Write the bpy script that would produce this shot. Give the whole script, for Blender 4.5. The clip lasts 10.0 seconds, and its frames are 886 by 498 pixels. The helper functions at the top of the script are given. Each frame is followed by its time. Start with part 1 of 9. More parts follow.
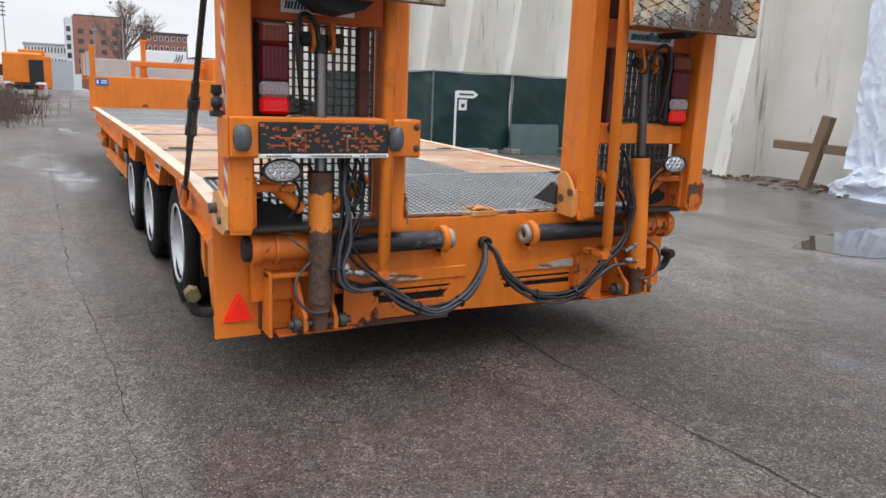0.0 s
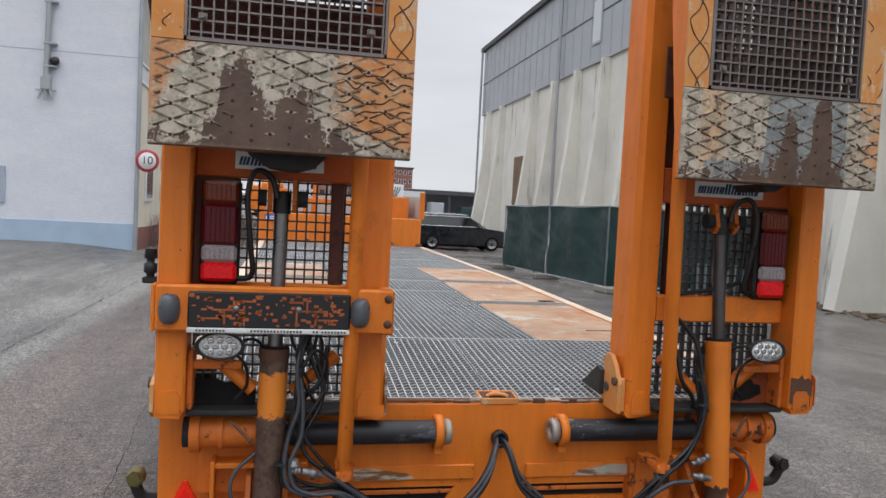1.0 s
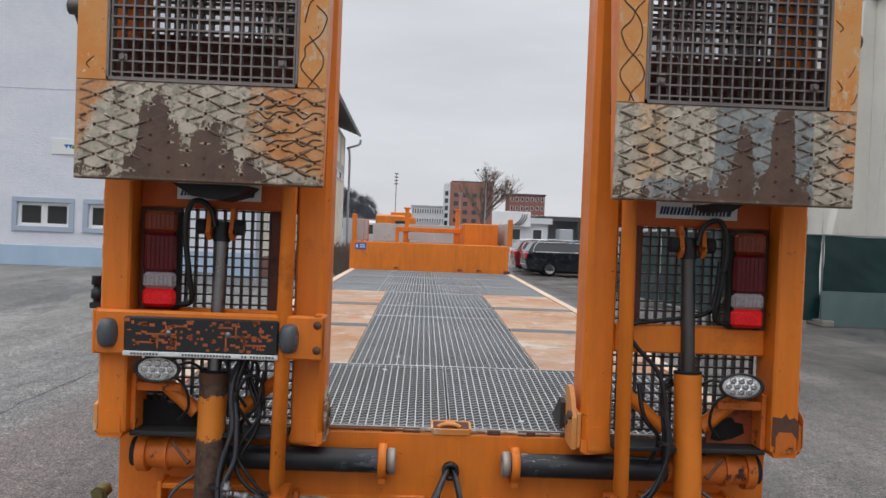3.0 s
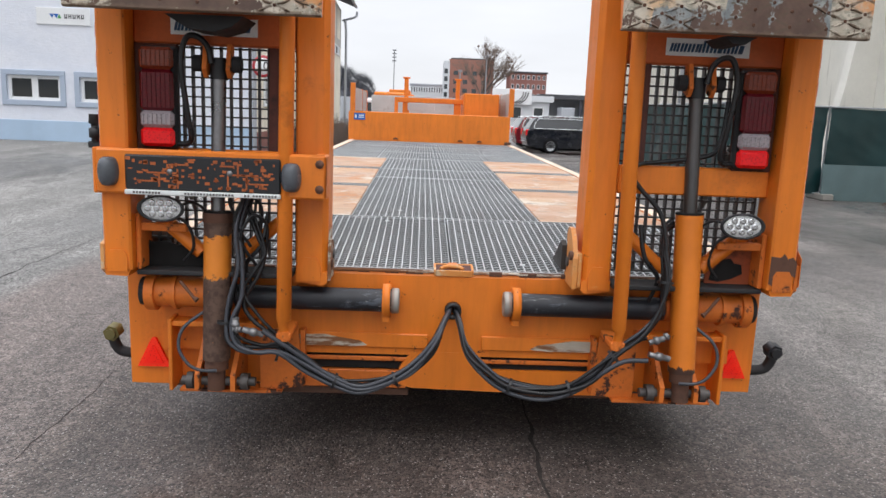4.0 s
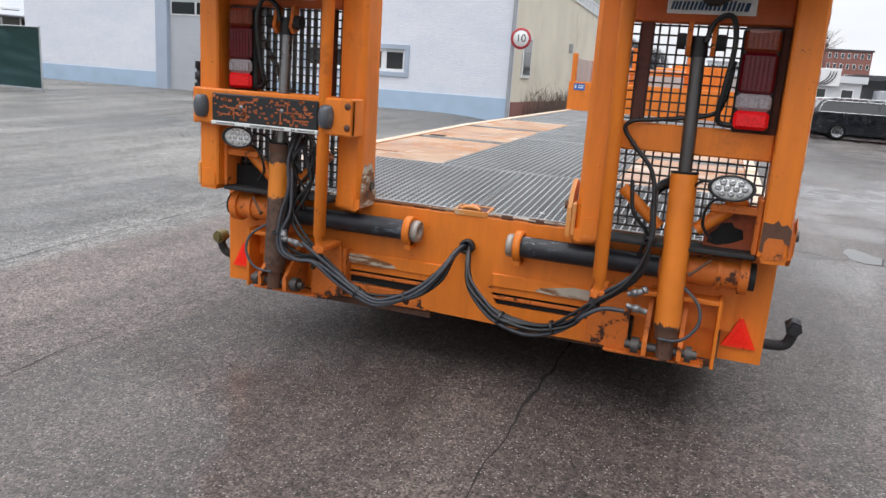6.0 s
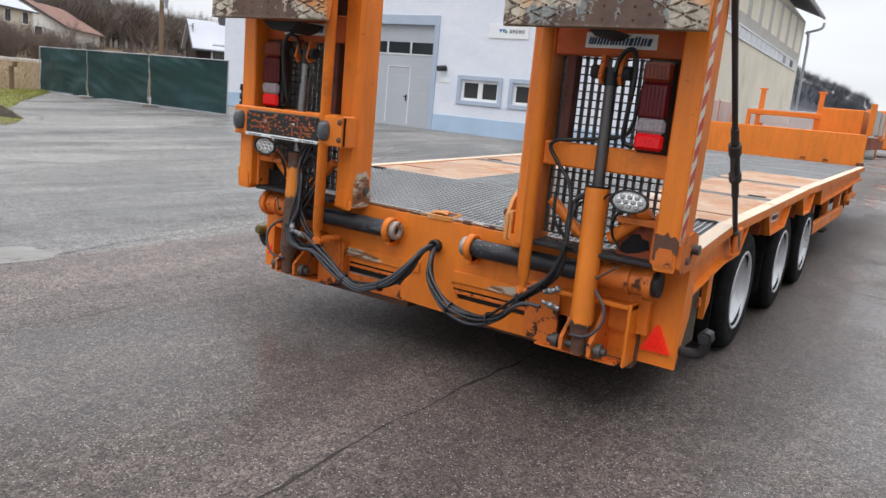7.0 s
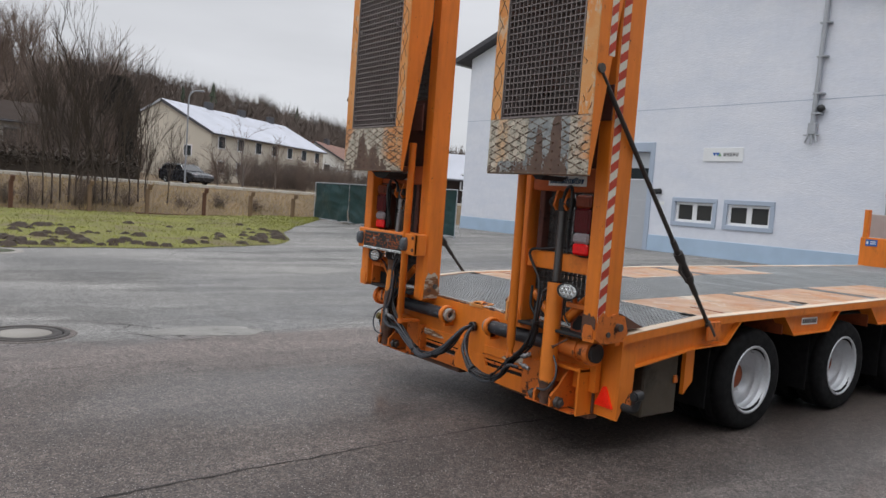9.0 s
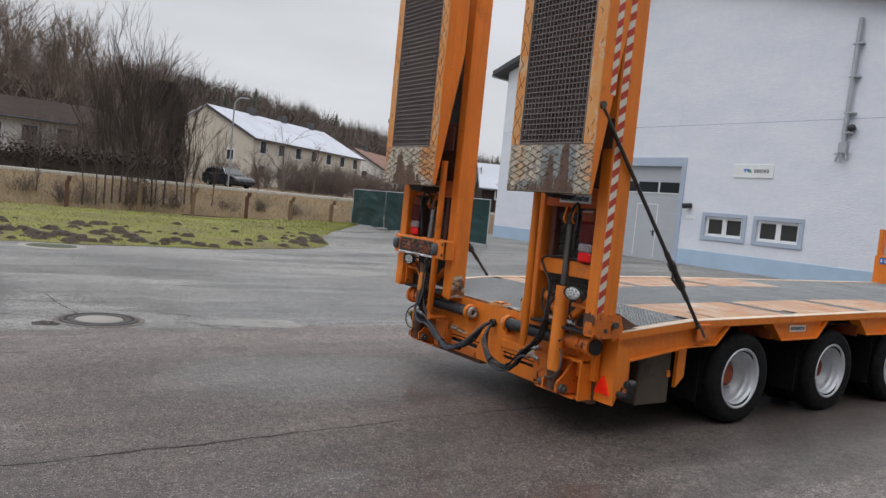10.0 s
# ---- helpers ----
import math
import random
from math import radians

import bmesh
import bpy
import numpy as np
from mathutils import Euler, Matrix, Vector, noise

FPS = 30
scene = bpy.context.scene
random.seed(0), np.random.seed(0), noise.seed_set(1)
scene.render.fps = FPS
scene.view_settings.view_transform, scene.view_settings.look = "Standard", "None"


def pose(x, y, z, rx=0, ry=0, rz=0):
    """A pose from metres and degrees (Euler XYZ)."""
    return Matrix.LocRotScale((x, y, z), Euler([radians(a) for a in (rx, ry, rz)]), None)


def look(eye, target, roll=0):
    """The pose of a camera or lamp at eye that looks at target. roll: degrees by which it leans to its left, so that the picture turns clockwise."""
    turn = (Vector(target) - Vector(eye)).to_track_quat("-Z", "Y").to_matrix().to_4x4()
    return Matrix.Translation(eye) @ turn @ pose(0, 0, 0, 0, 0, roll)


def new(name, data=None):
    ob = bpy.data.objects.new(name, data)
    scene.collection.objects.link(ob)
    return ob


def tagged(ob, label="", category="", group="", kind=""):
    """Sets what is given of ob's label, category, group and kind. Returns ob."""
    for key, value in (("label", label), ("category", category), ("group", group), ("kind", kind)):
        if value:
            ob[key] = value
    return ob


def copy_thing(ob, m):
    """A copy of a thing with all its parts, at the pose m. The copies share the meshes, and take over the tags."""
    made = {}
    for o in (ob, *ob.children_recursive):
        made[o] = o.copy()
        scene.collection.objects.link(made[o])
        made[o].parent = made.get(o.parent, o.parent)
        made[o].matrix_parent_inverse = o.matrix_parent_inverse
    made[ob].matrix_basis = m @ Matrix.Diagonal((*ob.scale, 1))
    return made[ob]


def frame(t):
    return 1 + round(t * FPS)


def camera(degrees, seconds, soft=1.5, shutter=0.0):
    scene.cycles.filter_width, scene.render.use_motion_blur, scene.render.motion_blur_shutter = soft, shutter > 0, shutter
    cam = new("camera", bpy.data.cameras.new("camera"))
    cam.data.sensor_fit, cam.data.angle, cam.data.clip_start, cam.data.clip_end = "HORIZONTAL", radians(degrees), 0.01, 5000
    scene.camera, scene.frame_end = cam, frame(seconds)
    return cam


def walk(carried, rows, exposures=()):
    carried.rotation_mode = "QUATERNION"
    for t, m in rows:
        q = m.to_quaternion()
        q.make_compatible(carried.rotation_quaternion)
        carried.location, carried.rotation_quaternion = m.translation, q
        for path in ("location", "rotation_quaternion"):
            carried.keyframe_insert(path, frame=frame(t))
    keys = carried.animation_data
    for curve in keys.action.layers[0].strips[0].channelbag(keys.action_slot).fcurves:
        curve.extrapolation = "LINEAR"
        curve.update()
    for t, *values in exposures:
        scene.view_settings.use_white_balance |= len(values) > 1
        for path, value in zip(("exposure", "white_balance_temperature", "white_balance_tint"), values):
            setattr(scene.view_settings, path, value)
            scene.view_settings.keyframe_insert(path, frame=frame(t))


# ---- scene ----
cam = camera(61.69, 10.0)
ROWS = [
    (0.0, 0.053, 0.001, 1.330, 78.27, -2.21, -28.01),
    (0.3, 0.397, 0.164, 1.365, 78.21, -3.61, -19.77),
    (0.5, 0.613, 0.235, 1.416, 82.94, -3.72, -20.37),
    (0.6, 0.745, 0.235, 1.428, 85.71, -3.52, -19.78),
    (0.8, 0.962, 0.259, 1.466, 87.44, -2.90, -15.00),
    (1.0, 1.104, 0.274, 1.502, 87.34, -2.91, -11.79),
    (1.5, 1.463, 0.366, 1.488, 87.12, -3.24, -5.77),
    (2.0, 1.708, 0.290, 1.522, 87.38, -2.97, -1.51),
    (2.2, 1.775, 0.236, 1.541, 87.33, -3.06, -0.78),
    (3.3, 1.839, 0.227, 1.505, 89.39, -1.92, -1.74),
    (3.5, 1.835, 0.234, 1.456, 87.37, -1.86, -1.75),
    (3.7, 1.850, 0.233, 1.416, 84.19, -1.95, -1.34),
    (4.0, 1.830, 0.231, 1.376, 79.85, -2.22, -1.50),
    (4.5, 1.849, 0.231, 1.362, 80.97, -2.07, -1.12),
    (5.0, 2.065, 0.115, 1.360, 82.81, -2.66, 6.60),
    (5.2, 2.208, 0.051, 1.363, 79.58, -3.49, 9.68),
    (5.5, 2.422, 0.019, 1.344, 77.58, -3.42, 15.56),
    (5.8, 2.717, 0.018, 1.319, 77.32, -3.16, 18.98),
    (6.0, 2.943, 0.023, 1.344, 76.88, -3.87, 20.22),
    (6.2, 3.167, -0.027, 1.349, 76.82, -5.13, 21.61),
    (7.3, 4.378, -0.037, 1.374, 80.32, -4.57, 36.68),
    (7.5, 4.606, -0.058, 1.415, 82.89, -4.40, 36.50),
    (7.8, 4.926, -0.059, 1.437, 85.83, -4.04, 36.87),
    (8.0, 5.113, -0.012, 1.407, 86.78, -6.56, 38.59),
    (8.2, 5.327, 0.032, 1.420, 86.46, -5.72, 40.34),
    (8.5, 5.619, -0.028, 1.462, 86.61, -4.96, 46.25),
    (8.7, 5.801, -0.136, 1.453, 86.43, -4.25, 51.91),
    (9.0, 5.997, -0.254, 1.487, 86.26, -4.24, 53.15),
    (9.5, 6.298, -0.507, 1.492, 85.95, -5.09, 55.65),
    (10.0, 6.649, -0.656, 1.521, 86.64, -5.60, 55.89),
]
EXPOSURES = [(0.0, 0.44), (0.5, 0.54), (1.0, 0.10), (1.5, 0.0), (3.4, -0.02), (4.0, 0.46), (4.6, 0.46), (5.0, 0.26), (5.4, 0.48), (6.2, 0.50), (7.3, 0.40), (7.7, 0.14), (8.0, 0.0), (10.0, 0.0)]
walk(cam, [(t, pose(x, y, z, rx, ry, rz)) for t, x, y, z, rx, ry, rz in ROWS], EXPOSURES)

# ---- sky and light ----
world = bpy.data.worlds.new("overcast_sky")
scene.world = world
world.use_nodes = True
wn, wl = world.node_tree.nodes, world.node_tree.links
wn.clear()
w_out = wn.new("ShaderNodeOutputWorld")
w_bg = wn.new("ShaderNodeBackground")
w_tc = wn.new("ShaderNodeTexCoord")
w_sep = wn.new("ShaderNodeSeparateXYZ")
w_rise = wn.new("ShaderNodeMapRange")
w_rise.interpolation_type = "SMOOTHSTEP"
for key, val in (("From Min", 0.22), ("From Max", 1.0), ("To Min", 0.68), ("To Max", 1.75)):
    w_rise.inputs[key].default_value = val
w_map = wn.new("ShaderNodeMapping")
w_map.inputs["Scale"].default_value = (1.6, 1.6, 7.0)
w_cloud = wn.new("ShaderNodeTexNoise")
w_cloud.inputs["Scale"].default_value = 1.7
w_cloud.inputs["Detail"].default_value = 5
w_cr = wn.new("ShaderNodeMapRange")
for key, val in (("From Min", 0.25), ("From Max", 0.75), ("To Min", 0.90), ("To Max", 1.10)):
    w_cr.inputs[key].default_value = val
w_mul = wn.new("ShaderNodeMath")
w_mul.operation = "MULTIPLY"
w_col = wn.new("ShaderNodeVectorMath")
w_col.operation = "SCALE"
w_col.inputs[0].default_value = (0.965, 0.985, 1.04)
w_sky = wn.new("ShaderNodeTexSky")
w_sky.sky_type = "NISHITA"
w_sky.sun_disc = False
w_sky.sun_elevation = radians(38)
w_sky.sun_rotation = radians(200)
w_skys = wn.new("ShaderNodeVectorMath")
w_skys.operation = "SCALE"
w_skys.inputs["Scale"].default_value = 0.06
w_mix = wn.new("ShaderNodeMix")
w_mix.data_type = "RGBA"
w_mix.inputs["Factor"].default_value = 0.06
wl.new(w_tc.outputs["Generated"], w_sep.inputs[0])
wl.new(w_sep.outputs["Z"], w_rise.inputs["Value"])
wl.new(w_tc.outputs["Generated"], w_map.inputs["Vector"])
wl.new(w_map.outputs["Vector"], w_cloud.inputs["Vector"])
wl.new(w_cloud.outputs["Fac"], w_cr.inputs["Value"])
wl.new(w_rise.outputs["Result"], w_mul.inputs[0])
wl.new(w_cr.outputs["Result"], w_mul.inputs[1])
wl.new(w_mul.outputs[0], w_col.inputs["Scale"])
wl.new(w_sky.outputs["Color"], w_skys.inputs[0])
wl.new(w_col.outputs["Vector"], w_mix.inputs["A"])
wl.new(w_skys.outputs["Vector"], w_mix.inputs["B"])
wl.new(w_mix.outputs["Result"], w_bg.inputs["Color"])
wl.new(w_bg.outputs[0], w_out.inputs[0])
w_bg.inputs["Strength"].default_value = 1.06

sun = new("sun", bpy.data.lights.new("sun", "SUN"))
sun.data.energy, sun.data.angle, sun.data.color = 0.55, radians(50), (1.0, 0.96, 0.9)
sun.matrix_world = look((0, 0, 60), (-6, 22, 0))


# ---- materials ----
def rgb(r, g, b):
    """Linear colour from screen values 0 to 255."""
    return tuple(((c / 255 + 0.055) / 1.055) ** 2.4 if c > 10 else c / 255 / 12.92 for c in (r, g, b)) + (1.0,)


class Nodes:
    """A small builder for node materials."""

    def __init__(self, name):
        self.m = bpy.data.materials.new(name)
        self.m.use_nodes = True
        self.t = self.m.node_tree
        self.t.nodes.clear()
        self.out = self.t.nodes.new("ShaderNodeOutputMaterial")
        self.b = self.t.nodes.new("ShaderNodeBsdfPrincipled")
        self.t.links.new(self.b.outputs[0], self.out.inputs["Surface"])
        tc = self.t.nodes.new("ShaderNodeTexCoord")
        self.co = tc.outputs["Object"]
        self.gen = tc.outputs["Generated"]

    def link(self, a, b):
        self.t.links.new(a, b)

    def put(self, sock, v):
        if isinstance(v, (int, float, tuple, list)):
            sock.default_value = v
        else:
            self.t.links.new(v, sock)

    def noise(self, scale, detail=4, rough=0.55, stretch=None, co=None, dist=0.0):
        n = self.t.nodes.new("ShaderNodeTexNoise")
        n.inputs["Scale"].default_value = scale
        n.inputs["Detail"].default_value = detail
        n.inputs["Roughness"].default_value = rough
        n.inputs["Distortion"].default_value = dist
        src = co or self.co
        if stretch:
            mp = self.t.nodes.new("ShaderNodeMapping")
            mp.inputs["Scale"].default_value = stretch
            self.link(src, mp.inputs["Vector"])
            src = mp.outputs["Vector"]
        self.link(src, n.inputs["Vector"])
        return n.outputs["Fac"]

    def voronoi(self, scale, feature="F1"):
        n = self.t.nodes.new("ShaderNodeTexVoronoi")
        n.inputs["Scale"].default_value = scale
        n.feature = feature
        self.link(self.co, n.inputs["Vector"])
        return n.outputs["Distance"], (n.outputs["Color"] if feature == "F1" else None)

    def ramp(self, v, a, b, lo=0.0, hi=1.0, smooth=True):
        n = self.t.nodes.new("ShaderNodeMapRange")
        if smooth:
            n.interpolation_type = "SMOOTHSTEP"
        self.put(n.inputs["Value"], v)
        for key, val in (("From Min", a), ("From Max", b), ("To Min", lo), ("To Max", hi)):
            n.inputs[key].default_value = val
        return n.outputs["Result"]

    def math(self, op, a, b=0.0, c=0.0):
        n = self.t.nodes.new("ShaderNodeMath")
        n.operation = op
        self.put(n.inputs[0], a)
        self.put(n.inputs[1], b)
        self.put(n.inputs[2], c)
        return n.outputs[0]

    def mix(self, f, a, b):
        n = self.t.nodes.new("ShaderNodeMix")
        n.data_type = "RGBA"
        self.put(n.inputs["Factor"], f)
        self.put(n.inputs["A"], a)
        self.put(n.inputs["B"], b)
        return n.outputs["Result"]

    def shade(self, col, f):
        """Multiply a colour by a number."""
        n = self.t.nodes.new("ShaderNodeVectorMath")
        n.operation = "SCALE"
        self.put(n.inputs[0], col[:3] if isinstance(col, tuple) else col)
        self.put(n.inputs["Scale"], f)
        return n.outputs["Vector"]

    def axis(self, co=None):
        n = self.t.nodes.new("ShaderNodeSeparateXYZ")
        self.link(co or self.co, n.inputs[0])
        return n.outputs["X"], n.outputs["Y"], n.outputs["Z"]

    def random(self):
        return self.t.nodes.new("ShaderNodeObjectInfo").outputs["Random"]

    def done(self, col, rough=0.6, metal=0.0, bump=None, strength=0.2, dist=0.01, spec=0.5):
        self.put(self.b.inputs["Base Color"], col)
        self.put(self.b.inputs["Roughness"], rough)
        self.put(self.b.inputs["Metallic"], metal)
        self.b.inputs["Specular IOR Level"].default_value = spec
        if bump is not None:
            n = self.t.nodes.new("ShaderNodeBump")
            n.inputs["Strength"].default_value = strength
            n.inputs["Distance"].default_value = dist
            self.link(bump, n.inputs["Height"])
            self.link(n.outputs["Normal"], self.b.inputs["Normal"])
        return self.m


def surface(name, col, rough=0.6, metal=0.0, vary=0.12, vscale=1.5, grain=60, gvary=0.06, stain=None, amount=0.5, sscale=3.0, edge=0.06, bump=0.15, spec=0.5, stretch=None):
    """A general surface: broad variation, grain, and stains or chips with a shape of their own."""
    n = Nodes(name)
    broad = n.ramp(n.noise(vscale, 5, 0.6), 0.25, 0.75, 1 - vary, 1 + vary)
    fine_n = n.noise(grain, 3, 0.6, stretch)
    fine = n.ramp(fine_n, 0.25, 0.75, 1 - gvary, 1 + gvary)
    c = n.shade(n.shade(col, broad), fine)
    r = n.ramp(n.noise(vscale * 4, 4), 0.3, 0.7, max(0.03, rough - 0.12), min(1, rough + 0.12))
    if stain:
        s = n.noise(sscale, 8, 0.68, stretch)
        f = n.ramp(s, 1 - amount, 1 - amount + edge)
        c = n.mix(f, c, stain)
        r = n.mix(f, r, (0.85, 0.85, 0.85, 1))
    return n.done(c, r, metal, fine_n, bump, 0.004, spec)


M = {}


def orange_paint():
    n = Nodes("orange_paint")
    broad = n.ramp(n.noise(1.1, 5, 0.6), 0.25, 0.75, 0.86, 1.1)
    streak = n.ramp(n.noise(3.0, 6, 0.65, (6, 6, 0.8)), 0.3, 0.8, 1.05, 0.86)
    c = n.shade(n.shade(rgb(228, 125, 34), broad), streak)
    grime = n.ramp(n.noise(2.3, 8, 0.72), 0.58, 0.74, 0, 0.5)
    c = n.mix(grime, c, rgb(132, 66, 28))
    chips = n.ramp(n.noise(20, 7, 0.75), 0.655, 0.668)
    c = n.mix(chips, c, rgb(86, 50, 36))
    pale = n.ramp(n.noise(6, 5, 0.6, (1, 1, 3)), 0.70, 0.80, 0, 0.4)
    c = n.mix(pale, c, rgb(226, 178, 120))
    r = n.ramp(n.noise(5, 4), 0.3, 0.7, 0.34, 0.58)
    return n.done(c, r, 0, n.noise(90, 3), 0.06, 0.003)


M["orange"] = orange_paint()
M["orange_rusty"] = surface("rusty_orange_paint", rgb(208, 110, 36), 0.6, stain=rgb(66, 40, 30), amount=0.44, sscale=13, edge=0.07, vary=0.22)
# Darker orange for the ramps' top panels, their shade put into the colour.
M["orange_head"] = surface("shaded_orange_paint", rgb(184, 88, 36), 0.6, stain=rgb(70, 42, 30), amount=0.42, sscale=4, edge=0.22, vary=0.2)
# Grimy orange, darkened further: shade under the deck is put into the colour.
M["orange_dark"] = surface("grimy_shaded_orange_paint", rgb(148, 70, 34), 0.65, stain=rgb(40, 27, 23), amount=0.5, sscale=4, edge=0.22, vary=0.25)
M["rust"] = surface("rusty_steel", rgb(96, 66, 52), 0.85, stain=rgb(60, 42, 36), amount=0.5, sscale=7, edge=0.2, vary=0.2, bump=0.3)
M["black"] = surface("black_rubber", rgb(38, 38, 40), 0.75, vary=0.25, bump=0.2)
M["black_plastic"] = surface("black_plastic", rgb(34, 35, 38), 0.45, vary=0.2, bump=0.05)
M["hose"] = surface("hydraulic_hose", rgb(24, 25, 28), 0.38, vary=0.2, vscale=6, bump=0.1)
M["hose_grey"] = surface("grey_hose", rgb(62, 65, 72), 0.42, vary=0.15, vscale=6, bump=0.1)
M["steel"] = surface("dull_steel", rgb(140, 140, 142), 0.42, 0.75, vary=0.15, grain=120)
M["rod"] = surface("piston_rod_steel", rgb(138, 138, 140), 0.35, 0.8, vary=0.2, stain=rgb(70, 66, 64), amount=0.42, sscale=9, edge=0.2)
M["rod_dark"] = surface("soiled_piston_rod", rgb(100, 98, 98), 0.4, 0.7, vary=0.3, stain=rgb(48, 46, 46), amount=0.46, sscale=7, edge=0.12, stretch=(2, 2, 0.3))
M["white_end"] = surface("pale_worn_metal", rgb(156, 152, 146), 0.42, 0.35, vary=0.15, stain=rgb(110, 100, 90), amount=0.4, sscale=14)
M["grate"] = surface("galvanised_grating", rgb(188, 192, 194), 0.5, 0.1, vary=0.18, vscale=2.0, stain=rgb(140, 132, 124), amount=0.42, sscale=6, edge=0.2)
M["underlay"] = surface("grey_deck_bed", rgb(64, 65, 65), 0.85, vary=0.2, vscale=1.5, stain=rgb(66, 62, 58), amount=0.45, sscale=2.5, edge=0.2)
M["grate_bar"] = surface("serrated_bar", rgb(142, 145, 146), 0.55, 0.1, vary=0.25, vscale=1.2, stain=rgb(88, 84, 78), amount=0.45, sscale=2.2, edge=0.2)
M["grate_dark"] = surface("dark_grating", rgb(78, 74, 74), 0.6, 0.3, vary=0.2, stain=rgb(64, 48, 42), amount=0.45, sscale=8, edge=0.2)
# Dark brown for recessed panels: the shade in there is put into the colour.
M["maroon"] = surface("shaded_brown_paint", rgb(88, 50, 42), 0.75, vary=0.3, stain=rgb(32, 24, 22), amount=0.47, sscale=5, edge=0.2)
M["grate_mid"] = surface("weathered_ramp_grating", rgb(124, 116, 114), 0.5, 0.3, vary=0.2, stain=rgb(96, 78, 70), amount=0.42, sscale=8, edge=0.2)
M["holder_orange"] = surface("scratched_holder_orange", rgb(172, 92, 46), 0.6, vary=0.25, vscale=9)
# Near black: shade under vehicles and inside gaps is put into the colour.
M["dark"] = surface("near_black_shade", rgb(17, 16, 16), 0.9, vary=0.3)
M["box_grime"] = surface("grimy_box_plate", rgb(74, 66, 56), 0.85, vary=0.25, vscale=3, stain=rgb(46, 40, 34), amount=0.5, sscale=5, edge=0.2)
M["tyre"] = surface("tyre_rubber", rgb(19, 19, 21), 0.88, vary=0.2, vscale=5, grain=30, bump=0.2, spec=0.25)
M["rim"] = surface("silver_wheel_rim", rgb(196, 199, 204), 0.38, 0.35, vary=0.12, stain=rgb(140, 136, 132), amount=0.40, sscale=6, edge=0.2)
M["grey_glass"] = surface("grey_marker_lens", rgb(84, 88, 94), 0.25, vary=0.08)
M["bolt"] = surface("dark_bolt", rgb(92, 88, 86), 0.5, 0.6, vary=0.2)
M["tape_red"] = surface("red_reflective_tape", rgb(186, 62, 40), 0.4, vary=0.12)
M["tape_white"] = surface("white_reflective_tape", rgb(216, 210, 196), 0.4, vary=0.1)
M["badge_white"] = surface("white_sticker", rgb(224, 228, 228), 0.5, vary=0.05)
M["badge_blue"] = surface("dark_blue_print", rgb(40, 74, 104), 0.5, vary=0.05)
M["sticker_blue"] = surface("blue_sticker", rgb(34, 96, 178), 0.4, vary=0.05)


def lens_mat(name, col, rough=0.22):
    n = Nodes(name)
    v, _ = n.voronoi(110)
    c = n.shade(col, n.ramp(v, 0.0, 0.6, 0.75, 1.15))
    m = n.done(c, rough, 0, v, 0.25, 0.002, 0.35)
    n.b.inputs["Coat Weight"].default_value = 0.15
    return m


M["lens_red"] = lens_mat("red_lens", rgb(222, 22, 30))
M["lens_dark"] = lens_mat("dark_red_lens", rgb(88, 9, 21))
M["lens_amber"] = lens_mat("amber_lens", rgb(116, 46, 24))
M["lens_clear"] = lens_mat("clear_lens", rgb(150, 142, 146))
M["reflector"] = lens_mat("red_reflector", (1.0, 0.035, 0.012, 1.0), 0.2)
M["reflector_face"] = lens_mat("red_reflector_face", (0.98, 0.02, 0.008, 1.0), 0.2)
M["led"] = lens_mat("led_lens", rgb(236, 238, 238), 0.15)


def deck_plate():
    n = Nodes("worn_deck_plate")
    off = n.t.nodes.new("ShaderNodeVectorMath")
    off.operation = "ADD"
    n.link(n.co, off.inputs[0])
    rnd = n.math("MULTIPLY", n.random(), 37.0)
    comb = n.t.nodes.new("ShaderNodeCombineXYZ")
    n.link(rnd, comb.inputs[0])
    n.link(rnd, comb.inputs[1])
    n.link(comb.outputs[0], off.inputs[1])
    n.co = off.outputs["Vector"]
    c = n.mix(n.ramp(n.noise(1.8, 7, 0.7), 0.35, 0.65), rgb(172, 128, 96), rgb(188, 156, 128))
    c = n.mix(n.ramp(n.noise(2.2, 8, 0.72), 0.535, 0.60, 0, 0.85), c, rgb(200, 190, 176))
    c = n.mix(n.ramp(n.noise(2.9, 8, 0.72), 0.51, 0.60, 0, 0.8), c, rgb(178, 116, 66))
    c = n.mix(n.ramp(n.noise(3.7, 8, 0.75, (1, 1.6, 1)), 0.55, 0.62, 0, 0.8), c, rgb(140, 126, 114))
    c = n.mix(n.ramp(n.noise(14, 6, 0.75), 0.60, 0.65, 0, 0.7), c, rgb(104, 82, 66))
    r = n.ramp(n.noise(1.7, 5), 0.35, 0.65, 0.32, 0.7)
    return n.done(c, r, 0, n.noise(40, 5), 0.25, 0.006)


M["deck_plate"] = deck_plate()
M["edge_pale"] = surface("worn_pale_edge", rgb(216, 196, 174), 0.6, vary=0.15, stain=rgb(206, 132, 66), amount=0.42, sscale=3, edge=0.1)
M["scuff"] = surface("scraped_bare_strip", rgb(186, 176, 160), 0.6, vary=0.2, vscale=3, stain=rgb(126, 84, 54), amount=0.55, sscale=5, edge=0.08, stretch=(0.6, 1, 3))
M["brass"] = surface("tarnished_brass", rgb(112, 104, 64), 0.55, 0.3, vary=0.2, vscale=8)


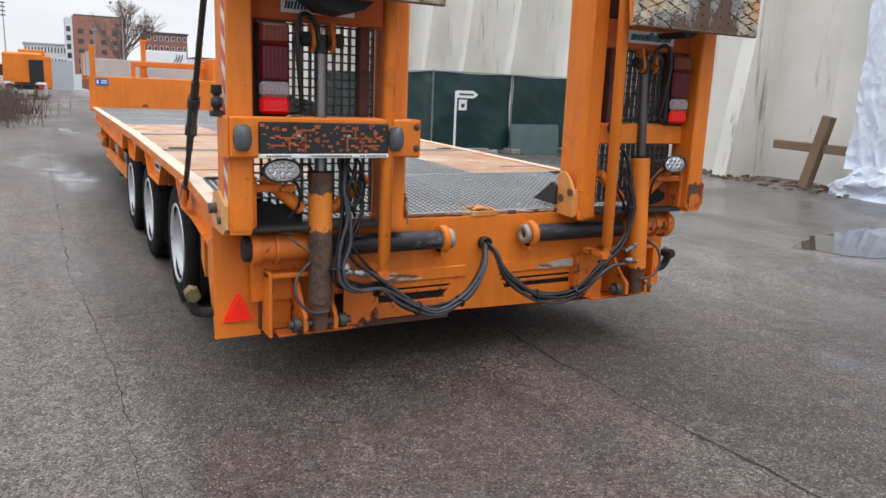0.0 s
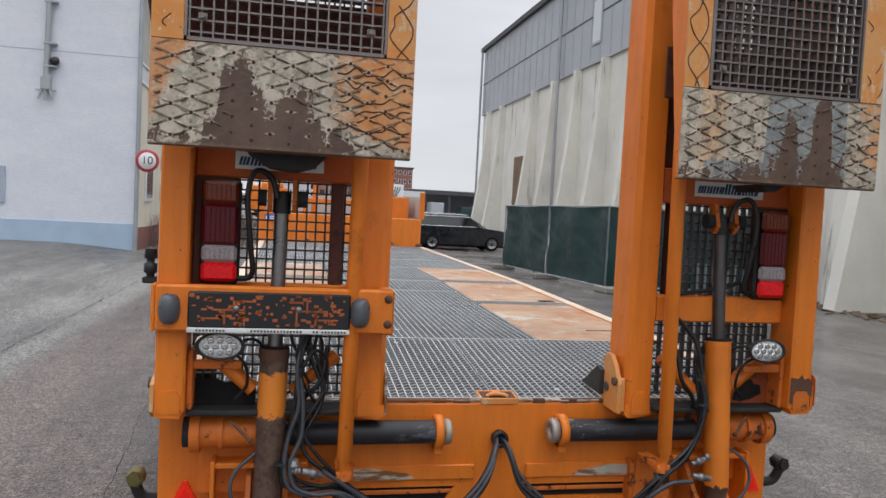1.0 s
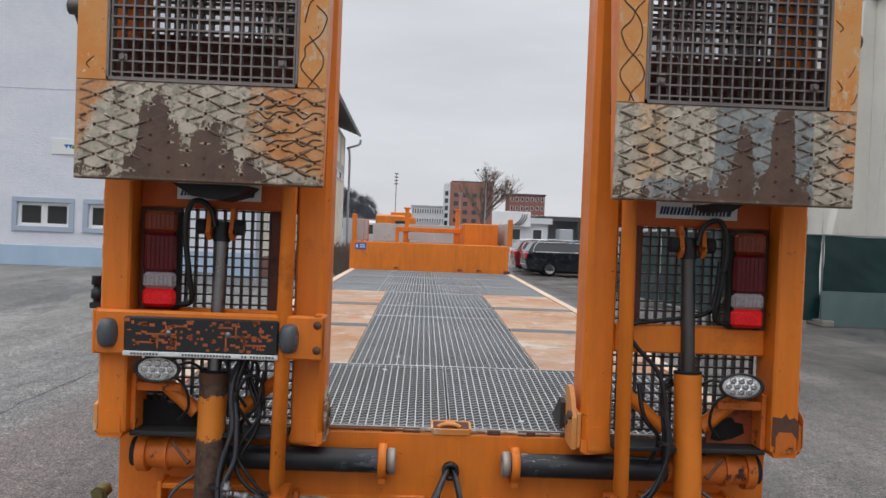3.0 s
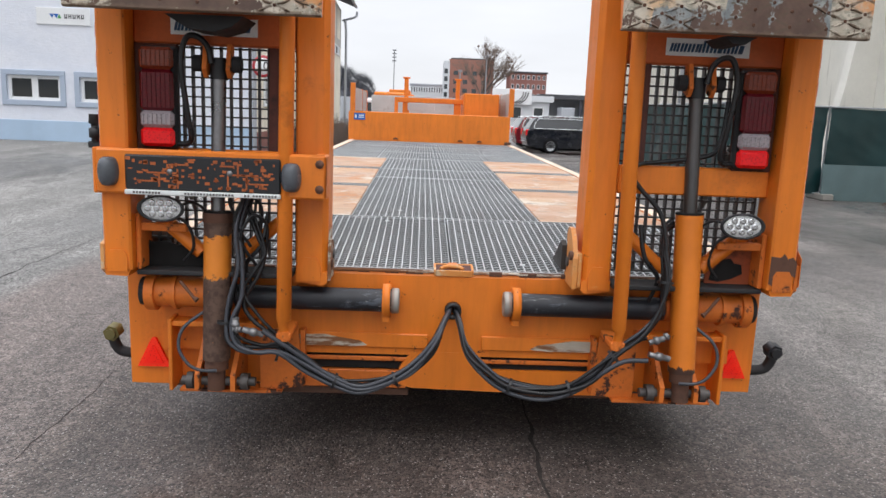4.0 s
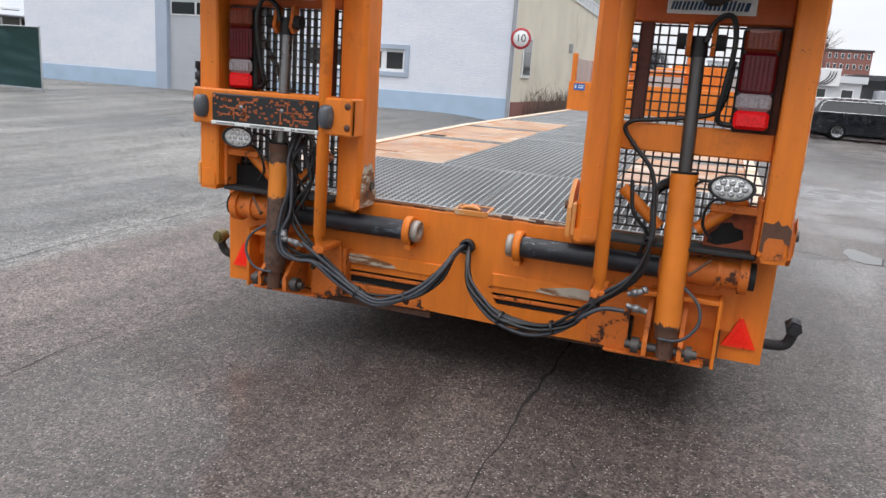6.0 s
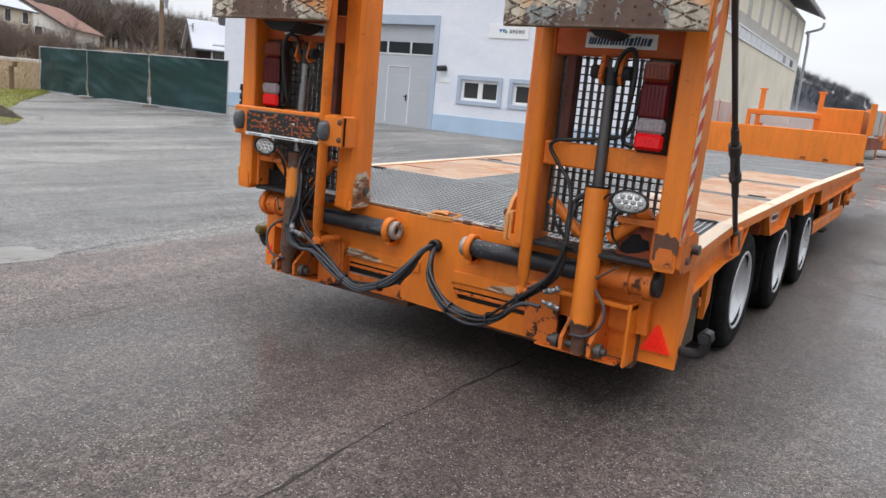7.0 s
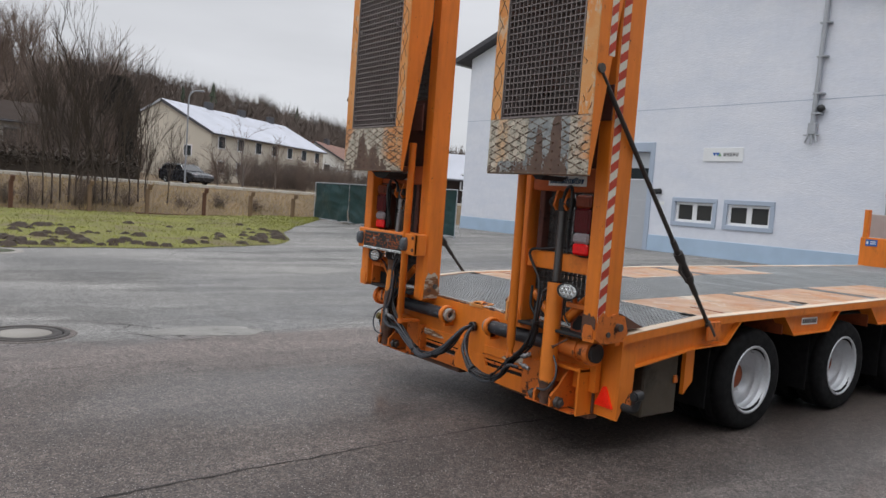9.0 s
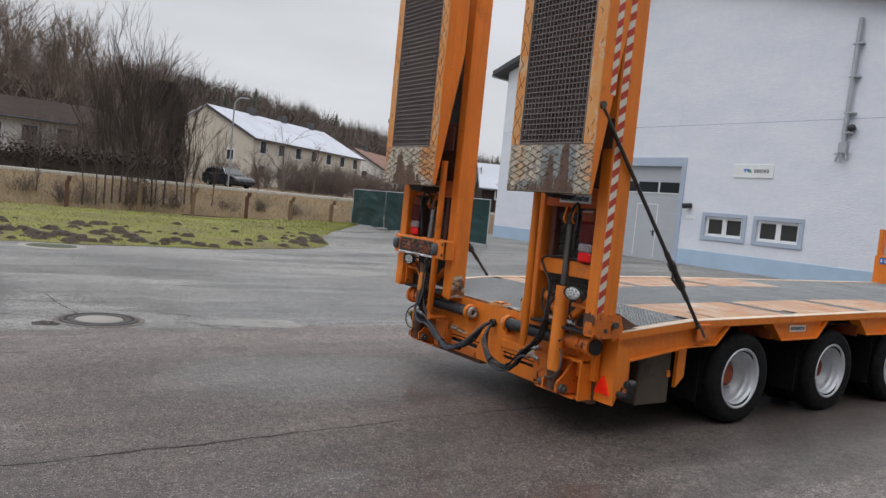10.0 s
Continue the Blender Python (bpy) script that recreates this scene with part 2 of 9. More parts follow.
def tip_plate(name, grey):
    """Worn tread plate: mottled cream paint, a bare brown patch worn up in columns, orange at one side."""
    n = Nodes(name)
    x, y, z = n.axis()

    def steps(base, *moves):
        """A height over x that goes up or down at each (x, rise)."""
        v = n.math("ADD", base, n.math("MULTIPLY", x, 0.0))
        for at, rise in moves:
            v = n.math("ADD", v, n.ramp(x, at - 0.014, at + 0.014, 0, rise))
        return v

    # the diamond lattice of the tread: u and v run across its two sets of ridges
    slant = n.math("MULTIPLY", n.math("ADD", x, 0.405), 0.5 / 0.0605)
    up = n.math("MULTIPLY", n.math("ADD", z, 0.160), 1.0 / 0.049)
    du = n.math("PINGPONG", n.math("ADD", n.math("ADD", up, slant), 20.0), 0.5)
    dv = n.math("PINGPONG", n.math("ADD", n.math("SUBTRACT", up, slant), 20.0), 0.5)
    line = n.math("MINIMUM", du, dv)
    knot = n.math("MAXIMUM", du, dv)
    rough_ = n.math("SUBTRACT", n.noise(34, 8, 0.75), 0.5)
    rag = n.math("ADD", n.math("MULTIPLY", n.math("SUBTRACT", n.noise(13, 8, 0.72, (1.5, 1, 0.7)), 0.5), 0.22), n.math("MULTIPLY", rough_, 0.13))
    # paint coats
    c = n.mix(n.ramp(n.noise(11, 6, 0.65), 0.35, 0.65), rgb(206, 196, 180), rgb(178, 168, 152))
    if grey:
        tint = n.math("ADD", n.math("MULTIPLY", n.math("SUBTRACT", n.math("PINGPONG", n.math("ADD", x, 0.29), 0.5), 0.04), -1.0), n.math("MULTIPLY", rough_, 0.12))
        c = n.mix(n.ramp(tint, -0.03, 0.03, 0, 0.6), c, rgb(218, 168, 112))
    c = n.mix(n.ramp(n.noise(19, 8, 0.75, (1, 1, 1.5)), 0.50, 0.56, 0, 0.7), c, rgb(138, 138, 124))
    c = n.mix(n.ramp(n.noise(20, 8, 0.78, (1, 1, 0.7)), 0.57, 0.60, 0, 0.85), c, rgb(92, 84, 72))
    c = n.mix(n.ramp(n.noise(27, 8, 0.75, (1, 1, 0.6)), 0.60, 0.64, 0, 0.6), c, rgb(222, 214, 200))
    side = n.math("ADD", x, n.math("MULTIPLY", rag, 1.1))
    side = n.math("ADD", side, n.math("MULTIPLY", n.math("MINIMUM", n.math("ADD", z, 0.07), 0.0), 3.0))
    side = n.math("SUBTRACT", side, n.ramp(knot, 0.06, 0.24, 0.10, 0.0))
    o = 0.325 if grey else 0.15
    c = n.mix(n.ramp(side, o - 0.03, o + 0.09, 0, 0.92), c, n.mix(n.ramp(n.noise(9, 5, 0.65), 0.35, 0.65), rgb(208, 132, 66), rgb(214, 158, 104)))
    if not grey:
        corner = n.math("ADD", n.math("SUBTRACT", n.math("MULTIPLY", x, -1.0), 0.33), n.math("MULTIPLY", n.math("SUBTRACT", z, 0.07), 0.5))
        c = n.mix(n.ramp(n.math("ADD", corner, n.math("MULTIPLY", rag, 0.5)), -0.01, 0.03, 0, 0.8), c, rgb(206, 136, 74))
    c = n.mix(n.ramp(n.noise(24, 8, 0.78), 0.575, 0.61, 0, 0.8), c, rgb(190, 182, 166))
    c = n.mix(n.ramp(n.noise(31, 8, 0.75), 0.60, 0.63, 0, 0.7), c, rgb(124, 110, 94))
    # grey steel and the bare brown patch
    if grey:
        gt = n.math("ADD", n.math("SUBTRACT", steps(-0.175, (-0.32, 0.085), (-0.066, 0.5), (0.262, -0.6)), z), n.math("MULTIPLY", rough_, 0.07))
        c = n.mix(n.ramp(gt, -0.006, 0.006, 0, 0.9), c, n.mix(n.ramp(n.noise(18, 6, 0.7), 0.4, 0.6), rgb(112, 121, 126), rgb(148, 154, 154)))
        top = steps(-0.17, (-0.19, 0.055), (0.0, 0.18), (0.058, -0.16), (0.122, 0.26), (0.203, -0.27), (0.26, -0.1))
    else:
        top = steps(-0.17, (-0.245, 0.07), (-0.203, 0.18), (-0.11, -0.06), (-0.07, -0.09), (-0.02, 0.08), (0.065, -0.07), (0.10, -0.04), (0.205, -0.1))
    inside = n.math("ADD", n.math("ADD", n.math("SUBTRACT", top, z), 0.030), n.math("MULTIPLY", rag, 1.75))
    keep = n.math("MULTIPLY", n.ramp(n.math("ADD", knot, n.math("MULTIPLY", rough_, 0.3)), 0.06, 0.24, 1.0, 0.0), n.ramp(n.noise(9, 3), 0.35, 0.65, 0.04, 0.13))
    inside = n.math("SUBTRACT", inside, keep)
    brown = n.mix(n.ramp(n.noise(7, 6, 0.7), 0.35, 0.65), rgb(82, 62, 54), rgb(102, 79, 67))
    c = n.mix(n.ramp(inside, 0.0, 0.010), c, brown)
    # paint rubbed off along the ridges
    worn = n.math("MULTIPLY", n.ramp(line, 0.045, 0.13, 1, 0), n.ramp(knot, 0.08, 0.17))
    worn = n.math("MULTIPLY", worn, n.ramp(n.noise(15, 6, 0.7), 0.43, 0.53))
    c = n.mix(n.math("MULTIPLY", worn, 0.85), c, rgb(92, 76, 62))
    edge = n.math("ADD", n.math("ABSOLUTE", z), n.math("MULTIPLY", rough_, 0.05))
    c = n.mix(n.ramp(edge, 0.150, 0.162, 0, 0.75), c, rgb(112, 92, 74))
    return n.done(c, n.ramp(inside, 0.0, 0.02, 0.62, 0.42), 0, n.noise(60, 4), 0.3, 0.003)


M["tip_a"] = tip_plate("worn_tip_plate", False)
M["tip_b"] = tip_plate("worn_tip_plate_grey", True)
M["bead"] = surface("dark_bead_and_shadow", rgb(86, 68, 52), 0.75, vary=0.3, vscale=8, stain=rgb(150, 132, 108), amount=0.38, sscale=14, edge=0.1)


def flap_paint():
    n = Nodes("worn_pale_orange_paint")
    c = n.mix(n.ramp(n.noise(4, 6, 0.7), 0.35, 0.65), rgb(216, 138, 64), rgb(216, 158, 98))
    c = n.mix(n.ramp(n.noise(14, 8, 0.75, (1, 1, 0.5)), 0.545, 0.58, 0, 0.75), c, rgb(206, 186, 158))
    c = n.mix(n.ramp(n.noise(48, 6, 0.75), 0.63, 0.66, 0, 0.8), c, rgb(224, 206, 178))
    c = n.mix(n.ramp(n.noise(16, 6, 0.7), 0.64, 0.69, 0, 0.9), c, rgb(110, 78, 58))
    return n.done(c, 0.55, 0, n.noise(60, 3), 0.15, 0.003)


M["flap"] = flap_paint()


def chipped_cylinder():
    """Orange paint flaked off in ragged bands, brown steel below."""
    n = Nodes("chipped_orange_cylinder")
    x, y, z = n.axis()
    wav = n.math("ADD", z, n.math("MULTIPLY", n.math("SUBTRACT", n.noise(22, 7, 0.75), 0.5), 0.16))
    bare = n.math("MAXIMUM", n.ramp(wav, 0.752, 0.756, 1, 0), n.ramp(wav, 0.905, 0.909, 0, 1))
    specks = n.ramp(n.noise(55, 5, 0.7), 0.66, 0.68)
    rust = n.mix(n.ramp(n.noise(30, 6, 0.7), 0.4, 0.6), rgb(74, 54, 46), rgb(98, 76, 64))
    rust = n.mix(n.math("MULTIPLY", specks, 0.6), rust, rgb(190, 130, 70))
    paint = n.shade(rgb(222, 132, 44), n.ramp(n.noise(5, 5), 0.3, 0.7, 0.88, 1.06))
    paint = n.mix(n.ramp(n.noise(38, 5, 0.7), 0.68, 0.70), paint, rgb(86, 52, 38))
    return n.done(n.mix(bare, paint, rust), n.ramp(bare, 0, 1, 0.45, 0.8), 0, n.noise(80, 4), 0.2, 0.003)


M["chipped"] = chipped_cylinder()


def nicked_cylinder():
    """Orange paint with small dark nicks near the lower end."""
    n = Nodes("nicked_orange_cylinder")
    x, y, z = n.axis()
    c = n.shade(rgb(228, 128, 38), n.ramp(n.noise(5, 5), 0.3, 0.7, 0.88, 1.06))
    c = n.mix(n.ramp(n.noise(6, 6, 0.7, (1, 1, 0.5)), 0.56, 0.68, 0, 0.35), c, rgb(176, 92, 34))
    nick = n.math("SUBTRACT", n.noise(30, 4, 0.6, (1, 1, 0.55)), n.ramp(z, 0.42, 0.78, -0.015, 0.06))
    c = n.mix(n.ramp(nick, 0.655, 0.67), c, rgb(60, 38, 30))
    foot = n.math("ADD", z, n.math("MULTIPLY", n.math("SUBTRACT", n.noise(26, 6, 0.7), 0.5), 0.10))
    c = n.mix(n.ramp(foot, 0.448, 0.454, 1, 0), c, rgb(70, 46, 36))
    return n.done(c, 0.45, 0, n.noise(80, 4), 0.1, 0.003)


M["cyl_orange"] = nicked_cylinder()


def scraped_tube():
    """Black tube, scraped grey and whitish towards its open end."""
    n = Nodes("scraped_black_tube")
    x, y, z = n.axis()
    near = n.ramp(n.math("ABSOLUTE", x), 0.24, 0.56, 0.07, -0.05)
    c = n.shade(rgb(36, 38, 44), n.ramp(n.noise(7, 5), 0.3, 0.7, 0.7, 1.4))
    v = n.math("ADD", n.noise(16, 8, 0.72, (0.6, 2, 2)), near)
    c = n.mix(n.ramp(v, 0.56, 0.64, 0, 0.6), c, rgb(96, 104, 114))
    v2 = n.math("ADD", n.noise(27, 7, 0.72, (0.7, 2, 2)), near)
    c = n.mix(n.ramp(v2, 0.655, 0.69, 0, 0.9), c, rgb(190, 192, 192))
    return n.done(c, 0.5, 0, n.noise(60, 4), 0.1, 0.003)


M["tube_black"] = scraped_tube()


def asphalt():
    n = Nodes("worn_asphalt")
    x, y, z = n.axis()
    wob = n.math("MULTIPLY", n.math("SUBTRACT", n.noise(0.9, 6, 0.65), 0.5), 0.32)
    xs = n.math("ADD", x, wob)
    # lanes laid at different times
    old = n.ramp(xs, -1.25, -0.95, 1, 0)
    mid = n.ramp(xs, 0.1, 0.5, 1, 0)
    c = n.mix(n.ramp(n.noise(0.5, 6, 0.6), 0.3, 0.7), rgb(77, 68, 64), rgb(92, 83, 78))
    c = n.mix(n.math("MULTIPLY", mid, 0.6), c, rgb(110, 101, 97))
    pale = n.mix(n.ramp(n.noise(0.35, 6, 0.6), 0.3, 0.7), rgb(113, 112, 110), rgb(131, 129, 126))
    c = n.mix(old, c, pale)
    band = n.math("MULTIPLY", n.ramp(xs, 2.3, 2.5), n.ramp(xs, 3.3, 4.0, 1, 0))
    c = n.shade(c, n.ramp(band, 0, 1, 1.0, 0.90))
    # paler on the right: the sky's sheen on wet ground is put into the colour
    beyond = n.math("MULTIPLY", n.ramp(xs, 3.2, 4.4), n.ramp(n.math("ADD", y, n.math("MULTIPLY", wob, 3.0)), 2.0, 4.2))
    c = n.mix(n.math("MULTIPLY", beyond, 0.45), c, rgb(124, 121, 119))
    # damp, dirty and worn patches
    damp = n.ramp(n.noise(0.30, 8, 0.62, (1, 0.45, 1)), 0.44, 0.58)
    wet = n.ramp(n.noise(0.42, 7, 0.6, (1, 0.30, 1)), 0.53, 0.60)
    c = n.shade(c, n.ramp(damp, 0, 1, 1.0, 0.76))
    c = n.shade(c, n.ramp(wet, 0, 1, 1.0, 0.72))
    c = n.shade(c, n.ramp(n.noise(3.2, 7, 0.7), 0.25, 0.75, 0.86, 1.12))
    c = n.shade(c, n.ramp(n.noise(1.6, 8, 0.7, (1, 0.08, 1)), 0.3, 0.7, 0.72, 1.26))
    c = n.shade(c, n.ramp(n.noise(11, 8, 0.82), 0.32, 0.68, 0.68, 1.32))
    c = n.shade(c, n.ramp(n.noise(34, 5, 0.75, (1, 0.6, 1)), 0.34, 0.66, 0.74, 1.26))
    c = n.mix(n.ramp(n.noise(0.8, 7, 0.7), 0.60, 0.75, 0, 0.3), c, rgb(122, 120, 118))
    c = n.mix(n.ramp(n.noise(2.6, 6, 0.7), 0.68, 0.74, 0, 0.45), c, rgb(132, 130, 128))
    # an old dark stain by the manhole lane
    sx = n.math("MULTIPLY", n.math("ADD", x, 3.9), 0.36)
    sy = n.math("MULTIPLY", n.math("ADD", y, 0.7), 0.85)
    spot = n.math("SQRT", n.math("ADD", n.math("MULTIPLY", sx, sx), n.math("MULTIPLY", sy, sy)))
    spot = n.math("ADD", spot, n.math("MULTIPLY", n.math("SUBTRACT", n.noise(0.9, 7, 0.7), 0.5), 1.0))
    c = n.shade(c, n.ramp(spot, 0.55, 1.0, 0.55, 1.0))
    # aggregate
    d, cc = n.voronoi(115)
    bright = n.t.nodes.new("ShaderNodeSeparateColor")
    n.link(cc, bright.inputs[0])
    c = n.shade(c, n.ramp(bright.outputs[0], 0, 1, 0.22, 1.78, False))
    d2, cc2 = n.voronoi(92)
    b2 = n.t.nodes.new("ShaderNodeSeparateColor")
    n.link(cc2, b2.inputs[0])
    peb = n.math("MULTIPLY", n.ramp(b2.outputs[1], 0.72, 0.92), n.ramp(d2, 0.24, 0.40, 1, 0))
    c = n.mix(n.math("MULTIPLY", peb, 0.75), c, rgb(184, 180, 176))
    # a drying wet place behind the trailer; its darkening also paints the trailer's shade
    px = n.math("MULTIPLY", n.math("SUBTRACT", x, 1.0), 0.8)
    py = n.math("MULTIPLY", n.math("SUBTRACT", y, 1.9), 0.5)
    away = n.math("SQRT", n.math("ADD", n.math("MULTIPLY", px, px), n.math("MULTIPLY", py, py)))
    away = n.math("ADD", away, n.math("MULTIPLY", n.math("SUBTRACT", n.noise(1.3, 6, 0.7), 0.5), 1.1))
    c = n.shade(c, n.ramp(away, 0.25, 0.95, 0.80, 1.0))
    # joints and cracks
    vor = n.t.nodes.new("ShaderNodeTexVoronoi")
    vor.feature = "DISTANCE_TO_EDGE"
    vor.inputs["Scale"].default_value = 0.42
    warp = n.t.nodes.new("ShaderNodeMix")
    warp.data_type = "VECTOR"
    warp.inputs["Factor"].default_value = 0.10
    nz = n.t.nodes.new("ShaderNodeTexNoise")
    nz.inputs["Scale"].default_value = 2.5
    nz.inputs["Detail"].default_value = 6
    n.link(n.co, nz.inputs["Vector"])
    n.link(n.co, warp.inputs["A"])
    n.link(nz.outputs["Color"], warp.inputs["B"])
    n.link(warp.outputs["Result"], vor.inputs["Vector"])
    vein = n.math("MULTIPLY", n.ramp(vor.outputs["Distance"], 0.001, 0.008, 1, 0), n.ramp(n.noise(0.33, 4), 0.56, 0.62))
    cr = n.math("MULTIPLY", n.math("MULTIPLY", vein, 0.8), n.ramp(n.noise(1.3, 5), 0.30, 0.44))
    c = n.mix(n.math("MULTIPLY", cr, 0.85), c, rgb(34, 31, 30))
    r = n.ramp(damp, 0, 1, 0.62, 0.42)
    r = n.math("ADD", r, n.math("MULTIPLY", old, 0.14))
    h = n.math("SUBTRACT", n.math("MULTIPLY", d, -0.6), n.math("MULTIPLY", cr, 1.5))
    h = n.math("ADD", h, n.math("MULTIPLY", peb, 0.5))
    m = n.done(c, r, 0, h, 0.7, 0.007)
    # a film of water on the wet places
    film = n.math("MULTIPLY", wet, n.ramp(n.noise(1.9, 6, 0.7), 0.36, 0.56))
    film = n.math("MULTIPLY", film, n.ramp(old, 0, 1, 1.0, 0.35))
    film = n.math("MAXIMUM", film, n.math("MULTIPLY", beyond, n.ramp(n.noise(0.7, 6, 0.65), 0.38, 0.60, 0.05, 0.75)))
    film = n.math("MAXIMUM", film, n.ramp(away, 0.25, 0.85, 0.6, 0))
    n.put(n.b.inputs["Coat Weight"], n.math("MULTIPLY", film, 0.75))
    n.b.inputs["Coat Roughness"].default_value = 0.10
    low = n.t.nodes.new("ShaderNodeBump")
    low.inputs["Strength"].default_value = 0.12
    low.inputs["Distance"].default_value = 0.004
    n.link(n.noise(26, 4), low.inputs["Height"])
    n.link(low.outputs["Normal"], n.b.inputs["Coat Normal"])
    return m


M["asphalt"] = asphalt()
M["crack"] = surface("open_asphalt_joint", rgb(46, 42, 40), 0.9, vary=0.3, vscale=4, grain=40, gvary=0.3)
M["asphalt_patch"] = surface("pale_asphalt_patch", rgb(126, 124, 120), 0.6, vary=0.15, vscale=3, grain=120, gvary=0.35, stain=rgb(100, 97, 94), amount=0.45, sscale=5, edge=0.15)
M["moss"] = surface("mossy_iron", rgb(70, 74, 56), 0.9, vary=0.3, vscale=5)
M["puddle"] = Nodes("shallow_water").done(rgb(70, 68, 66), 0.03, 0, None, 0, 0, 1.0)


def wall_white():
    n = Nodes("pale_blue_white_render")
    x, y, z = n.axis()
    c = n.mix(n.ramp(n.noise(0.5, 6, 0.65, (1, 1, 2.5)), 0.3, 0.7), rgb(214, 219, 230), rgb(224, 227, 235))
    c = n.shade(c, n.ramp(n.noise(5, 6, 0.7), 0.25, 0.75, 0.965, 1.03))
    h = n.noise(9, 6, 0.65, (1, 1, 2.2))
    return n.done(c, 0.85, 0, h, 0.5, 0.02)


M["wall_white"] = wall_white()
M["wall_base"] = surface("light_blue_plinth", rgb(170, 192, 214), 0.85, vary=0.06, stain=rgb(150, 160, 160), amount=0.38, sscale=1.2, edge=0.2)
M["frieze_grey"] = surface("grey_frieze_render", rgb(186, 184, 178), 0.9, vary=0.08, vscale=0.7, stain=rgb(166, 162, 154), amount=0.48, sscale=0.8, edge=0.25)
M["wall_cream"] = surface("cream_render", rgb(226, 219, 202), 0.88, vary=0.07, vscale=0.6, stain=rgb(206, 198, 180), amount=0.48, sscale=0.5, edge=0.25)
M["blue_trim"] = surface("grey_blue_trim", rgb(168, 180, 197), 0.8, vary=0.05)
M["gate_grey"] = surface("grey_gate_panel", rgb(176, 180, 186), 0.55, vary=0.04)
M["white_frame"] = surface("white_window_frame", rgb(228, 230, 232), 0.5, vary=0.04)
M["roof_dark"] = surface("dark_roof_edge", rgb(72, 72, 76), 0.7, vary=0.15)
M["zinc"] = surface("zinc_pipe", rgb(168, 172, 178), 0.45, 0.35, vary=0.12)
M["pane"] = Nodes("window_glass").done(rgb(44, 50, 54), 0.06, 0, None, 0, 0, 0.8)
M["concrete"] = surface("pale_ribbed_concrete", rgb(224, 222, 214), 0.9, vary=0.08, vscale=0.7, stain=rgb(138, 133, 124), amount=0.43, sscale=0.9, edge=0.14, stretch=(3, 3, 0.25))
M["cladding"] = surface("grey_metal_cladding", rgb(172, 176, 182), 0.55, 0.1, vary=0.05, vscale=0.5)
M["board_pale"] = surface("pale_green_board", rgb(92, 112, 114), 0.6, vary=0.15, vscale=2)
M["tarp"] = surface("dark_green_tarpaulin", rgb(26, 58, 60), 0.42, vary=0.2, vscale=1.2, grain=25, stain=rgb(40, 78, 80), amount=0.36, sscale=1.6, edge=0.2)
M["plastic_white"] = surface("crumpled_white_plastic", rgb(204, 212, 226), 0.45, vary=0.06, stain=rgb(160, 166, 176), amount=0.4, sscale=4, edge=0.2)
M["timber"] = surface("weathered_timber", rgb(122, 100, 80), 0.85, vary=0.18, grain=30, gvary=0.2, stretch=(8, 8, 8), stain=rgb(84, 66, 54), amount=0.45, sscale=4, edge=0.2)
M["debris"] = surface("leaf_litter", rgb(112, 96, 80), 0.95, vary=0.3, vscale=4, stain=rgb(60, 50, 42), amount=0.5, sscale=9, edge=0.2, bump=0.6)
M["cast_iron"] = surface("cast_iron", rgb(66, 62, 60), 0.6, 0.4, vary=0.2, bump=0.4)
M["lid_concrete"] = surface("pale_manhole_lid", rgb(142, 138, 132), 0.8, vary=0.1)
M["grass"] = surface("winter_grass", rgb(112, 112, 52), 0.95, vary=0.25, vscale=0.6, grain=18, gvary=0.3, stain=rgb(104, 92, 66), amount=0.54, sscale=0.7, edge=0.2, bump=0.8)
M["blade"] = surface("grass_blades", rgb(128, 130, 60), 0.9, vary=0.3, vscale=0.5)
M["soil"] = surface("dark_soil", rgb(60, 50, 41), 0.95, vary=0.25, vscale=6, bump=0.6)
M["dry_grass"] = surface("dry_bank_grass", rgb(116, 100, 78), 0.95, vary=0.26, vscale=0.7, grain=14, gvary=0.35, stain=rgb(104, 86, 66), amount=0.52, sscale=1.4, edge=0.25, bump=0.8)
M["bark"] = surface("bare_bark", rgb(100, 89, 82), 0.9, vary=0.2, vscale=3)
M["twig"] = surface("bare_twigs", rgb(116, 101, 92), 0.9, vary=0.2, vscale=2)
M["wood_hill"] = surface("wooded_hillside", rgb(80, 73, 67), 0.95, vary=0.25, vscale=0.08, grain=0.6, gvary=0.25, stain=rgb(74, 72, 64), amount=0.5, sscale=0.06, edge=0.25, bump=0.9)
M["wood_far"] = surface("bare_forest", rgb(98, 87, 80), 0.95, vary=0.3, vscale=0.12)
# Bluish grey: the haze before the far hill is put into the colour.
M["wood_dark"] = surface("hazy_distant_wood", rgb(88, 90, 98), 0.95, vary=0.2, vscale=0.1)
M["hedge"] = surface("brown_hedge", rgb(66, 58, 50), 0.95, vary=0.3, vscale=1.2)
M["straw"] = surface("pale_straw", rgb(172, 150, 110), 0.95, vary=0.3, vscale=0.8)
M["young_bark"] = surface("dark_young_bark", rgb(76, 66, 60), 0.9, vary=0.2, vscale=3)
M["evergreen"] = surface("dark_evergreen", rgb(48, 46, 42), 0.95, vary=0.3, vscale=1.5)
M["conifer"] = surface("conifer_green", rgb(58, 66, 52), 0.9, vary=0.3, vscale=0.4)
M["house_wall"] = surface("cream_house_wall", rgb(202, 194, 180), 0.9, vary=0.06, vscale=0.4)
M["house_white"] = surface("white_house_wall", rgb(222, 222, 218), 0.9, vary=0.06, vscale=0.4)
M["roof_pale"] = surface("frosted_roof", rgb(182, 185, 194), 0.8, vary=0.08, vscale=0.4, stain=rgb(136, 128, 126), amount=0.42, sscale=0.9, edge=0.12)
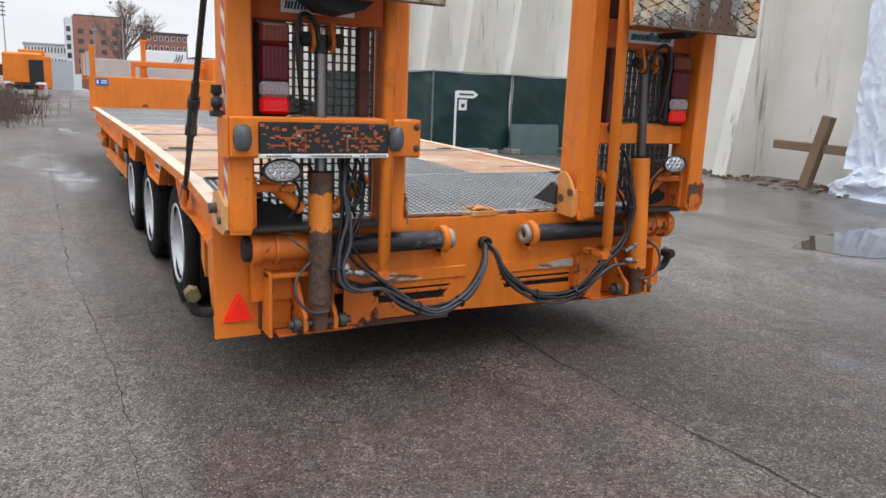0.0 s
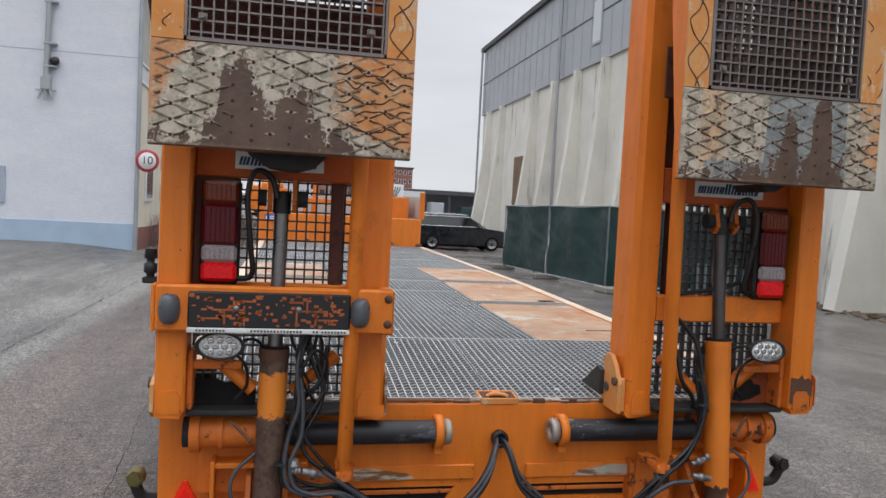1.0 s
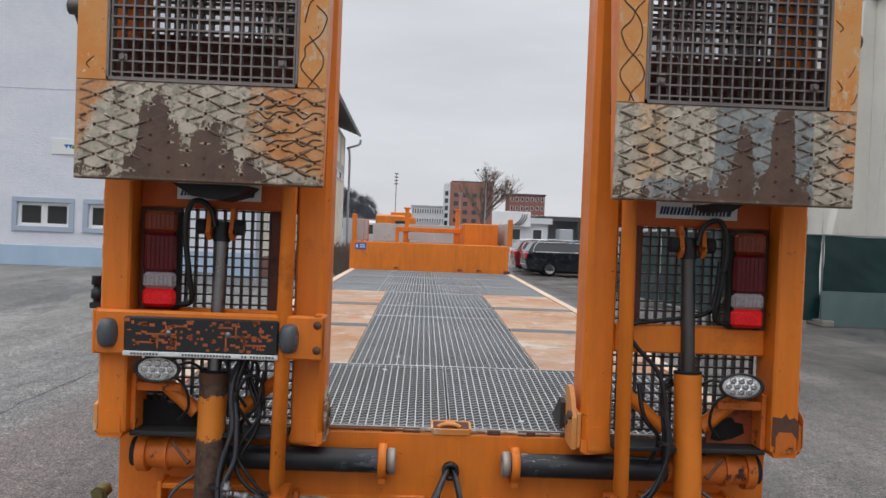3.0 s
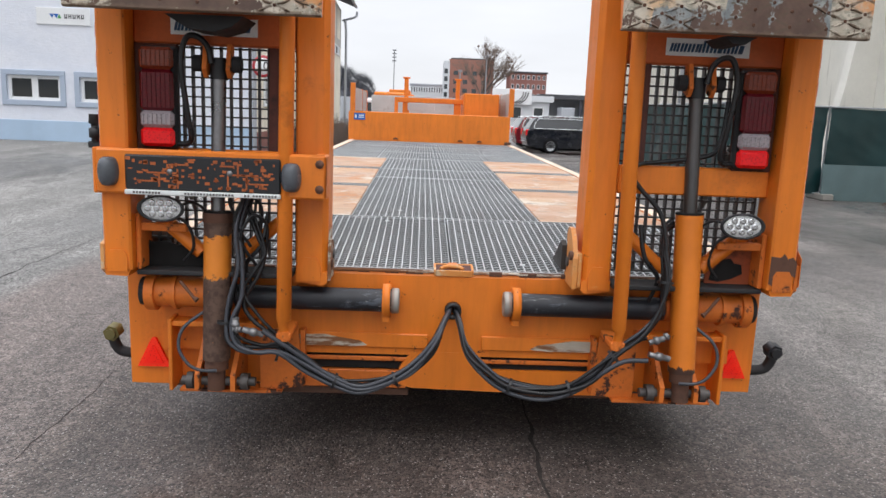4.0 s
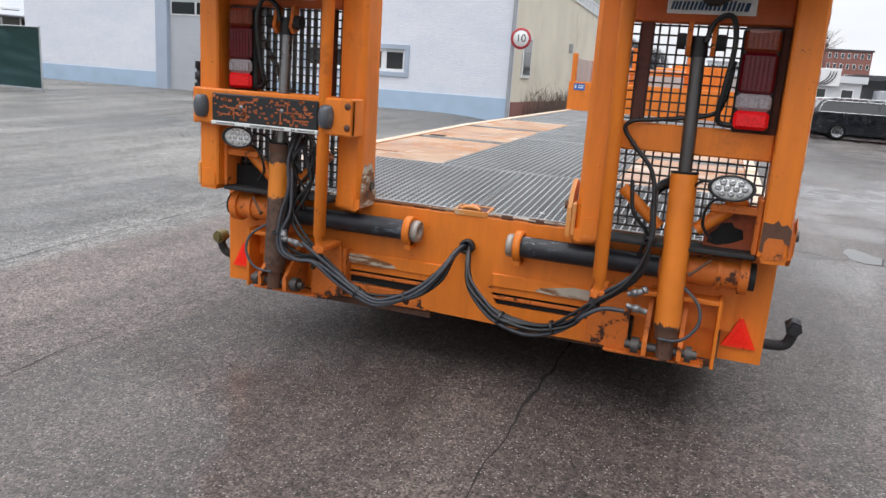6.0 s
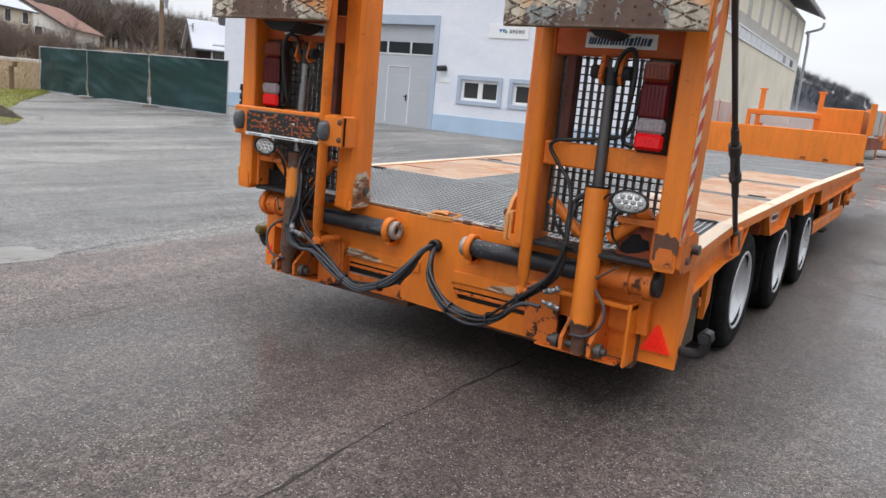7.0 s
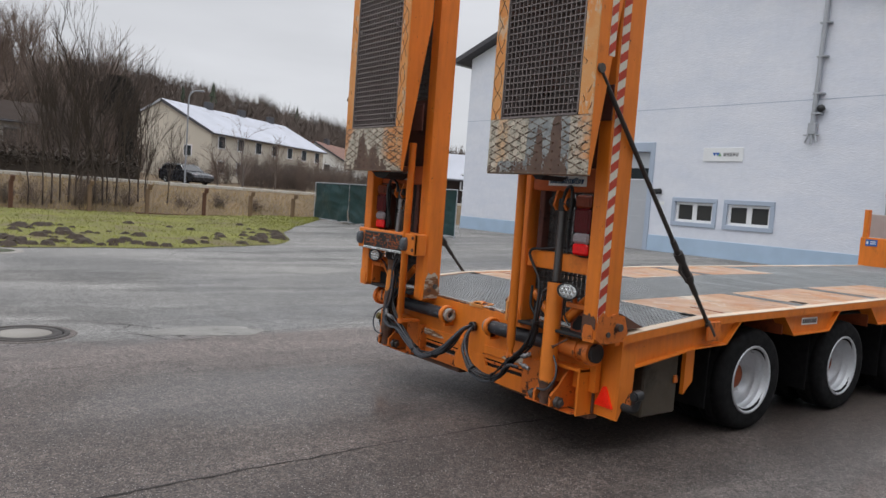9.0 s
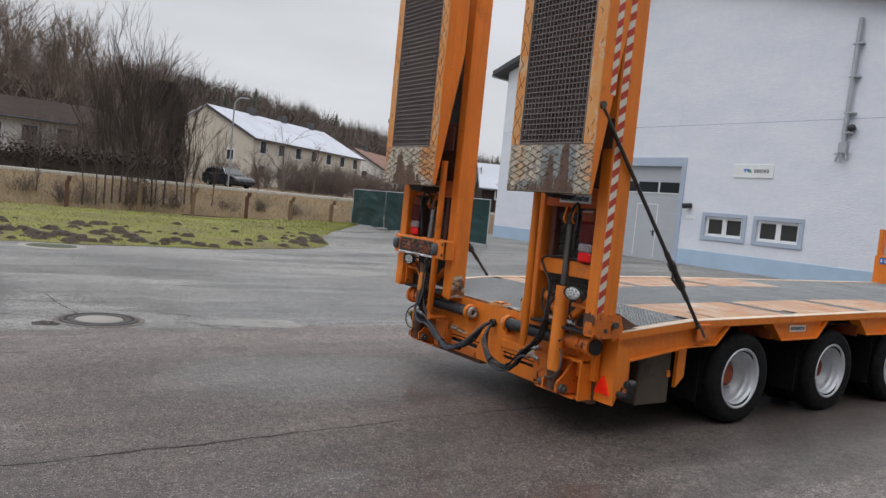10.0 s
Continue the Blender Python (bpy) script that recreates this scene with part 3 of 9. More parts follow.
M["roof_red"] = surface("red_tile_roof", rgb(124, 92, 80), 0.85, vary=0.15, vscale=0.5)
M["roof_brown"] = surface("brown_roof", rgb(62, 54, 50), 0.95, vary=0.15, vscale=0.5, spec=0.1)
# Red brick greyed by distance; that haze is mixed into the colour.
M["brick_far"] = surface("hazy_red_brick", rgb(158, 112, 98), 0.85, vary=0.08, vscale=0.3)
M["brick_far2"] = surface("brown_brick_building", rgb(140, 96, 88), 0.85, vary=0.08, vscale=0.3)
M["office_white"] = surface("pale_office_wall", rgb(212, 216, 220), 0.8, vary=0.05, vscale=0.3)
M["mast"] = surface("grey_mast", rgb(150, 152, 156), 0.6, 0.3, vary=0.1)
M["car_black"] = surface("black_car_paint", rgb(26, 28, 36), 0.18, vary=0.1, spec=0.7, bump=0.0)
M["car_red"] = surface("dark_red_car_paint", rgb(120, 34, 44), 0.2, vary=0.1, spec=0.7, bump=0.0)
M["car_white"] = surface("white_car_paint", rgb(222, 224, 228), 0.2, vary=0.04, spec=0.7, bump=0.0)
M["car_dark"] = surface("dark_car_paint", rgb(42, 45, 52), 0.25, vary=0.08, spec=0.6, bump=0.0)
M["car_grey"] = surface("grey_car_paint", rgb(92, 96, 104), 0.2, vary=0.05, spec=0.7, bump=0.0)
M["chrome"] = surface("chrome", rgb(206, 208, 210), 0.2, 0.9, vary=0.05)
M["car_glass"] = Nodes("car_glass").done(rgb(22, 26, 30), 0.05, 0, None, 0, 0, 0.8)
M["sign_white"] = surface("white_sign", rgb(232, 234, 236), 0.45, vary=0.04)
M["sign_red"] = surface("red_sign_ring", rgb(178, 58, 66), 0.45, vary=0.06)
M["sign_black"] = surface("black_print", rgb(40, 40, 44), 0.5, vary=0.05)
M["sign_green"] = surface("green_print", rgb(70, 150, 84), 0.5, vary=0.05)
M["side_board"] = surface("grey_side_board", rgb(186, 186, 184), 0.7, vary=0.12, vscale=2, stain=rgb(140, 128, 112), amount=0.42, sscale=3, edge=0.2)
M["road"] = surface("far_road", rgb(120, 120, 122), 0.7, vary=0.1, vscale=0.4)
M["kerb"] = surface("pale_kerb", rgb(196, 194, 188), 0.85, vary=0.1)


# ---- mesh helpers ----
class G:
    """Collects faces for one mesh."""

    def __init__(self):
        self.v, self.f, self.s = [], [], []

    def add(self, verts, faces, m=None, smooth=False):
        k = len(self.v)
        self.v += [tuple(m @ Vector(p)) if m is not None else tuple(p) for p in verts]
        self.f += [tuple(i + k for i in f) for f in faces]
        self.s += [smooth] * len(faces)
        return self

    def box(self, x0, x1, y0, y1, z0, z1, c=0.0, m=None):
        if x1 < x0:
            x0, x1 = x1, x0
        c = min(c, (x1 - x0) * 0.45, (y1 - y0) * 0.45, (z1 - z0) * 0.45)
        if c <= 0:
            v = [(x, y, z) for z in (z0, z1) for y in (y0, y1) for x in (x0, x1)]
            return self.add(v, [(0, 2, 3, 1), (4, 5, 7, 6), (0, 1, 5, 4), (2, 6, 7, 3), (0, 4, 6, 2), (1, 3, 7, 5)], m)
        v, ids = [], {}
        X, Y, Z = (x0, x1), (y0, y1), (z0, z1)
        for i in (0, 1):
            for j in (0, 1):
                for k in (0, 1):
                    dx, dy, dz = (c if i == 0 else -c), (c if j == 0 else -c), (c if k == 0 else -c)
                    for a, p in (("x", (X[i], Y[j] + dy, Z[k] + dz)), ("y", (X[i] + dx, Y[j], Z[k] + dz)), ("z", (X[i] + dx, Y[j] + dy, Z[k]))):
                        ids[i, j, k, a] = len(v)
                        v.append(p)
        f = []
        for s in (0, 1):
            f.append([ids[s, 0, 0, "x"], ids[s, 1, 0, "x"], ids[s, 1, 1, "x"], ids[s, 0, 1, "x"]][:: 1 if s else -1])
            f.append([ids[0, s, 0, "y"], ids[0, s, 1, "y"], ids[1, s, 1, "y"], ids[1, s, 0, "y"]][:: 1 if s else -1])
            f.append([ids[0, 0, s, "z"], ids[1, 0, s, "z"], ids[1, 1, s, "z"], ids[0, 1, s, "z"]][:: 1 if s else -1])
        for a in (0, 1):
            for b in (0, 1):
                f.append([ids[a, b, 0, "x"], ids[a, b, 1, "x"], ids[a, b, 1, "y"], ids[a, b, 0, "y"]][:: 1 if a == b else -1])
                f.append([ids[a, 0, b, "z"], ids[a, 1, b, "z"], ids[a, 1, b, "x"], ids[a, 0, b, "x"]][:: 1 if a == b else -1])
                f.append([ids[0, a, b, "y"], ids[1, a, b, "y"], ids[1, a, b, "z"], ids[0, a, b, "z"]][:: 1 if a == b else -1])
        for i in (0, 1):
            for j in (0, 1):
                for k in (0, 1):
                    t = [ids[i, j, k, "x"], ids[i, j, k, "y"], ids[i, j, k, "z"]]
                    f.append(t if (i + j + k) % 2 else t[::-1])
        return self.add(v, f, m)

    def prism(self, poly, axis, a, b, m=None):
        """A polygon of (p, q) swept from a to b along an axis: x takes (y, z), y takes (x, z), z takes (x, y)."""
        put = {"x": lambda p, q, w: (w, p, q), "y": lambda p, q, w: (p, w, q), "z": lambda p, q, w: (p, q, w)}[axis]
        n = len(poly)
        v = [put(p, q, a) for p, q in poly] + [put(p, q, b) for p, q in poly]
        f = [tuple(range(n)), tuple(range(2 * n - 1, n - 1, -1))]
        f += [(i, i + n, (i + 1) % n + n, (i + 1) % n) for i in range(n)]
        return self.add(v, f, m)

    def tube(self, pts, r, n=10, caps=True, smooth=True):
        """A round tube along points; r is one radius or one for each point."""
        pts = [Vector(p) for p in pts]
        rs = r if isinstance(r, (list, tuple)) else [r] * len(pts)
        v, f = [], []
        side = None
        for i, p in enumerate(pts):
            d = (pts[min(i + 1, len(pts) - 1)] - pts[max(i - 1, 0)]).normalized()
            if side is None or abs(side.dot(d)) > 0.95:
                side = d.orthogonal().normalized()
            side = (side - d * side.dot(d)).normalized()
            up = d.cross(side)
            for k in range(n):
                a = 2 * math.pi * k / n
                v.append(p + (side * math.cos(a) + up * math.sin(a)) * rs[i])
        for i in range(len(pts) - 1):
            for k in range(n):
                f.append((i * n + k, i * n + (k + 1) % n, (i + 1) * n + (k + 1) % n, (i + 1) * n + k))
        self.add(v, f, None, smooth)
        if caps:
            e = (len(pts) - 1) * n
            self.add(v[:n], [tuple(range(n - 1, -1, -1))])
            self.add(v[e:], [tuple(range(n))])
        return self

    def cyl(self, p, q, r, n=20, r2=None):
        return self.tube([p, q], [r, r if r2 is None else r2], n)

    def lathe(self, prof, n=36, m=None, smooth=True):
        """Profile of (radius, x) turned round the x axis."""
        v, f = [], []
        for r, x in prof:
            v += [(x, r * math.cos(2 * math.pi * k / n), r * math.sin(2 * math.pi * k / n)) for k in range(n)]
        for i in range(len(prof) - 1):
            for k in range(n):
                f.append((i * n + k, i * n + (k + 1) % n, (i + 1) * n + (k + 1) % n, (i + 1) * n + k))
        return self.add(v, f, m, smooth)

    def sheet(self, fn, nu, nv, smooth=True):
        """A grid of points fn(s, t), s and t from 0 to 1."""
        v = [fn(i / nu, j / nv) for j in range(nv + 1) for i in range(nu + 1)]
        f = [(j * (nu + 1) + i, j * (nu + 1) + i + 1, (j + 1) * (nu + 1) + i + 1, (j + 1) * (nu + 1) + i) for j in range(nv) for i in range(nu)]
        return self.add(v, f, None, smooth)

    def mesh(self, name, material):
        me = bpy.data.meshes.new(name)
        me.from_pydata(self.v, [], self.f)
        me.polygons.foreach_set("use_smooth", self.s)
        me.materials.append(material)
        me.validate()
        return me


def fix(me):
    """Turn all faces outwards."""
    bm = bmesh.new()
    bm.from_mesh(me)
    bmesh.ops.recalc_face_normals(bm, faces=bm.faces)
    bm.to_mesh(me)
    bm.free()
    return me


def part(name, g, material, parent, label="", at=None):
    ob = new(name, fix(g.mesh(name, material)) if len(g.f) < 4000 else g.mesh(name, material))
    ob.parent = parent
    if at is not None:
        ob.matrix_basis = at
    return tagged(ob, label)


def thing(name, label, category, m=None, group="", kind=""):
    ob = new(name)
    ob.empty_display_size = 0.2
    if m is not None:
        ob.matrix_basis = m
    return tagged(ob, label, category, group, kind)


def solid(name, g, material, label, category="", m=None, group="", kind=""):
    ob = new(name, fix(g.mesh(name, material)) if len(g.f) < 4000 else g.mesh(name, material))
    if m is not None:
        ob.matrix_basis = m
    return tagged(ob, label, category, group, kind)


def smooth_path(pts, per=6):
    """Points on a smooth line through pts."""
    pts = [Vector(p) for p in pts]
    p = [pts[0] * 2 - pts[1]] + pts + [pts[-1] * 2 - pts[-2]]
    out = []
    for i in range(1, len(p) - 2):
        for k in range(per):
            t = k / per
            out.append(0.5 * ((2 * p[i]) + (p[i + 1] - p[i - 1]) * t + (2 * p[i - 1] - 5 * p[i] + 4 * p[i + 1] - p[i + 2]) * t * t + (3 * p[i] - p[i - 1] - 3 * p[i + 1] + p[i + 2]) * t ** 3))
    return out + [pts[-1]]


def bars(g, x0, x1, y0, y1, z0, z1, nx, ny, wide=0.004, cross=None):
    """A grating in the plane of x and y: nx bars along y and ny along x."""
    for i in range(nx + 1):
        x = x0 + (x1 - x0) * i / nx
        g.box(x - wide / 2, x + wide / 2, y0, y1, z0, z1)
    w = cross or wide
    for j in range(ny + 1):
        y = y0 + (y1 - y0) * j / ny
        g.box(x0, x1, y - w / 2, y + w / 2, z0, z1 - 0.002)
    return g


# ---- the low-loader trailer: x across, y forwards from its tail, z up ----
trailer = thing("low_loader_trailer", "worn orange low-loader trailer with raised folding ramps on asphalt", "trailer", pose(1.965, 3.10, 0))
SLOPE = ((0.0, 0.765), (0.9, 0.85), (3.6, 0.915), (8.80, 0.965))


def deck_z(v):
    for (a, za), (b, zb) in zip(SLOPE, SLOPE[1:]):
        if v <= b:
            return za + (zb - za) * (v - a) / (b - a)
    return SLOPE[-1][1]


def lay(v, x=0.0, dz=0.0):
    """A pose on the deck at y = v, tilted with it."""
    k = (deck_z(v + 0.3) - deck_z(v + 0.2)) / 0.1
    return pose(x, v, deck_z(v + 0.2) - 0.2 * k + dz, math.degrees(math.atan(k)))


# chassis
for s in (-1, 1):
    g = G()
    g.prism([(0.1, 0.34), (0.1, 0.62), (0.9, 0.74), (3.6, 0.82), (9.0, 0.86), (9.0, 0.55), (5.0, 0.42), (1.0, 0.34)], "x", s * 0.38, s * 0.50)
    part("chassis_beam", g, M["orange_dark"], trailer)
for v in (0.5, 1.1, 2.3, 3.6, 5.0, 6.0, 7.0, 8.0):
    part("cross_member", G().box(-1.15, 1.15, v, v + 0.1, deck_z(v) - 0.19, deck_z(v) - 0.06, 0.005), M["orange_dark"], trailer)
g = G()
for a, b in ((0.045, 0.9), (0.9, 3.6), (3.6, 8.78)):
    g.prism([(a, deck_z(a) - 0.06), (b, deck_z(b) - 0.06), (b, deck_z(b) - 0.016), (a, deck_z(a) - 0.016)], "x", -1.188, 1.188)
part("deck_underlay", g, M["underlay"], trailer)
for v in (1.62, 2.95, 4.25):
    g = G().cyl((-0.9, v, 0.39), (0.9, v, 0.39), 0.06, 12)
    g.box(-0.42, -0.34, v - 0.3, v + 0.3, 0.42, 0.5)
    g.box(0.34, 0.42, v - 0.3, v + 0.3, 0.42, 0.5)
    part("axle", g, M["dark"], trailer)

# deck surface: edge rails, plates, gratings
for s in (-1, 1):
    g = G()
    for a, b in ((0.04, 0.9), (0.9, 3.6), (3.6, 8.78)):
        g.prism([(a, deck_z(a) - 0.05), (b, deck_z(b) - 0.05), (b, deck_z(b)), (a, deck_z(a))], "x", s * 1.19, s * 1.262)
    part("deck_edge", g, M["orange"], trailer, "orange edge rail")
    g = G()
    for a, b in ((0.04, 0.9), (0.9, 3.6), (3.6, 8.78)):
        g.prism([(a, deck_z(a)), (b, deck_z(b)), (b, deck_z(b) + 0.005), (a, deck_z(a) + 0.005)], "x", s * 1.191, s * 1.263)
    part("edge_wear", g, M["edge_pale"], trailer, "worn pale top of the edge rail")
    for k, (v0, v1) in enumerate(((0.97, 2.28), (2.42, 3.52), (3.70, 4.9))):
        g = G()
        x0, x1 = s * 0.50, s * 1.188
        w = abs(x1 - x0)
        ln = v1 - v0
        g.box(-w / 2, w / 2, 0, ln, -0.03, 0.0, 0.004)
        part("deck_plate", g, M["deck_plate"], trailer, "rust-orange deck plate with pale scuffs", lay(v0, (x0 + x1) / 2, -0.002 + 0.001 * k))
    for v, w in ((2.285, 0.13), (3.525, 0.17)):
        g = G()
        for k in range(40):
            x = s * (0.505 + 0.675 * k / 40)
            g.prism([(x, 0.0), (x + 0.006, 0.0), (x + 0.018, w), (x + 0.012, w)], "z", -0.025, -0.001)
        for k in range(4):
            g.box(s * 0.502, s * 1.186, w * k / 3.0 - 0.003, w * k / 3.0 + 0.003, -0.025, -0.002)
        part("joint_grating", g, M["grate_bar"], trailer, "narrow hatched strip between the deck plates", lay(v))
    part("lashing_slot", G().box(-0.06, 0.06, 0.0, 0.06, 0.001, 0.004), M["dark"], trailer, "", lay(2.43, s * 1.07))
    part("lashing_slot", G().box(-0.05, 0.05, 0.0, 0.05, 0.003, 0.006), M["dark"], trailer, "", lay(0.90, s * 1.12))


def grating(v0, v1, x0, x1, nx, ny, wide=0.005, cross=0.006, wavy=False):
    g = G()
    ln = v1 - v0
    for i in range(1, nx):
        x = x0 + (x1 - x0) * i / nx
        g.box(x - wide / 2, x + wide / 2, 0, ln, -0.02, 0.0)
    for a, b in ((x0, x0 + 0.003), (x1 - 0.003, x1)):
        g.box(a, b, 0, ln, -0.032, 0.001)
    for a in (0.0, ln - 0.006):
        g.box(x0, x1, a, a + 0.006, -0.032, 0.002)
    for ax, ay in ((0.25, 0.12), (0.75, 0.9)):
        px, py = x0 + (x1 - x0) * ax, ln * ay
        g.box(px - 0.011, px + 0.011, py - 0.011, py + 0.011, -0.004, 0.001)
    ob = part("deck_grating", g, M["grate"], trailer, "galvanised steel walking grating", lay(v0, 0, -0.002))
    g = G()
    w = (x1 - x0) / nx
    for j in range(1, ny):
        y = ln * j / ny
        if wavy:
            for i in range(nx * 2):
                o = 0.004 if i % 2 else -0.004
                g.box(x0 + w * i / 2, x0 + w * (i + 1) / 2, y + o - cross / 2, y + o + cross / 2, -0.02, -0.002)
        else:
            g.box(x0, x1, y - cross / 2, y + cross / 2, -0.02, -0.002)
    tagged(part("cross_bar_mesh", g, M["grate_bar"], ob, "serrated cross bars"), kind="stuff")


for x0, x1 in ((-1.185, -0.005), (0.005, 1.185)):
    grating(0.048, 0.955, x0, x1, 36, 27, 0.0045, 0.009, True)
for v0, v1 in ((0.97, 2.90), (2.91, 3.58), (3.59, 4.90)):
    grating(v0, v1, -0.492, 0.492, 28, round((v1 - v0) / 0.028), 0.004, 0.008)
for v0, v1 in ((4.92, 6.05), (6.06, 7.35), (7.36, 8.75)):
    for x0, x1 in ((-1.185, -0.6), (-0.595, -0.004), (0.004, 0.595), (0.6, 1.185)):
        grating(v0, v1, x0, x1, 18, 44, 0.004, 0.008)

g = G()
lrng = random.Random(61)
x = -1.18
while x < 1.17:
    w = lrng.uniform(0.02, 0.09)
    if lrng.random() < 0.75:
        q = lrng.uniform(0.006, 0.016)
        g.box(x, x + w, 0.042 - q, 0.047, 0.752, 0.7685, 0.001)
    x += w
tagged(part("worn_lip", g, M["rust"], trailer, "chipped rusty lip along the tail edge"), kind="stuff")
part("tail_lip", G().box(-1.16, 1.16, 0.028, 0.047, 0.757, 0.7665, 0.002), M["scuff"], trailer, "pale scraped lip of the deck's end")
# lashing eye let into the deck's end
at = lay(0.0)
g = G().box(-0.072, 0.088, 0.116, 0.124, -0.02, 0.005, 0.002).box(-0.072, -0.063, 0.026, 0.116, -0.02, 0.005, 0.002).box(0.079, 0.088, 0.026, 0.116, -0.02, 0.005, 0.002).box(-0.063, 0.079, 0.022, 0.030, -0.02, 0.005, 0.002)
eye_box = part("lashing_eye_box", g, M["flap"], trailer, "pale worn lashing-eye box", at)
# Flat dark fill flush with the deck; the box's shaded depth is painted.
part("recess", G().box(-0.063, 0.079, 0.030, 0.116, -0.02, 0.0008), M["maroon"], eye_box)
part("lashing_ring", G().tube(smooth_path([(-0.045, 0.045, 0.004), (-0.03, 0.055, 0.010), (0.0, 0.06, 0.011), (0.03, 0.055, 0.010), (0.046, 0.045, 0.004)], 3), 0.008, 8), M["flap"], eye_box)
part("ring_lug", G().box(-0.018, 0.026, 0.055, 0.105, 0.0, 0.016, 0.006), M["orange"], eye_box)

# tail beam
g = G()
g.prism([(0.03, 0.415), (0.03, 0.745), (0.036, 0.757), (0.07, 0.757), (0.07, 0.415)], "x", -1.15, 1.15)
part("tail_beam", g, M["orange"], trailer)
for s, x0, x1 in ((-1, -0.60, -0.085), (1, 0.13, 0.62)):
    part("weld_strip", G().box(x0, x1, 0.018, 0.03, 0.445, 0.505, 0.004), M["orange"], trailer)
    part("scuffed_strip", G().prism([(s * 0.33, 0.456), (s * 0.40, 0.450), (s * 0.61, 0.452), (s * 0.61, 0.494), (s * 0.50, 0.497), (s * 0.44, 0.486), (s * 0.36, 0.474)], "y", 0.012, 0.018), M["scuff"], trailer, "bare scuffed metal strip")
    g = G().box(x0 - 0.02, x1 + 0.02, 0.045, 0.055, 0.352, 0.43)
    part("slot", g, M["dark"], trailer)
    part("slot_bar", G().box(x0 - 0.02, x1 + 0.02, 0.032, 0.044, 0.385, 0.402, 0.003), M["orange_rusty"], trailer)
g = G()
g.prism([(-0.20, 0.36), (-0.15, 0.43), (0.12, 0.43), (0.16, 0.36), (0.62, 0.36), (0.62, 0.262), (0.4, 0.262), (-0.15, 0.275), (-0.20, 0.29)], "y", 0.028, 0.07)
part("lower_plate", g, M["orange"], trailer)
part("under_bar", G().box(-1.06, -0.16, 0.05, 0.13, 0.232, 0.265, 0.004), M["rust"], trailer, "rusty underrun bar")
part("under_bar", G().box(0.3, 1.1, 0.05, 0.13, 0.24, 0.27, 0.004), M["rust"], trailer, "rusty underrun bar")
part("under_plate", G().box(-0.62, -0.17, 0.03, 0.06, 0.27, 0.345, 0.004), M["orange_rusty"], trailer)
for s in (-1, 1):
    xo, zo = (1.300, 0.245) if s < 0 else (1.280, 0.275)
    g = G().prism([(1.10 * s, zo), (xo * s, zo), ((xo + 0.003) * s, 0.745), (1.10 * s, 0.745)], "y", 0.085, 0.10)
    g.prism([(0.10, zo), (0.22, 0.50), (0.22, 0.66), (0.10, 0.70)], "x", s * (xo - 0.017), s * (xo - 0.002))
    part("corner_plate", g, M["orange"], trailer)
    g = G()
    r0, tx = (0.322, -1.202) if s < 0 else (0.340, 1.186)
    t = [(tx - 0.066, r0), (tx + 0.066, r0), (tx + 0.008, r0 + 0.12), (tx - 0.008, r0 + 0.12)]
    g.prism(t, "y", 0.068, 0.085)
    tri = part("triangle_reflector", g, M["reflector"], trailer, "red triangular reflector")
    g = G()
    c = Vector((tx, r0 + 0.04))
    t2 = [tuple(c + (Vector(p) - c) * 0.62) for p in t]
    part("reflector_face", g.prism(t2, "y", 0.064, 0.068), M["reflector_face"], tri)
    # tail hooks with bent arms
    g = G().tube(smooth_path([(s * 1.24, 0.14, 0.36), (s * 1.31, 0.14, 0.355), (s * 1.365, 0.14, 0.365), (s * 1.385, 0.13, 0.41), (s * 1.385, 0.13, 0.44)]), 0.022, 10)
    hook = part("marker_arm", g, M["black"], trailer, "bent black rubber arm")
    g = G().tube([(s * 1.385, 0.10, 0.445), (s * 1.385, 0.155, 0.45)], 0.034, 6).tube([(s * 1.385, 0.085, 0.445), (s * 1.385, 0.10, 0.445)], 0.022, 8)
    part("arm_end", g, M["brass"] if s < 0 else M["black_plastic"], hook)
    # lugs and gussets round the cylinder foot
    for U in (0.82, 0.955):
        g = G().prism([(-0.02, 0.29), (0.08, 0.29), (0.08, 0.56), (0.03, 0.56), (-0.09, 0.42), (-0.15, 0.37), (-0.15, 0.31)], "x", s * U, s * (U + 0.018))
        part("cylinder_lug", g, M["orange_rusty"], trailer)
    g = G().tube([(s * 0.75, -0.11, 0.335), (s * 1.03, -0.11, 0.335)], 0.018, 10).tube([(s * 0.775, -0.11, 0.335), (s * 0.805, -0.11, 0.335)], 0.036, 6).tube([(s * 0.985, -0.11, 0.335), (s * 1.01, -0.11, 0.335)], 0.036, 6)
    part("pivot_bolt", g, M["bolt"], trailer, "large hex pivot bolt")
    g = G().prism([(0.58, 0.29), (0.75, 0.27), (0.75, 0.52), (0.60, 0.53)] if s > 0 else [(-0.58, 0.29), (-0.60, 0.53), (-0.75, 0.52), (-0.75, 0.27)], "y", -0.03, -0.016)
    g.prism([(-0.02, 0.29), (0.04, 0.29), (0.04, 0.52), (-0.02, 0.52)], "x", s * 0.575, s * 0.592)
    part("gusset_plate", g, M["orange_rusty"], trailer, "rust-worn gusset plate")
    g = G().box(s * 0.76, s * 1.10, 0.06, 0.085, 0.27, 0.75, 0.004).box(s * 0.75, s * 1.1, -0.05, 0.06, 0.53, 0.55, 0.003).box(s * 1.085, s * 1.10, -0.06, 0.085, 0.27, 0.56, 0.003)
    part("back_plate", g, M["orange"], trailer)
    # hinge tube: orange outside, black towards the middle
    g = G().cyl((s * 0.84, -0.03, 0.665), (s * 1.17, -0.03, 0.665), 0.058, 24)
    part("hinge_tube", g, M["orange_rusty"], trailer)
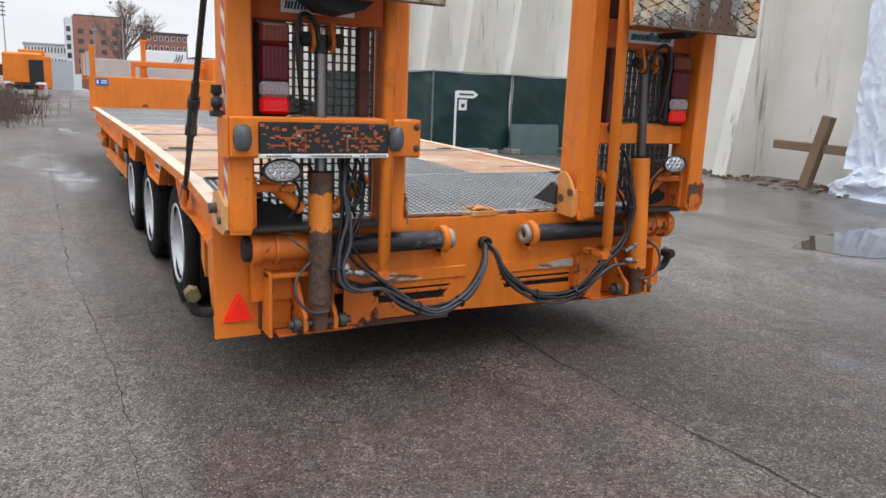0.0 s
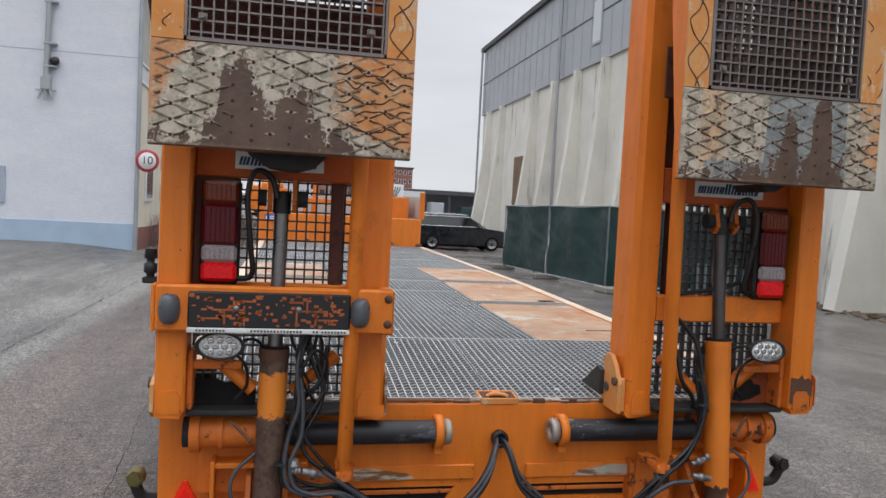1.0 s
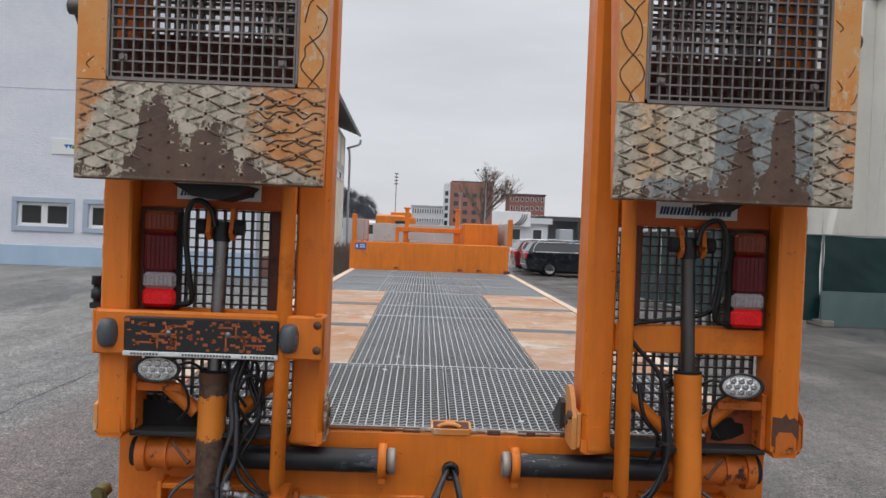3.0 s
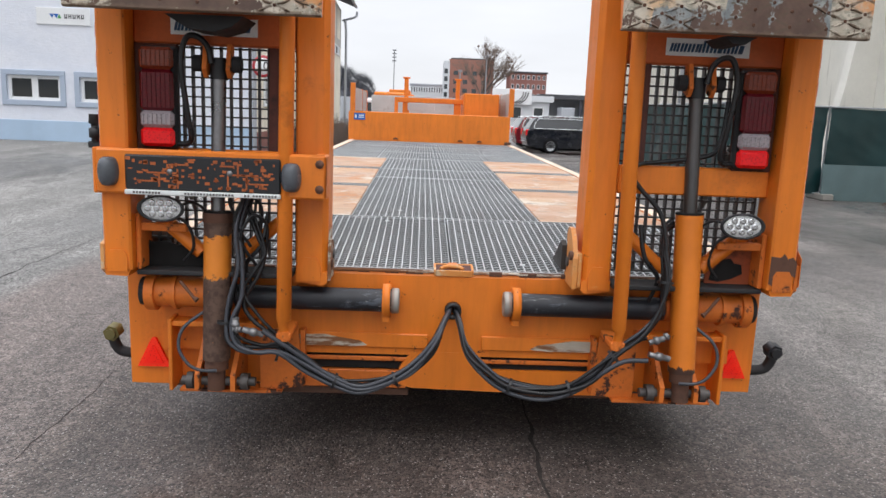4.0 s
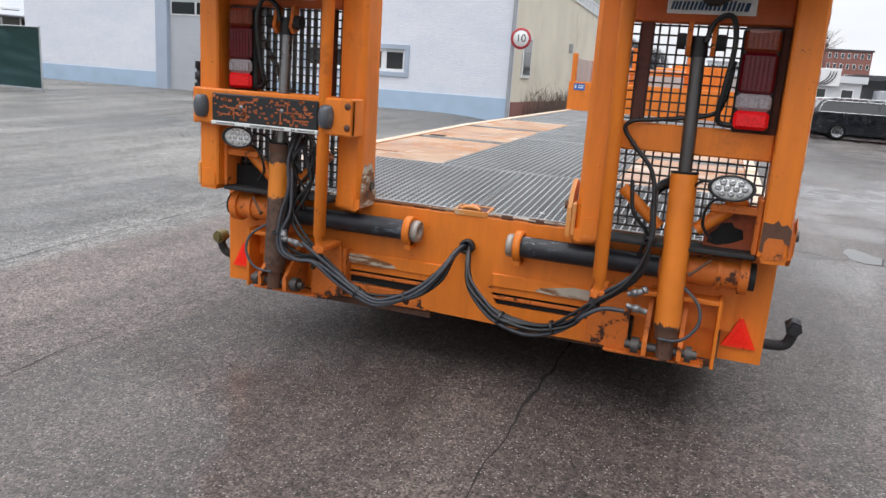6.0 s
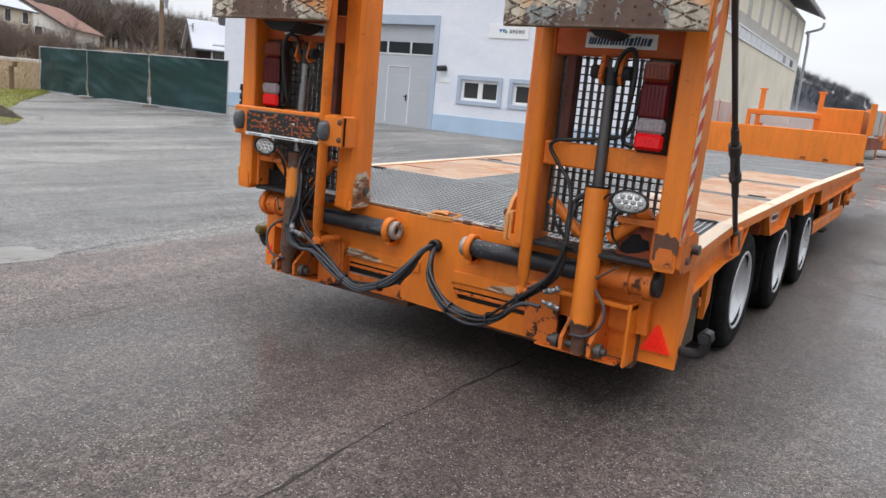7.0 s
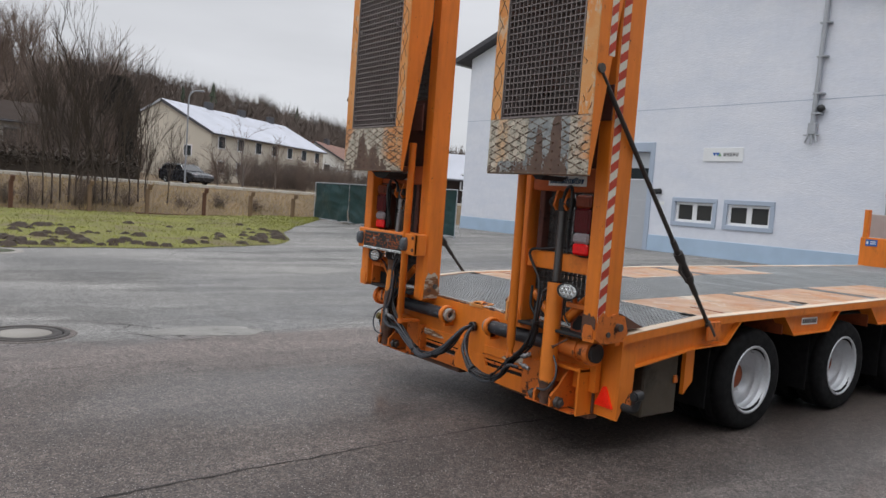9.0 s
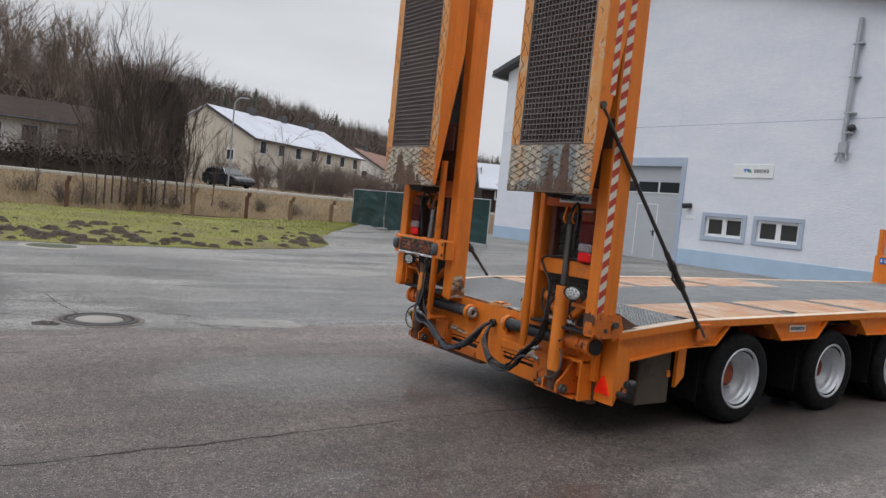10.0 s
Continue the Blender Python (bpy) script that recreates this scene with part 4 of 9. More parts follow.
    g = G().cyl((s * 1.14, -0.03, 0.665), (s * 1.175, -0.03, 0.665), 0.074, 24).cyl((s * 1.06, -0.03, 0.665), (s * 1.075, -0.03, 0.665), 0.068, 24)
    part("hinge_collar", g, M["orange_rusty"], trailer)
    part("hinge_cap", G().cyl((s * 1.175, -0.03, 0.665), (s * 1.20, -0.03, 0.665), 0.055, 24), M["black"], trailer)
    part("slide_tube", G().cyl((s * 0.22, -0.03, 0.655), (s * 0.86, -0.03, 0.655), 0.045, 24), M["tube_black"], trailer, "black slide tube with scraped paint")
    g = G().lathe([(0.046, 0.0), (0.066, 0.0), (0.066, 0.03), (0.046, 0.03), (0.046, 0.0)], 24, pose(s * 0.24 if s > 0 else -0.27, -0.03, 0.655))
    g.box(s * 0.24, s * 0.27, -0.055, 0.03, 0.57, 0.61, 0.004)
    part("slide_collar", g, M["orange"], trailer)
    e = -0.235 if s < 0 else 0.205
    part("slide_end", G().lathe([(0.0, 0.016), (0.020, 0.016), (0.024, 0.004), (0.03, 0.0), (0.046, 0.0), (0.050, 0.006), (0.050, 0.03), (0.0, 0.03)] if s > 0 else [(0.0, 0.014), (0.020, 0.014), (0.024, 0.026), (0.03, 0.03), (0.046, 0.03), (0.050, 0.024), (0.050, 0.0), (0.0, 0.0)], 24, pose(e, -0.03, 0.655)), M["white_end"], trailer, "pale bare tube end")


# ---- ramps ----
TOP = 3.45


def ramp(s):
    """One raised folding ramp with its lamps and cylinder; s is -1 or 1."""
    # posts
    g = G()
    a, b, back = (0.480, 0.600, 0.05) if s < 0 else (0.493, 0.605, 0.07)
    g.prism([(s * a, back), (s * a, -0.075), (s * (a + 0.02), -0.10), (s * (b - 0.008), -0.10), (s * b, -0.09), (s * b, back)], "z", 0.77, TOP)
    g.prism([(s * a, 0.775), (s * b, 0.775), (s * b, 0.735), (s * (a + 0.02), 0.722), (s * a, 0.735)], "y", -0.098, 0.06)
    post_in = part("inner_post", g, M["orange"], trailer)
    g = G().prism([(s * (a + 0.025), 0.74), (s * (b - 0.02), 0.74), (s * (b - 0.02), 0.80), (s * (b - 0.035), 0.83), (s * (a + 0.04), 0.83), (s * (a + 0.025), 0.80)], "y", -0.106, -0.10)
    part("foot_patch", g, M["orange"], post_in)
    g = G()
    g.prism([(s * 1.185, -0.02), (s * 1.185, -0.163), (s * 1.193, -0.17), (s * 1.277, -0.17), (s * 1.285, -0.163), (s * 1.285, 0.02), (s * 1.24, 0.03)], "z", 0.775, TOP)
    g.prism([(s * 1.19, 0.78), (s * 1.285, 0.78), (s * 1.28, 0.755), (s * 1.20, 0.752)], "y", -0.17, -0.02)
    post_out = part("outer_post", g, M["orange"], trailer)
    g = G().prism([(s * 1.20, 0.77), (s * 1.272, 0.77), (s * 1.272, 0.83), (s * 1.26, 0.85), (s * 1.212, 0.85), (s * 1.20, 0.83)], "y", -0.175, -0.17)
    part("foot_patch", g, M["orange"] if s < 0 else M["orange_rusty"], post_out)
    if s > 0:
        g = G().prism([(1.186, 0.80), (1.215, 0.785), (1.232, 0.815), (1.262, 0.838), (1.285, 0.828), (1.286, 0.885), (1.268, 0.905), (1.25, 0.897), (1.236, 0.918), (1.222, 0.902), (1.187, 0.906)], "y", -0.1735, -0.1705)
        part("bare_patch", g, M["rust"], post_out, "bare brown steel where the paint is torn off")
        g = G().prism([(-0.172, 0.79), (-0.172, 0.90), (-0.13, 0.93), (-0.09, 0.90), (-0.06, 0.91), (-0.05, 0.82), (-0.09, 0.78)], "x", 1.3005, 1.303)
        part("bare_patch", g, M["orange_rusty"], post_out)
    if s < 0:
        g = G().prism([(-0.095, 0.755), (0.02, 0.75), (0.05, 0.80), (0.03, 0.90), (0.0, 0.94), (-0.03, 0.92), (-0.06, 0.935), (-0.085, 0.88), (-0.092, 0.82)], "x", -0.4795, -0.4775)
        part("bare_patch", g, M["scuff"], post_in, "pale scraped patch at the post's foot")
    # hinge ears at the feet
    g = G().prism([(-0.165, 0.775), (-0.12, 0.745), (0.04, 0.75), (0.10, 0.80), (0.06, 0.90), (-0.02, 0.915), (-0.165, 0.87)], "x", s * 1.287, s * 1.300)
    ear = part("hinge_ear", g, M["orange_rusty"] if s > 0 else M["flap"], trailer, "rust-worn hinge ear" if s > 0 else "scraped pale hinge ear")
    part("hinge_pin", G().cyl((s * 1.285, 0.0, 0.84), (s * 1.33, 0.0, 0.84), 0.022, 10), M["bolt"], ear)
    part("hinge_bolt", G().cyl((s * 1.30, -0.08, 0.80), (s * 1.312, -0.08, 0.80), 0.016, 8), M["bolt"], ear)
    if s < 0:
        g = G().prism([(-0.095, 0.742), (0.04, 0.742), (0.05, 0.80), (0.02, 0.875), (-0.05, 0.90), (-0.085, 0.86)], "x", -0.479, -0.470)
    else:
        g = G().prism([(-0.10, 0.742), (-0.10, 0.86), (-0.065, 0.925), (-0.02, 0.965), (0.02, 0.966), (0.045, 0.935), (0.03, 0.89), (0.05, 0.80), (0.05, 0.745)], "x", 0.456, 0.474)
        g.box(0.474, 0.4925, -0.096, 0.05, 0.745, 0.88, 0.004)
    ear = part("inner_hinge_ear", g, M["scuff"] if s < 0 else M["flap"], trailer, "scraped pale hinge ear" if s < 0 else "bent pale orange hinge ear")
    part("hinge_pin", G().cyl((s * (0.45 if s > 0 else 0.463), 0.0, 0.83), (s * 0.49, 0.0, 0.83), 0.02, 10), M["bolt"], ear)
    part("hinge_bolt", G().cyl((0.444, -0.08, 0.868), (0.458, -0.08, 0.868), 0.018, 8) if s > 0 else G().cyl((-0.465, -0.05, 0.80), (-0.48, -0.05, 0.80), 0.016, 6), M["rust"], ear)
    if s > 0:
        g = G().prism([(0.03, 0.79), (0.22, 0.80), (0.17, 0.83), (0.06, 0.905), (0.03, 0.89)], "x", 0.436, 0.456)
        part("hinge_wedge", g, M["cast_iron"], trailer)
    g = G().prism([(0.03, 0.80), (0.32, 0.815), (0.26, 0.835), (0.10, 0.905), (0.05, 0.905)], "x", s * 1.13, s * 1.24).cyl((s * 1.10, 0.07, 0.87), (s * 1.21, 0.07, 0.87), 0.032, 10)
    part("hinge_stop", g, M["rust"], trailer, "rusty hinge stop")
    # a run of grating up the ramp
    g = G()
    for i in range(17):
        x = s * (0.615 + 0.565 * i / 16)
        g.box(x - 0.003, x + 0.003, 0.0, 0.03, 0.80, TOP)
    k = 0
    while 0.80 + 0.036 * k < TOP:
        z = 0.80 + 0.036 * k
        g.box(s * 0.61, s * 1.185, 0.004, 0.03, z - 0.003, z + 0.003)
        k += 1
    part("ramp_grating", g, M["grate_dark"], trailer, "dark open ramp grating")
    # cross panels
    g = G().box(s * 0.605, s * 1.185, -0.085, -0.03, 1.115, 1.222, 0.006)
    part("cross_bar", g, M["orange"], trailer)
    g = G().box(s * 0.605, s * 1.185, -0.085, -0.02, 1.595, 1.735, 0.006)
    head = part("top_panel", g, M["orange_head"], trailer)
    part("cross_panel", G().box(s * 0.606, s * 1.184, -0.03, -0.012, 1.74, 2.25, 0.004), M["maroon"], trailer, "grimy brown cross panel, its shade put into the colour")
    bg = part("sticker", G().box(s * 0.745 if s > 0 else -1.05, s * 1.055 if s > 0 else -0.74, -0.089, -0.086, 1.628, 1.69), M["badge_white"], head, "white sticker with dark blue bars")
    g = G()
    x = (0.757 if s > 0 else -1.038)
    for k, (w, hh) in enumerate(((0.034, 0.03), (0.023, 0.03), (0.024, 0.03), (0.021, 0.03), (0.024, 0.043), (0.024, 0.03), (0.017, 0.03), (0.024, 0.036), (0.023, 0.03), (0.017, 0.03))):
        for q in (0.0, w - 0.010) if w < 0.03 else (0.0, 0.012, 0.024):
            g.prism([(x + q, 1.642), (x + q + 0.009, 1.642), (x + q + 0.016, 1.642 + hh), (x + q + 0.007, 1.642 + hh)], "y", -0.091, -0.089)
        x += w + 0.0045
    tagged(part("sticker_bar", g, M["badge_blue"], bg), kind="stuff")
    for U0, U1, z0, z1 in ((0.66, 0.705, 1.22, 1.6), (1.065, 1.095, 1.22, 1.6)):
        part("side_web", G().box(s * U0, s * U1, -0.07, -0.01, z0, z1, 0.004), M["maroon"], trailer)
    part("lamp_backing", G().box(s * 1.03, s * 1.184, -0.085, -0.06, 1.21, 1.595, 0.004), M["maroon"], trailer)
    # tail lamp
    lamp = part("tail_lamp", G().box(s * 1.022, s * 1.158, -0.115, -0.085, 1.222, 1.585, 0.01), M["black_plastic"], trailer, "tall rear lamp cluster")
    for nm, mt, z0, z1 in (("red_lens", "lens_red", 1.23, 1.295), ("clear_lens", "lens_clear", 1.297, 1.355), ("dark_red_lens", "lens_dark", 1.357, 1.50), ("amber_lens", "lens_amber", 1.502, 1.578)):
        lens = part(nm, G().box(s * 1.03, s * 1.15, -0.145, -0.114, z0 - 0.001, z1 + 0.001, 0.012), M[mt], lamp)
        if nm in ("clear_lens", "amber_lens", "dark_red_lens"):
            rib = G()
            for q in range(7):
                xr = s * (1.042 + 0.016 * q)
                rib.cyl((xr, -0.145, z0 + 0.010), (xr, -0.145, z1 - 0.010), 0.0035, 6)
            tagged(part("lens_rib", rib, M[mt], lens), kind="stuff")
    # work lamp
    lx, lz = (1.072, 1.008) if s < 0 else (1.062, 1.016)
    g = G().lathe([(0.0, 0.045), (0.03, 0.045), (0.042, 0.02), (0.049, 0.0), (0.049, -0.006), (0.043, -0.008), (0.041, 0.0)], 28, pose(s * lx, -0.175, lz, 0, 0, 90) @ Matrix.Diagonal((1, 1.72, 1, 1)))
    wl_ = part("work_lamp", g, M["black_plastic"], trailer, "oval LED work lamp")
    g = G().lathe([(0.0, 0.002), (0.041, 0.002), (0.042, 0.01)], 28, pose(s * lx, -0.178, lz, 0, 0, 90) @ Matrix.Diagonal((1, 1.72, 1, 1)))
    part("lens", g, M["led"], wl_)
    g = G()
    for row, n in ((0.02, 3), (0.0, 4), (-0.02, 3)):
        for k in range(n):
            cx = (k - (n - 1) / 2) * 0.031
            g.lathe([(0.013, 0.0), (0.010, 0.005), (0.004, 0.003), (0.0, 0.003)], 10, pose(s * lx + cx, -0.176, lz + row, 0, 0, -90))
    tagged(part("led_cup", g, M["chrome"], wl_), kind="stuff")
    g = G().box(s * 1.0, s * 1.19, -0.12, -0.09, 0.915, 0.945, 0.004).tube([(s * lx, -0.10, 0.945), (s * lx, -0.13, 0.99)], 0.014, 8)
    part("lamp_bracket", g, M["orange_rusty"], trailer)
    # braces and the tray under the lamps
    part("brace", G().tube([(s * 1.12, -0.06, 0.97), (s * 0.96, -0.06, 0.83)], 0.03, 6), M["orange"], trailer)
    part("brace", G().tube([(s * 0.66, -0.05, 0.96), (s * 0.82, -0.05, 0.82)], 0.026, 6), M["orange"], trailer)
    g = G().box(s * 0.61, s * 1.185, -0.13, 0.0, 0.75, 0.768, 0.004)
    part("tray", g, M["black"], trailer, "black rubber tray lip")
    if s < 0:
        # Black sheet added in place of an open gap, for the dark inside it.
        g = G().prism([(-0.95, 0.77), (-1.184, 0.77), (-1.184, 0.875), (-1.15, 0.86), (-1.10, 0.868), (-1.06, 0.85), (-1.0, 0.862), (-0.95, 0.85)], "y", -0.050, -0.038)
        part("lamp_plate", g, M["dark"], trailer, "black sheet standing for the open dark gap below the work lamp")
    else:
        g = G().prism([(0.99, 0.77), (1.184, 0.77), (1.184, 0.945), (1.10, 0.945), (1.05, 0.90), (0.99, 0.84)], "y", -0.050, -0.038)
        part("lamp_plate", g, M["orange_dark"], trailer, "grimy orange plate below the work lamp, its shade in the colour")
    if s > 0:
        # Ragged black patch on the plate paints the darkness of a hole.
        g = G().prism([(s * 1.005, 0.785), (s * 1.04, 0.778), (s * 1.09, 0.79), (s * 1.135, 0.812), (s * 1.128, 0.848), (s * 1.098, 0.853), (s * 1.085, 0.872), (s * 1.05, 0.866), (s * 1.03, 0.838), (s * 1.012, 0.82)], "y", -0.0535, -0.0505)
        part("torn_rubber", g, M["dark"], trailer, "black patch standing for a ragged dark hole")
    part("side_cheek", G().box(s * 1.165, s * 1.184, -0.13, -0.01, 0.77, 0.98, 0.004), M["orange_rusty"], trailer)
    # hydraulic cylinder
    top = Vector((s * (0.882 if s < 0 else 0.876), -0.075, 1.545))
    bot = Vector((s * (0.895 if s < 0 else 0.907), -0.13, 0.335))
    ax = bot - top
    zc = 1.04 if s > 0 else 0.985

    def along(z):
        return top + ax * ((z - top.z) / ax.z)

    g = G().cyl(along(zc), along(0.43), 0.051, 28)
    cyl_ = part("hydraulic_cylinder", g, M["cyl_orange"] if s > 0 else M["chipped"], trailer, "orange hydraulic cylinder" if s > 0 else "hydraulic cylinder, its orange paint flaked off to brown steel")
    part("cylinder_cap", G().cyl(along(zc + 0.005), along(zc - 0.03), 0.055 if s < 0 else 0.0515, 28), M["cyl_orange"] if s > 0 else M["rust"], cyl_)
    part("piston_rod", G().cyl(along(1.53), along(zc), 0.026, 20), M["rod"] if s < 0 else M["rod_dark"], cyl_)
    part("rod_head", G().cyl(along(1.55), along(1.475), 0.032, 16), M["black_plastic"], cyl_)
    part("gland_ring", G().cyl(along(zc + 0.012), along(zc + 0.004), 0.052, 24), M["dark"], cyl_)
    part("cylinder_foot", G().cyl(along(0.43), along(0.39), 0.044, 20).cyl(along(0.39), along(0.31), 0.033, 12), M["rust"], cyl_)
    for d in (-0.05, 0.035):
        g = G().prism([(-0.06, 1.60), (-0.06, 1.50), (-0.10, 1.48), (-0.125, 1.51), (-0.10, 1.60)], "x", s * 0.882 + d, s * 0.882 + d + 0.016)
        clev = part("clevis", g, M["orange_rusty"], trailer)
        e = -0.085 if d < 0 else 0.055
        part("clevis_pin", G().cyl((s * 0.882 + e, -0.095, 1.53), (s * 0.882 + e + 0.03, -0.095, 1.53), 0.03, 10), M["black"], clev)
    # link pipe
    g = G().tube([(s * 0.625, -0.185, 0.555), (s * 0.632, -0.19, 0.60), (s * 0.627, -0.19, 0.61), (s * 0.613, -0.19, 1.9)], [0.018, 0.018, 0.0275, 0.0275], 16)
    pipe = part("link_pipe", g, M["orange"], trailer)
    part("pipe_foot", G().box(s * 0.60, s * 0.655, -0.20, -0.02, 0.535, 0.56, 0.004).cyl((s * 0.625, -0.185, 0.53), (s * 0.625, -0.185, 0.565), 0.022, 10), M["orange_rusty"], pipe)
    # folded outer section hanging behind
    F0 = -0.385
    XC = 0.883 if s < 0 else 0.912
    fa, fb, ga, gb = XC - 0.411, XC + 0.411, XC - 0.308, XC + 0.305
    g = G()
    for U0, U1 in ((fa, fa + 0.025), (fb - 0.025, fb)):
        g.prism([(F0 + 0.004, 1.68), (F0 + 0.022, 1.68), (-0.19, 2.8), (-0.19, TOP), (F0 + 0.004, TOP)], "x", s * U0, s * U1)
    g.box(s * (fa + 0.025), s * (fb - 0.025), F0 + 0.03, F0 + 0.12, 2.6, 2.68, 0.004)
    g.box(s * (fa + 0.025), s * (fb - 0.025), F0 + 0.03, F0 + 0.12, TOP - 0.08, TOP, 0.004)
    fold = part("folded_ramp", g, M["orange"], trailer, "folded outer ramp section")
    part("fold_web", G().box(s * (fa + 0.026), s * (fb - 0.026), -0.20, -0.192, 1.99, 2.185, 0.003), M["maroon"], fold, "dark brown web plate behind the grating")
    for U0, U1 in ((fa, ga - 0.008), (gb + 0.008, fb)):
        part("border_strip", G().box(s * U0, s * U1, F0 - 0.004, F0 + 0.006, 2.001, TOP, 0.002), M["flap"], fold)
    g = G()
    brng = random.Random(17 + s)
    U0, U1 = fa + 0.006, ga - 0.014
    for ph in (0.0, 0.5):
        p, z = [], 2.004
        while z < TOP - 0.03:
            w = 0.5 + 0.42 * math.sin(6.283 * (z / 0.27 + ph)) + brng.uniform(-0.12, 0.12)
            p.append((s * (U0 + (U1 - U0) * min(1.0, max(0.0, w))), F0 - 0.0045, z))
            z += 0.034
            if len(p) > 3 and brng.random() < 0.16:
                g.tube(smooth_path(p, 3), 0.0024, 5, False)
                p = []
                z += brng.uniform(0.0, 0.03)
        if len(p) > 3:
            g.tube(smooth_path(p, 3), 0.0024, 5, False)
    for k in range(9):
        z, U = brng.uniform(2.01, 3.2), brng.uniform(gb + 0.02, fb - 0.02)
        g.tube(smooth_path([(s * U, F0 - 0.004, z), (s * (U + 0.012), F0 - 0.005, z + 0.015), (s * (U + brng.uniform(-0.02, 0.03)), F0 - 0.004, z + 0.04)], 3), 0.002, 4, False)
    tagged(part("border_bead", g, M["rust"], fold, "weld-bead tread lines"), kind="stuff")
    g = G()
    for i in range(18):
        x = s * (ga + 0.006 + (gb - ga - 0.012) * i / 17)
        g.box(x - 0.0028, x + 0.0028, F0, F0 + 0.032, 2.012, TOP)
    z = 2.03
    while z < TOP:
        g.box(s * ga, s * gb, F0 + 0.001, F0 + 0.03, z - 0.0028, z + 0.0028)
        z += 0.0365
    g.box(s * (ga - 0.008), s * ga, F0 - 0.006, F0 + 0.035, 2.0015, TOP).box(s * gb, s * (gb + 0.008), F0 - 0.006, F0 + 0.035, 2.0015, TOP)
    g.box(s * (ga - 0.008), s * (gb + 0.008), F0 - 0.006, F0 + 0.035, 2.0015, 2.013)
    part("fold_grating", g, M["grate_mid"], fold, "weathered steel ramp grating")
    for U in (ga + 0.045, gb - 0.045):
        for z in (2.085, 2.75):
            part("grating_clip", G().box(s * U - 0.014, s * U + 0.014, F0 - 0.005, F0, z - 0.018, z + 0.004, 0.003).cyl((s * U, F0 - 0.012, z - 0.006), (s * U, F0 - 0.004, z - 0.006), 0.009, 6).box(s * U - 0.014, s * U + 0.014, F0 - 0.010, F0, z + 0.010, z + 0.015, 0.002), M["grate_mid"], fold)
    # tip plate with tread
    at = pose(s * XC, F0, 1.841)
    plate = part("tip_plate", G().box(-0.411, 0.411, -0.004, 0.008, -0.165, 0.159, 0.003).box(-0.411, 0.411, 0.0, 0.025, -0.167, -0.159, 0.002), M["tip_a"] if s < 0 else M["tip_b"], fold, "worn cream and brown tread plate", at)
    # weld-bead tread: a lattice of flat diamonds with studs where the ridges meet
    relief, g, studs = G(), G(), G()
    rng = random.Random(5 + s)

    def bare(x, z):
        low = max(0.0, -z)
        if s > 0:
            return min(x - (0.08 - 1.9 * low), 0.20 + 0.5 * low - x) + rng.uniform(-0.05, 0.05) > 0
        return min(x - (-0.19 - 0.4 * low), 0.04 - 1.05 * z - x) + rng.uniform(-0.05, 0.05) > 0

    CX, CZ = 0.0605, 0.049
    for i in range(15):
        for k in range(-1, 8):
            x = -0.405 + CX * i
            z = -0.160 + CZ * k + (CZ / 2 if i % 2 else 0)
            if -0.155 < z < 0.145 and abs(x) < 0.395:
                studs.lathe([(0.0062, 0.0), (0.0045, 0.003), (0.003, 0.0035), (0.003, 0.001), (0.0, 0.001)], 8, pose(x + rng.uniform(-0.002, 0.002), -0.004, z + rng.uniform(-0.002, 0.002), 0, 0, -90))
            for dz in (-CZ / 2, CZ / 2):
                xa, xb, za, zb = x + 0.010, x + CX - 0.010, z + dz * 0.16, z + dz * 0.84
                if max(za, zb) > 0.145 or min(za, zb) < -0.16 or xb > 0.405 or xa < -0.405 or bare((xa + xb) / 2, (za + zb) / 2):
                    continue
                w = rng.random()
                if w < 0.16:
                    continue
                ja, jb = rng.uniform(-0.003, 0.003), rng.uniform(-0.003, 0.003)
                t0, t1 = (0.0, 1.0) if w > 0.66 else ((0.0, rng.uniform(0.35, 0.75)) if w > 0.40 else (rng.uniform(0.3, 0.65), 1.0))
                pa = Vector((xa, -0.003, za + ja)).lerp(Vector((xb, -0.003, zb + jb)), t0)
                pb = Vector((xa, -0.003, za + ja)).lerp(Vector((xb, -0.003, zb + jb)), t1)
                pm = pa.lerp(pb, 0.5) + Vector((0, -0.003, 0))
                relief.tube([pa, pm, pb], [0.002, 0.0042, 0.002], 6, True)
                if rng.random() < 0.66:
                    # A dark line just below the ridge: its shadow, built as a thin bead.
                    dn = Vector((0, -0.0015, -0.0032))
                    bend = Vector((0, 0, rng.uniform(-0.004, 0.004)))
                    first = rng.random() < 0.5
                    g.tube([pa + dn, pm + dn + bend, pb + dn], [0.0034 if first else 0.0009, 0.0026, 0.0009 if first else 0.0034], 5, True)
    # long wavy beads left whole in the orange part
    for k in range(6 if s < 0 else 2):
        z0 = (0.10 - 0.045 * k) if s < 0 else (0.06 - 0.075 * k)
        n = rng.choice((2, 3, 4)) if s < 0 else 1.6
        p, q = [], 0.0
        while q <= n + 0.01:
            p.append((0.402 - CX * q, -0.0045, z0 + (CZ * 0.42 if (int(round(q)) + k) % 2 else 0.0) + rng.uniform(-0.004, 0.004)))
            q += 0.5
        if min(c[2] for c in p) > -0.155:
            g.tube(smooth_path(p, 4), 0.0028, 5, False)
    tagged(part("tread_ridge", relief, M["tip_a"] if s < 0 else M["tip_b"], fold, "", at), kind="stuff")
    tagged(part("tread_bead", g, M["bead"], fold, "", at), kind="stuff")
    tagged(part("drain_stud", studs, M["rust"], fold, "", at), kind="stuff")
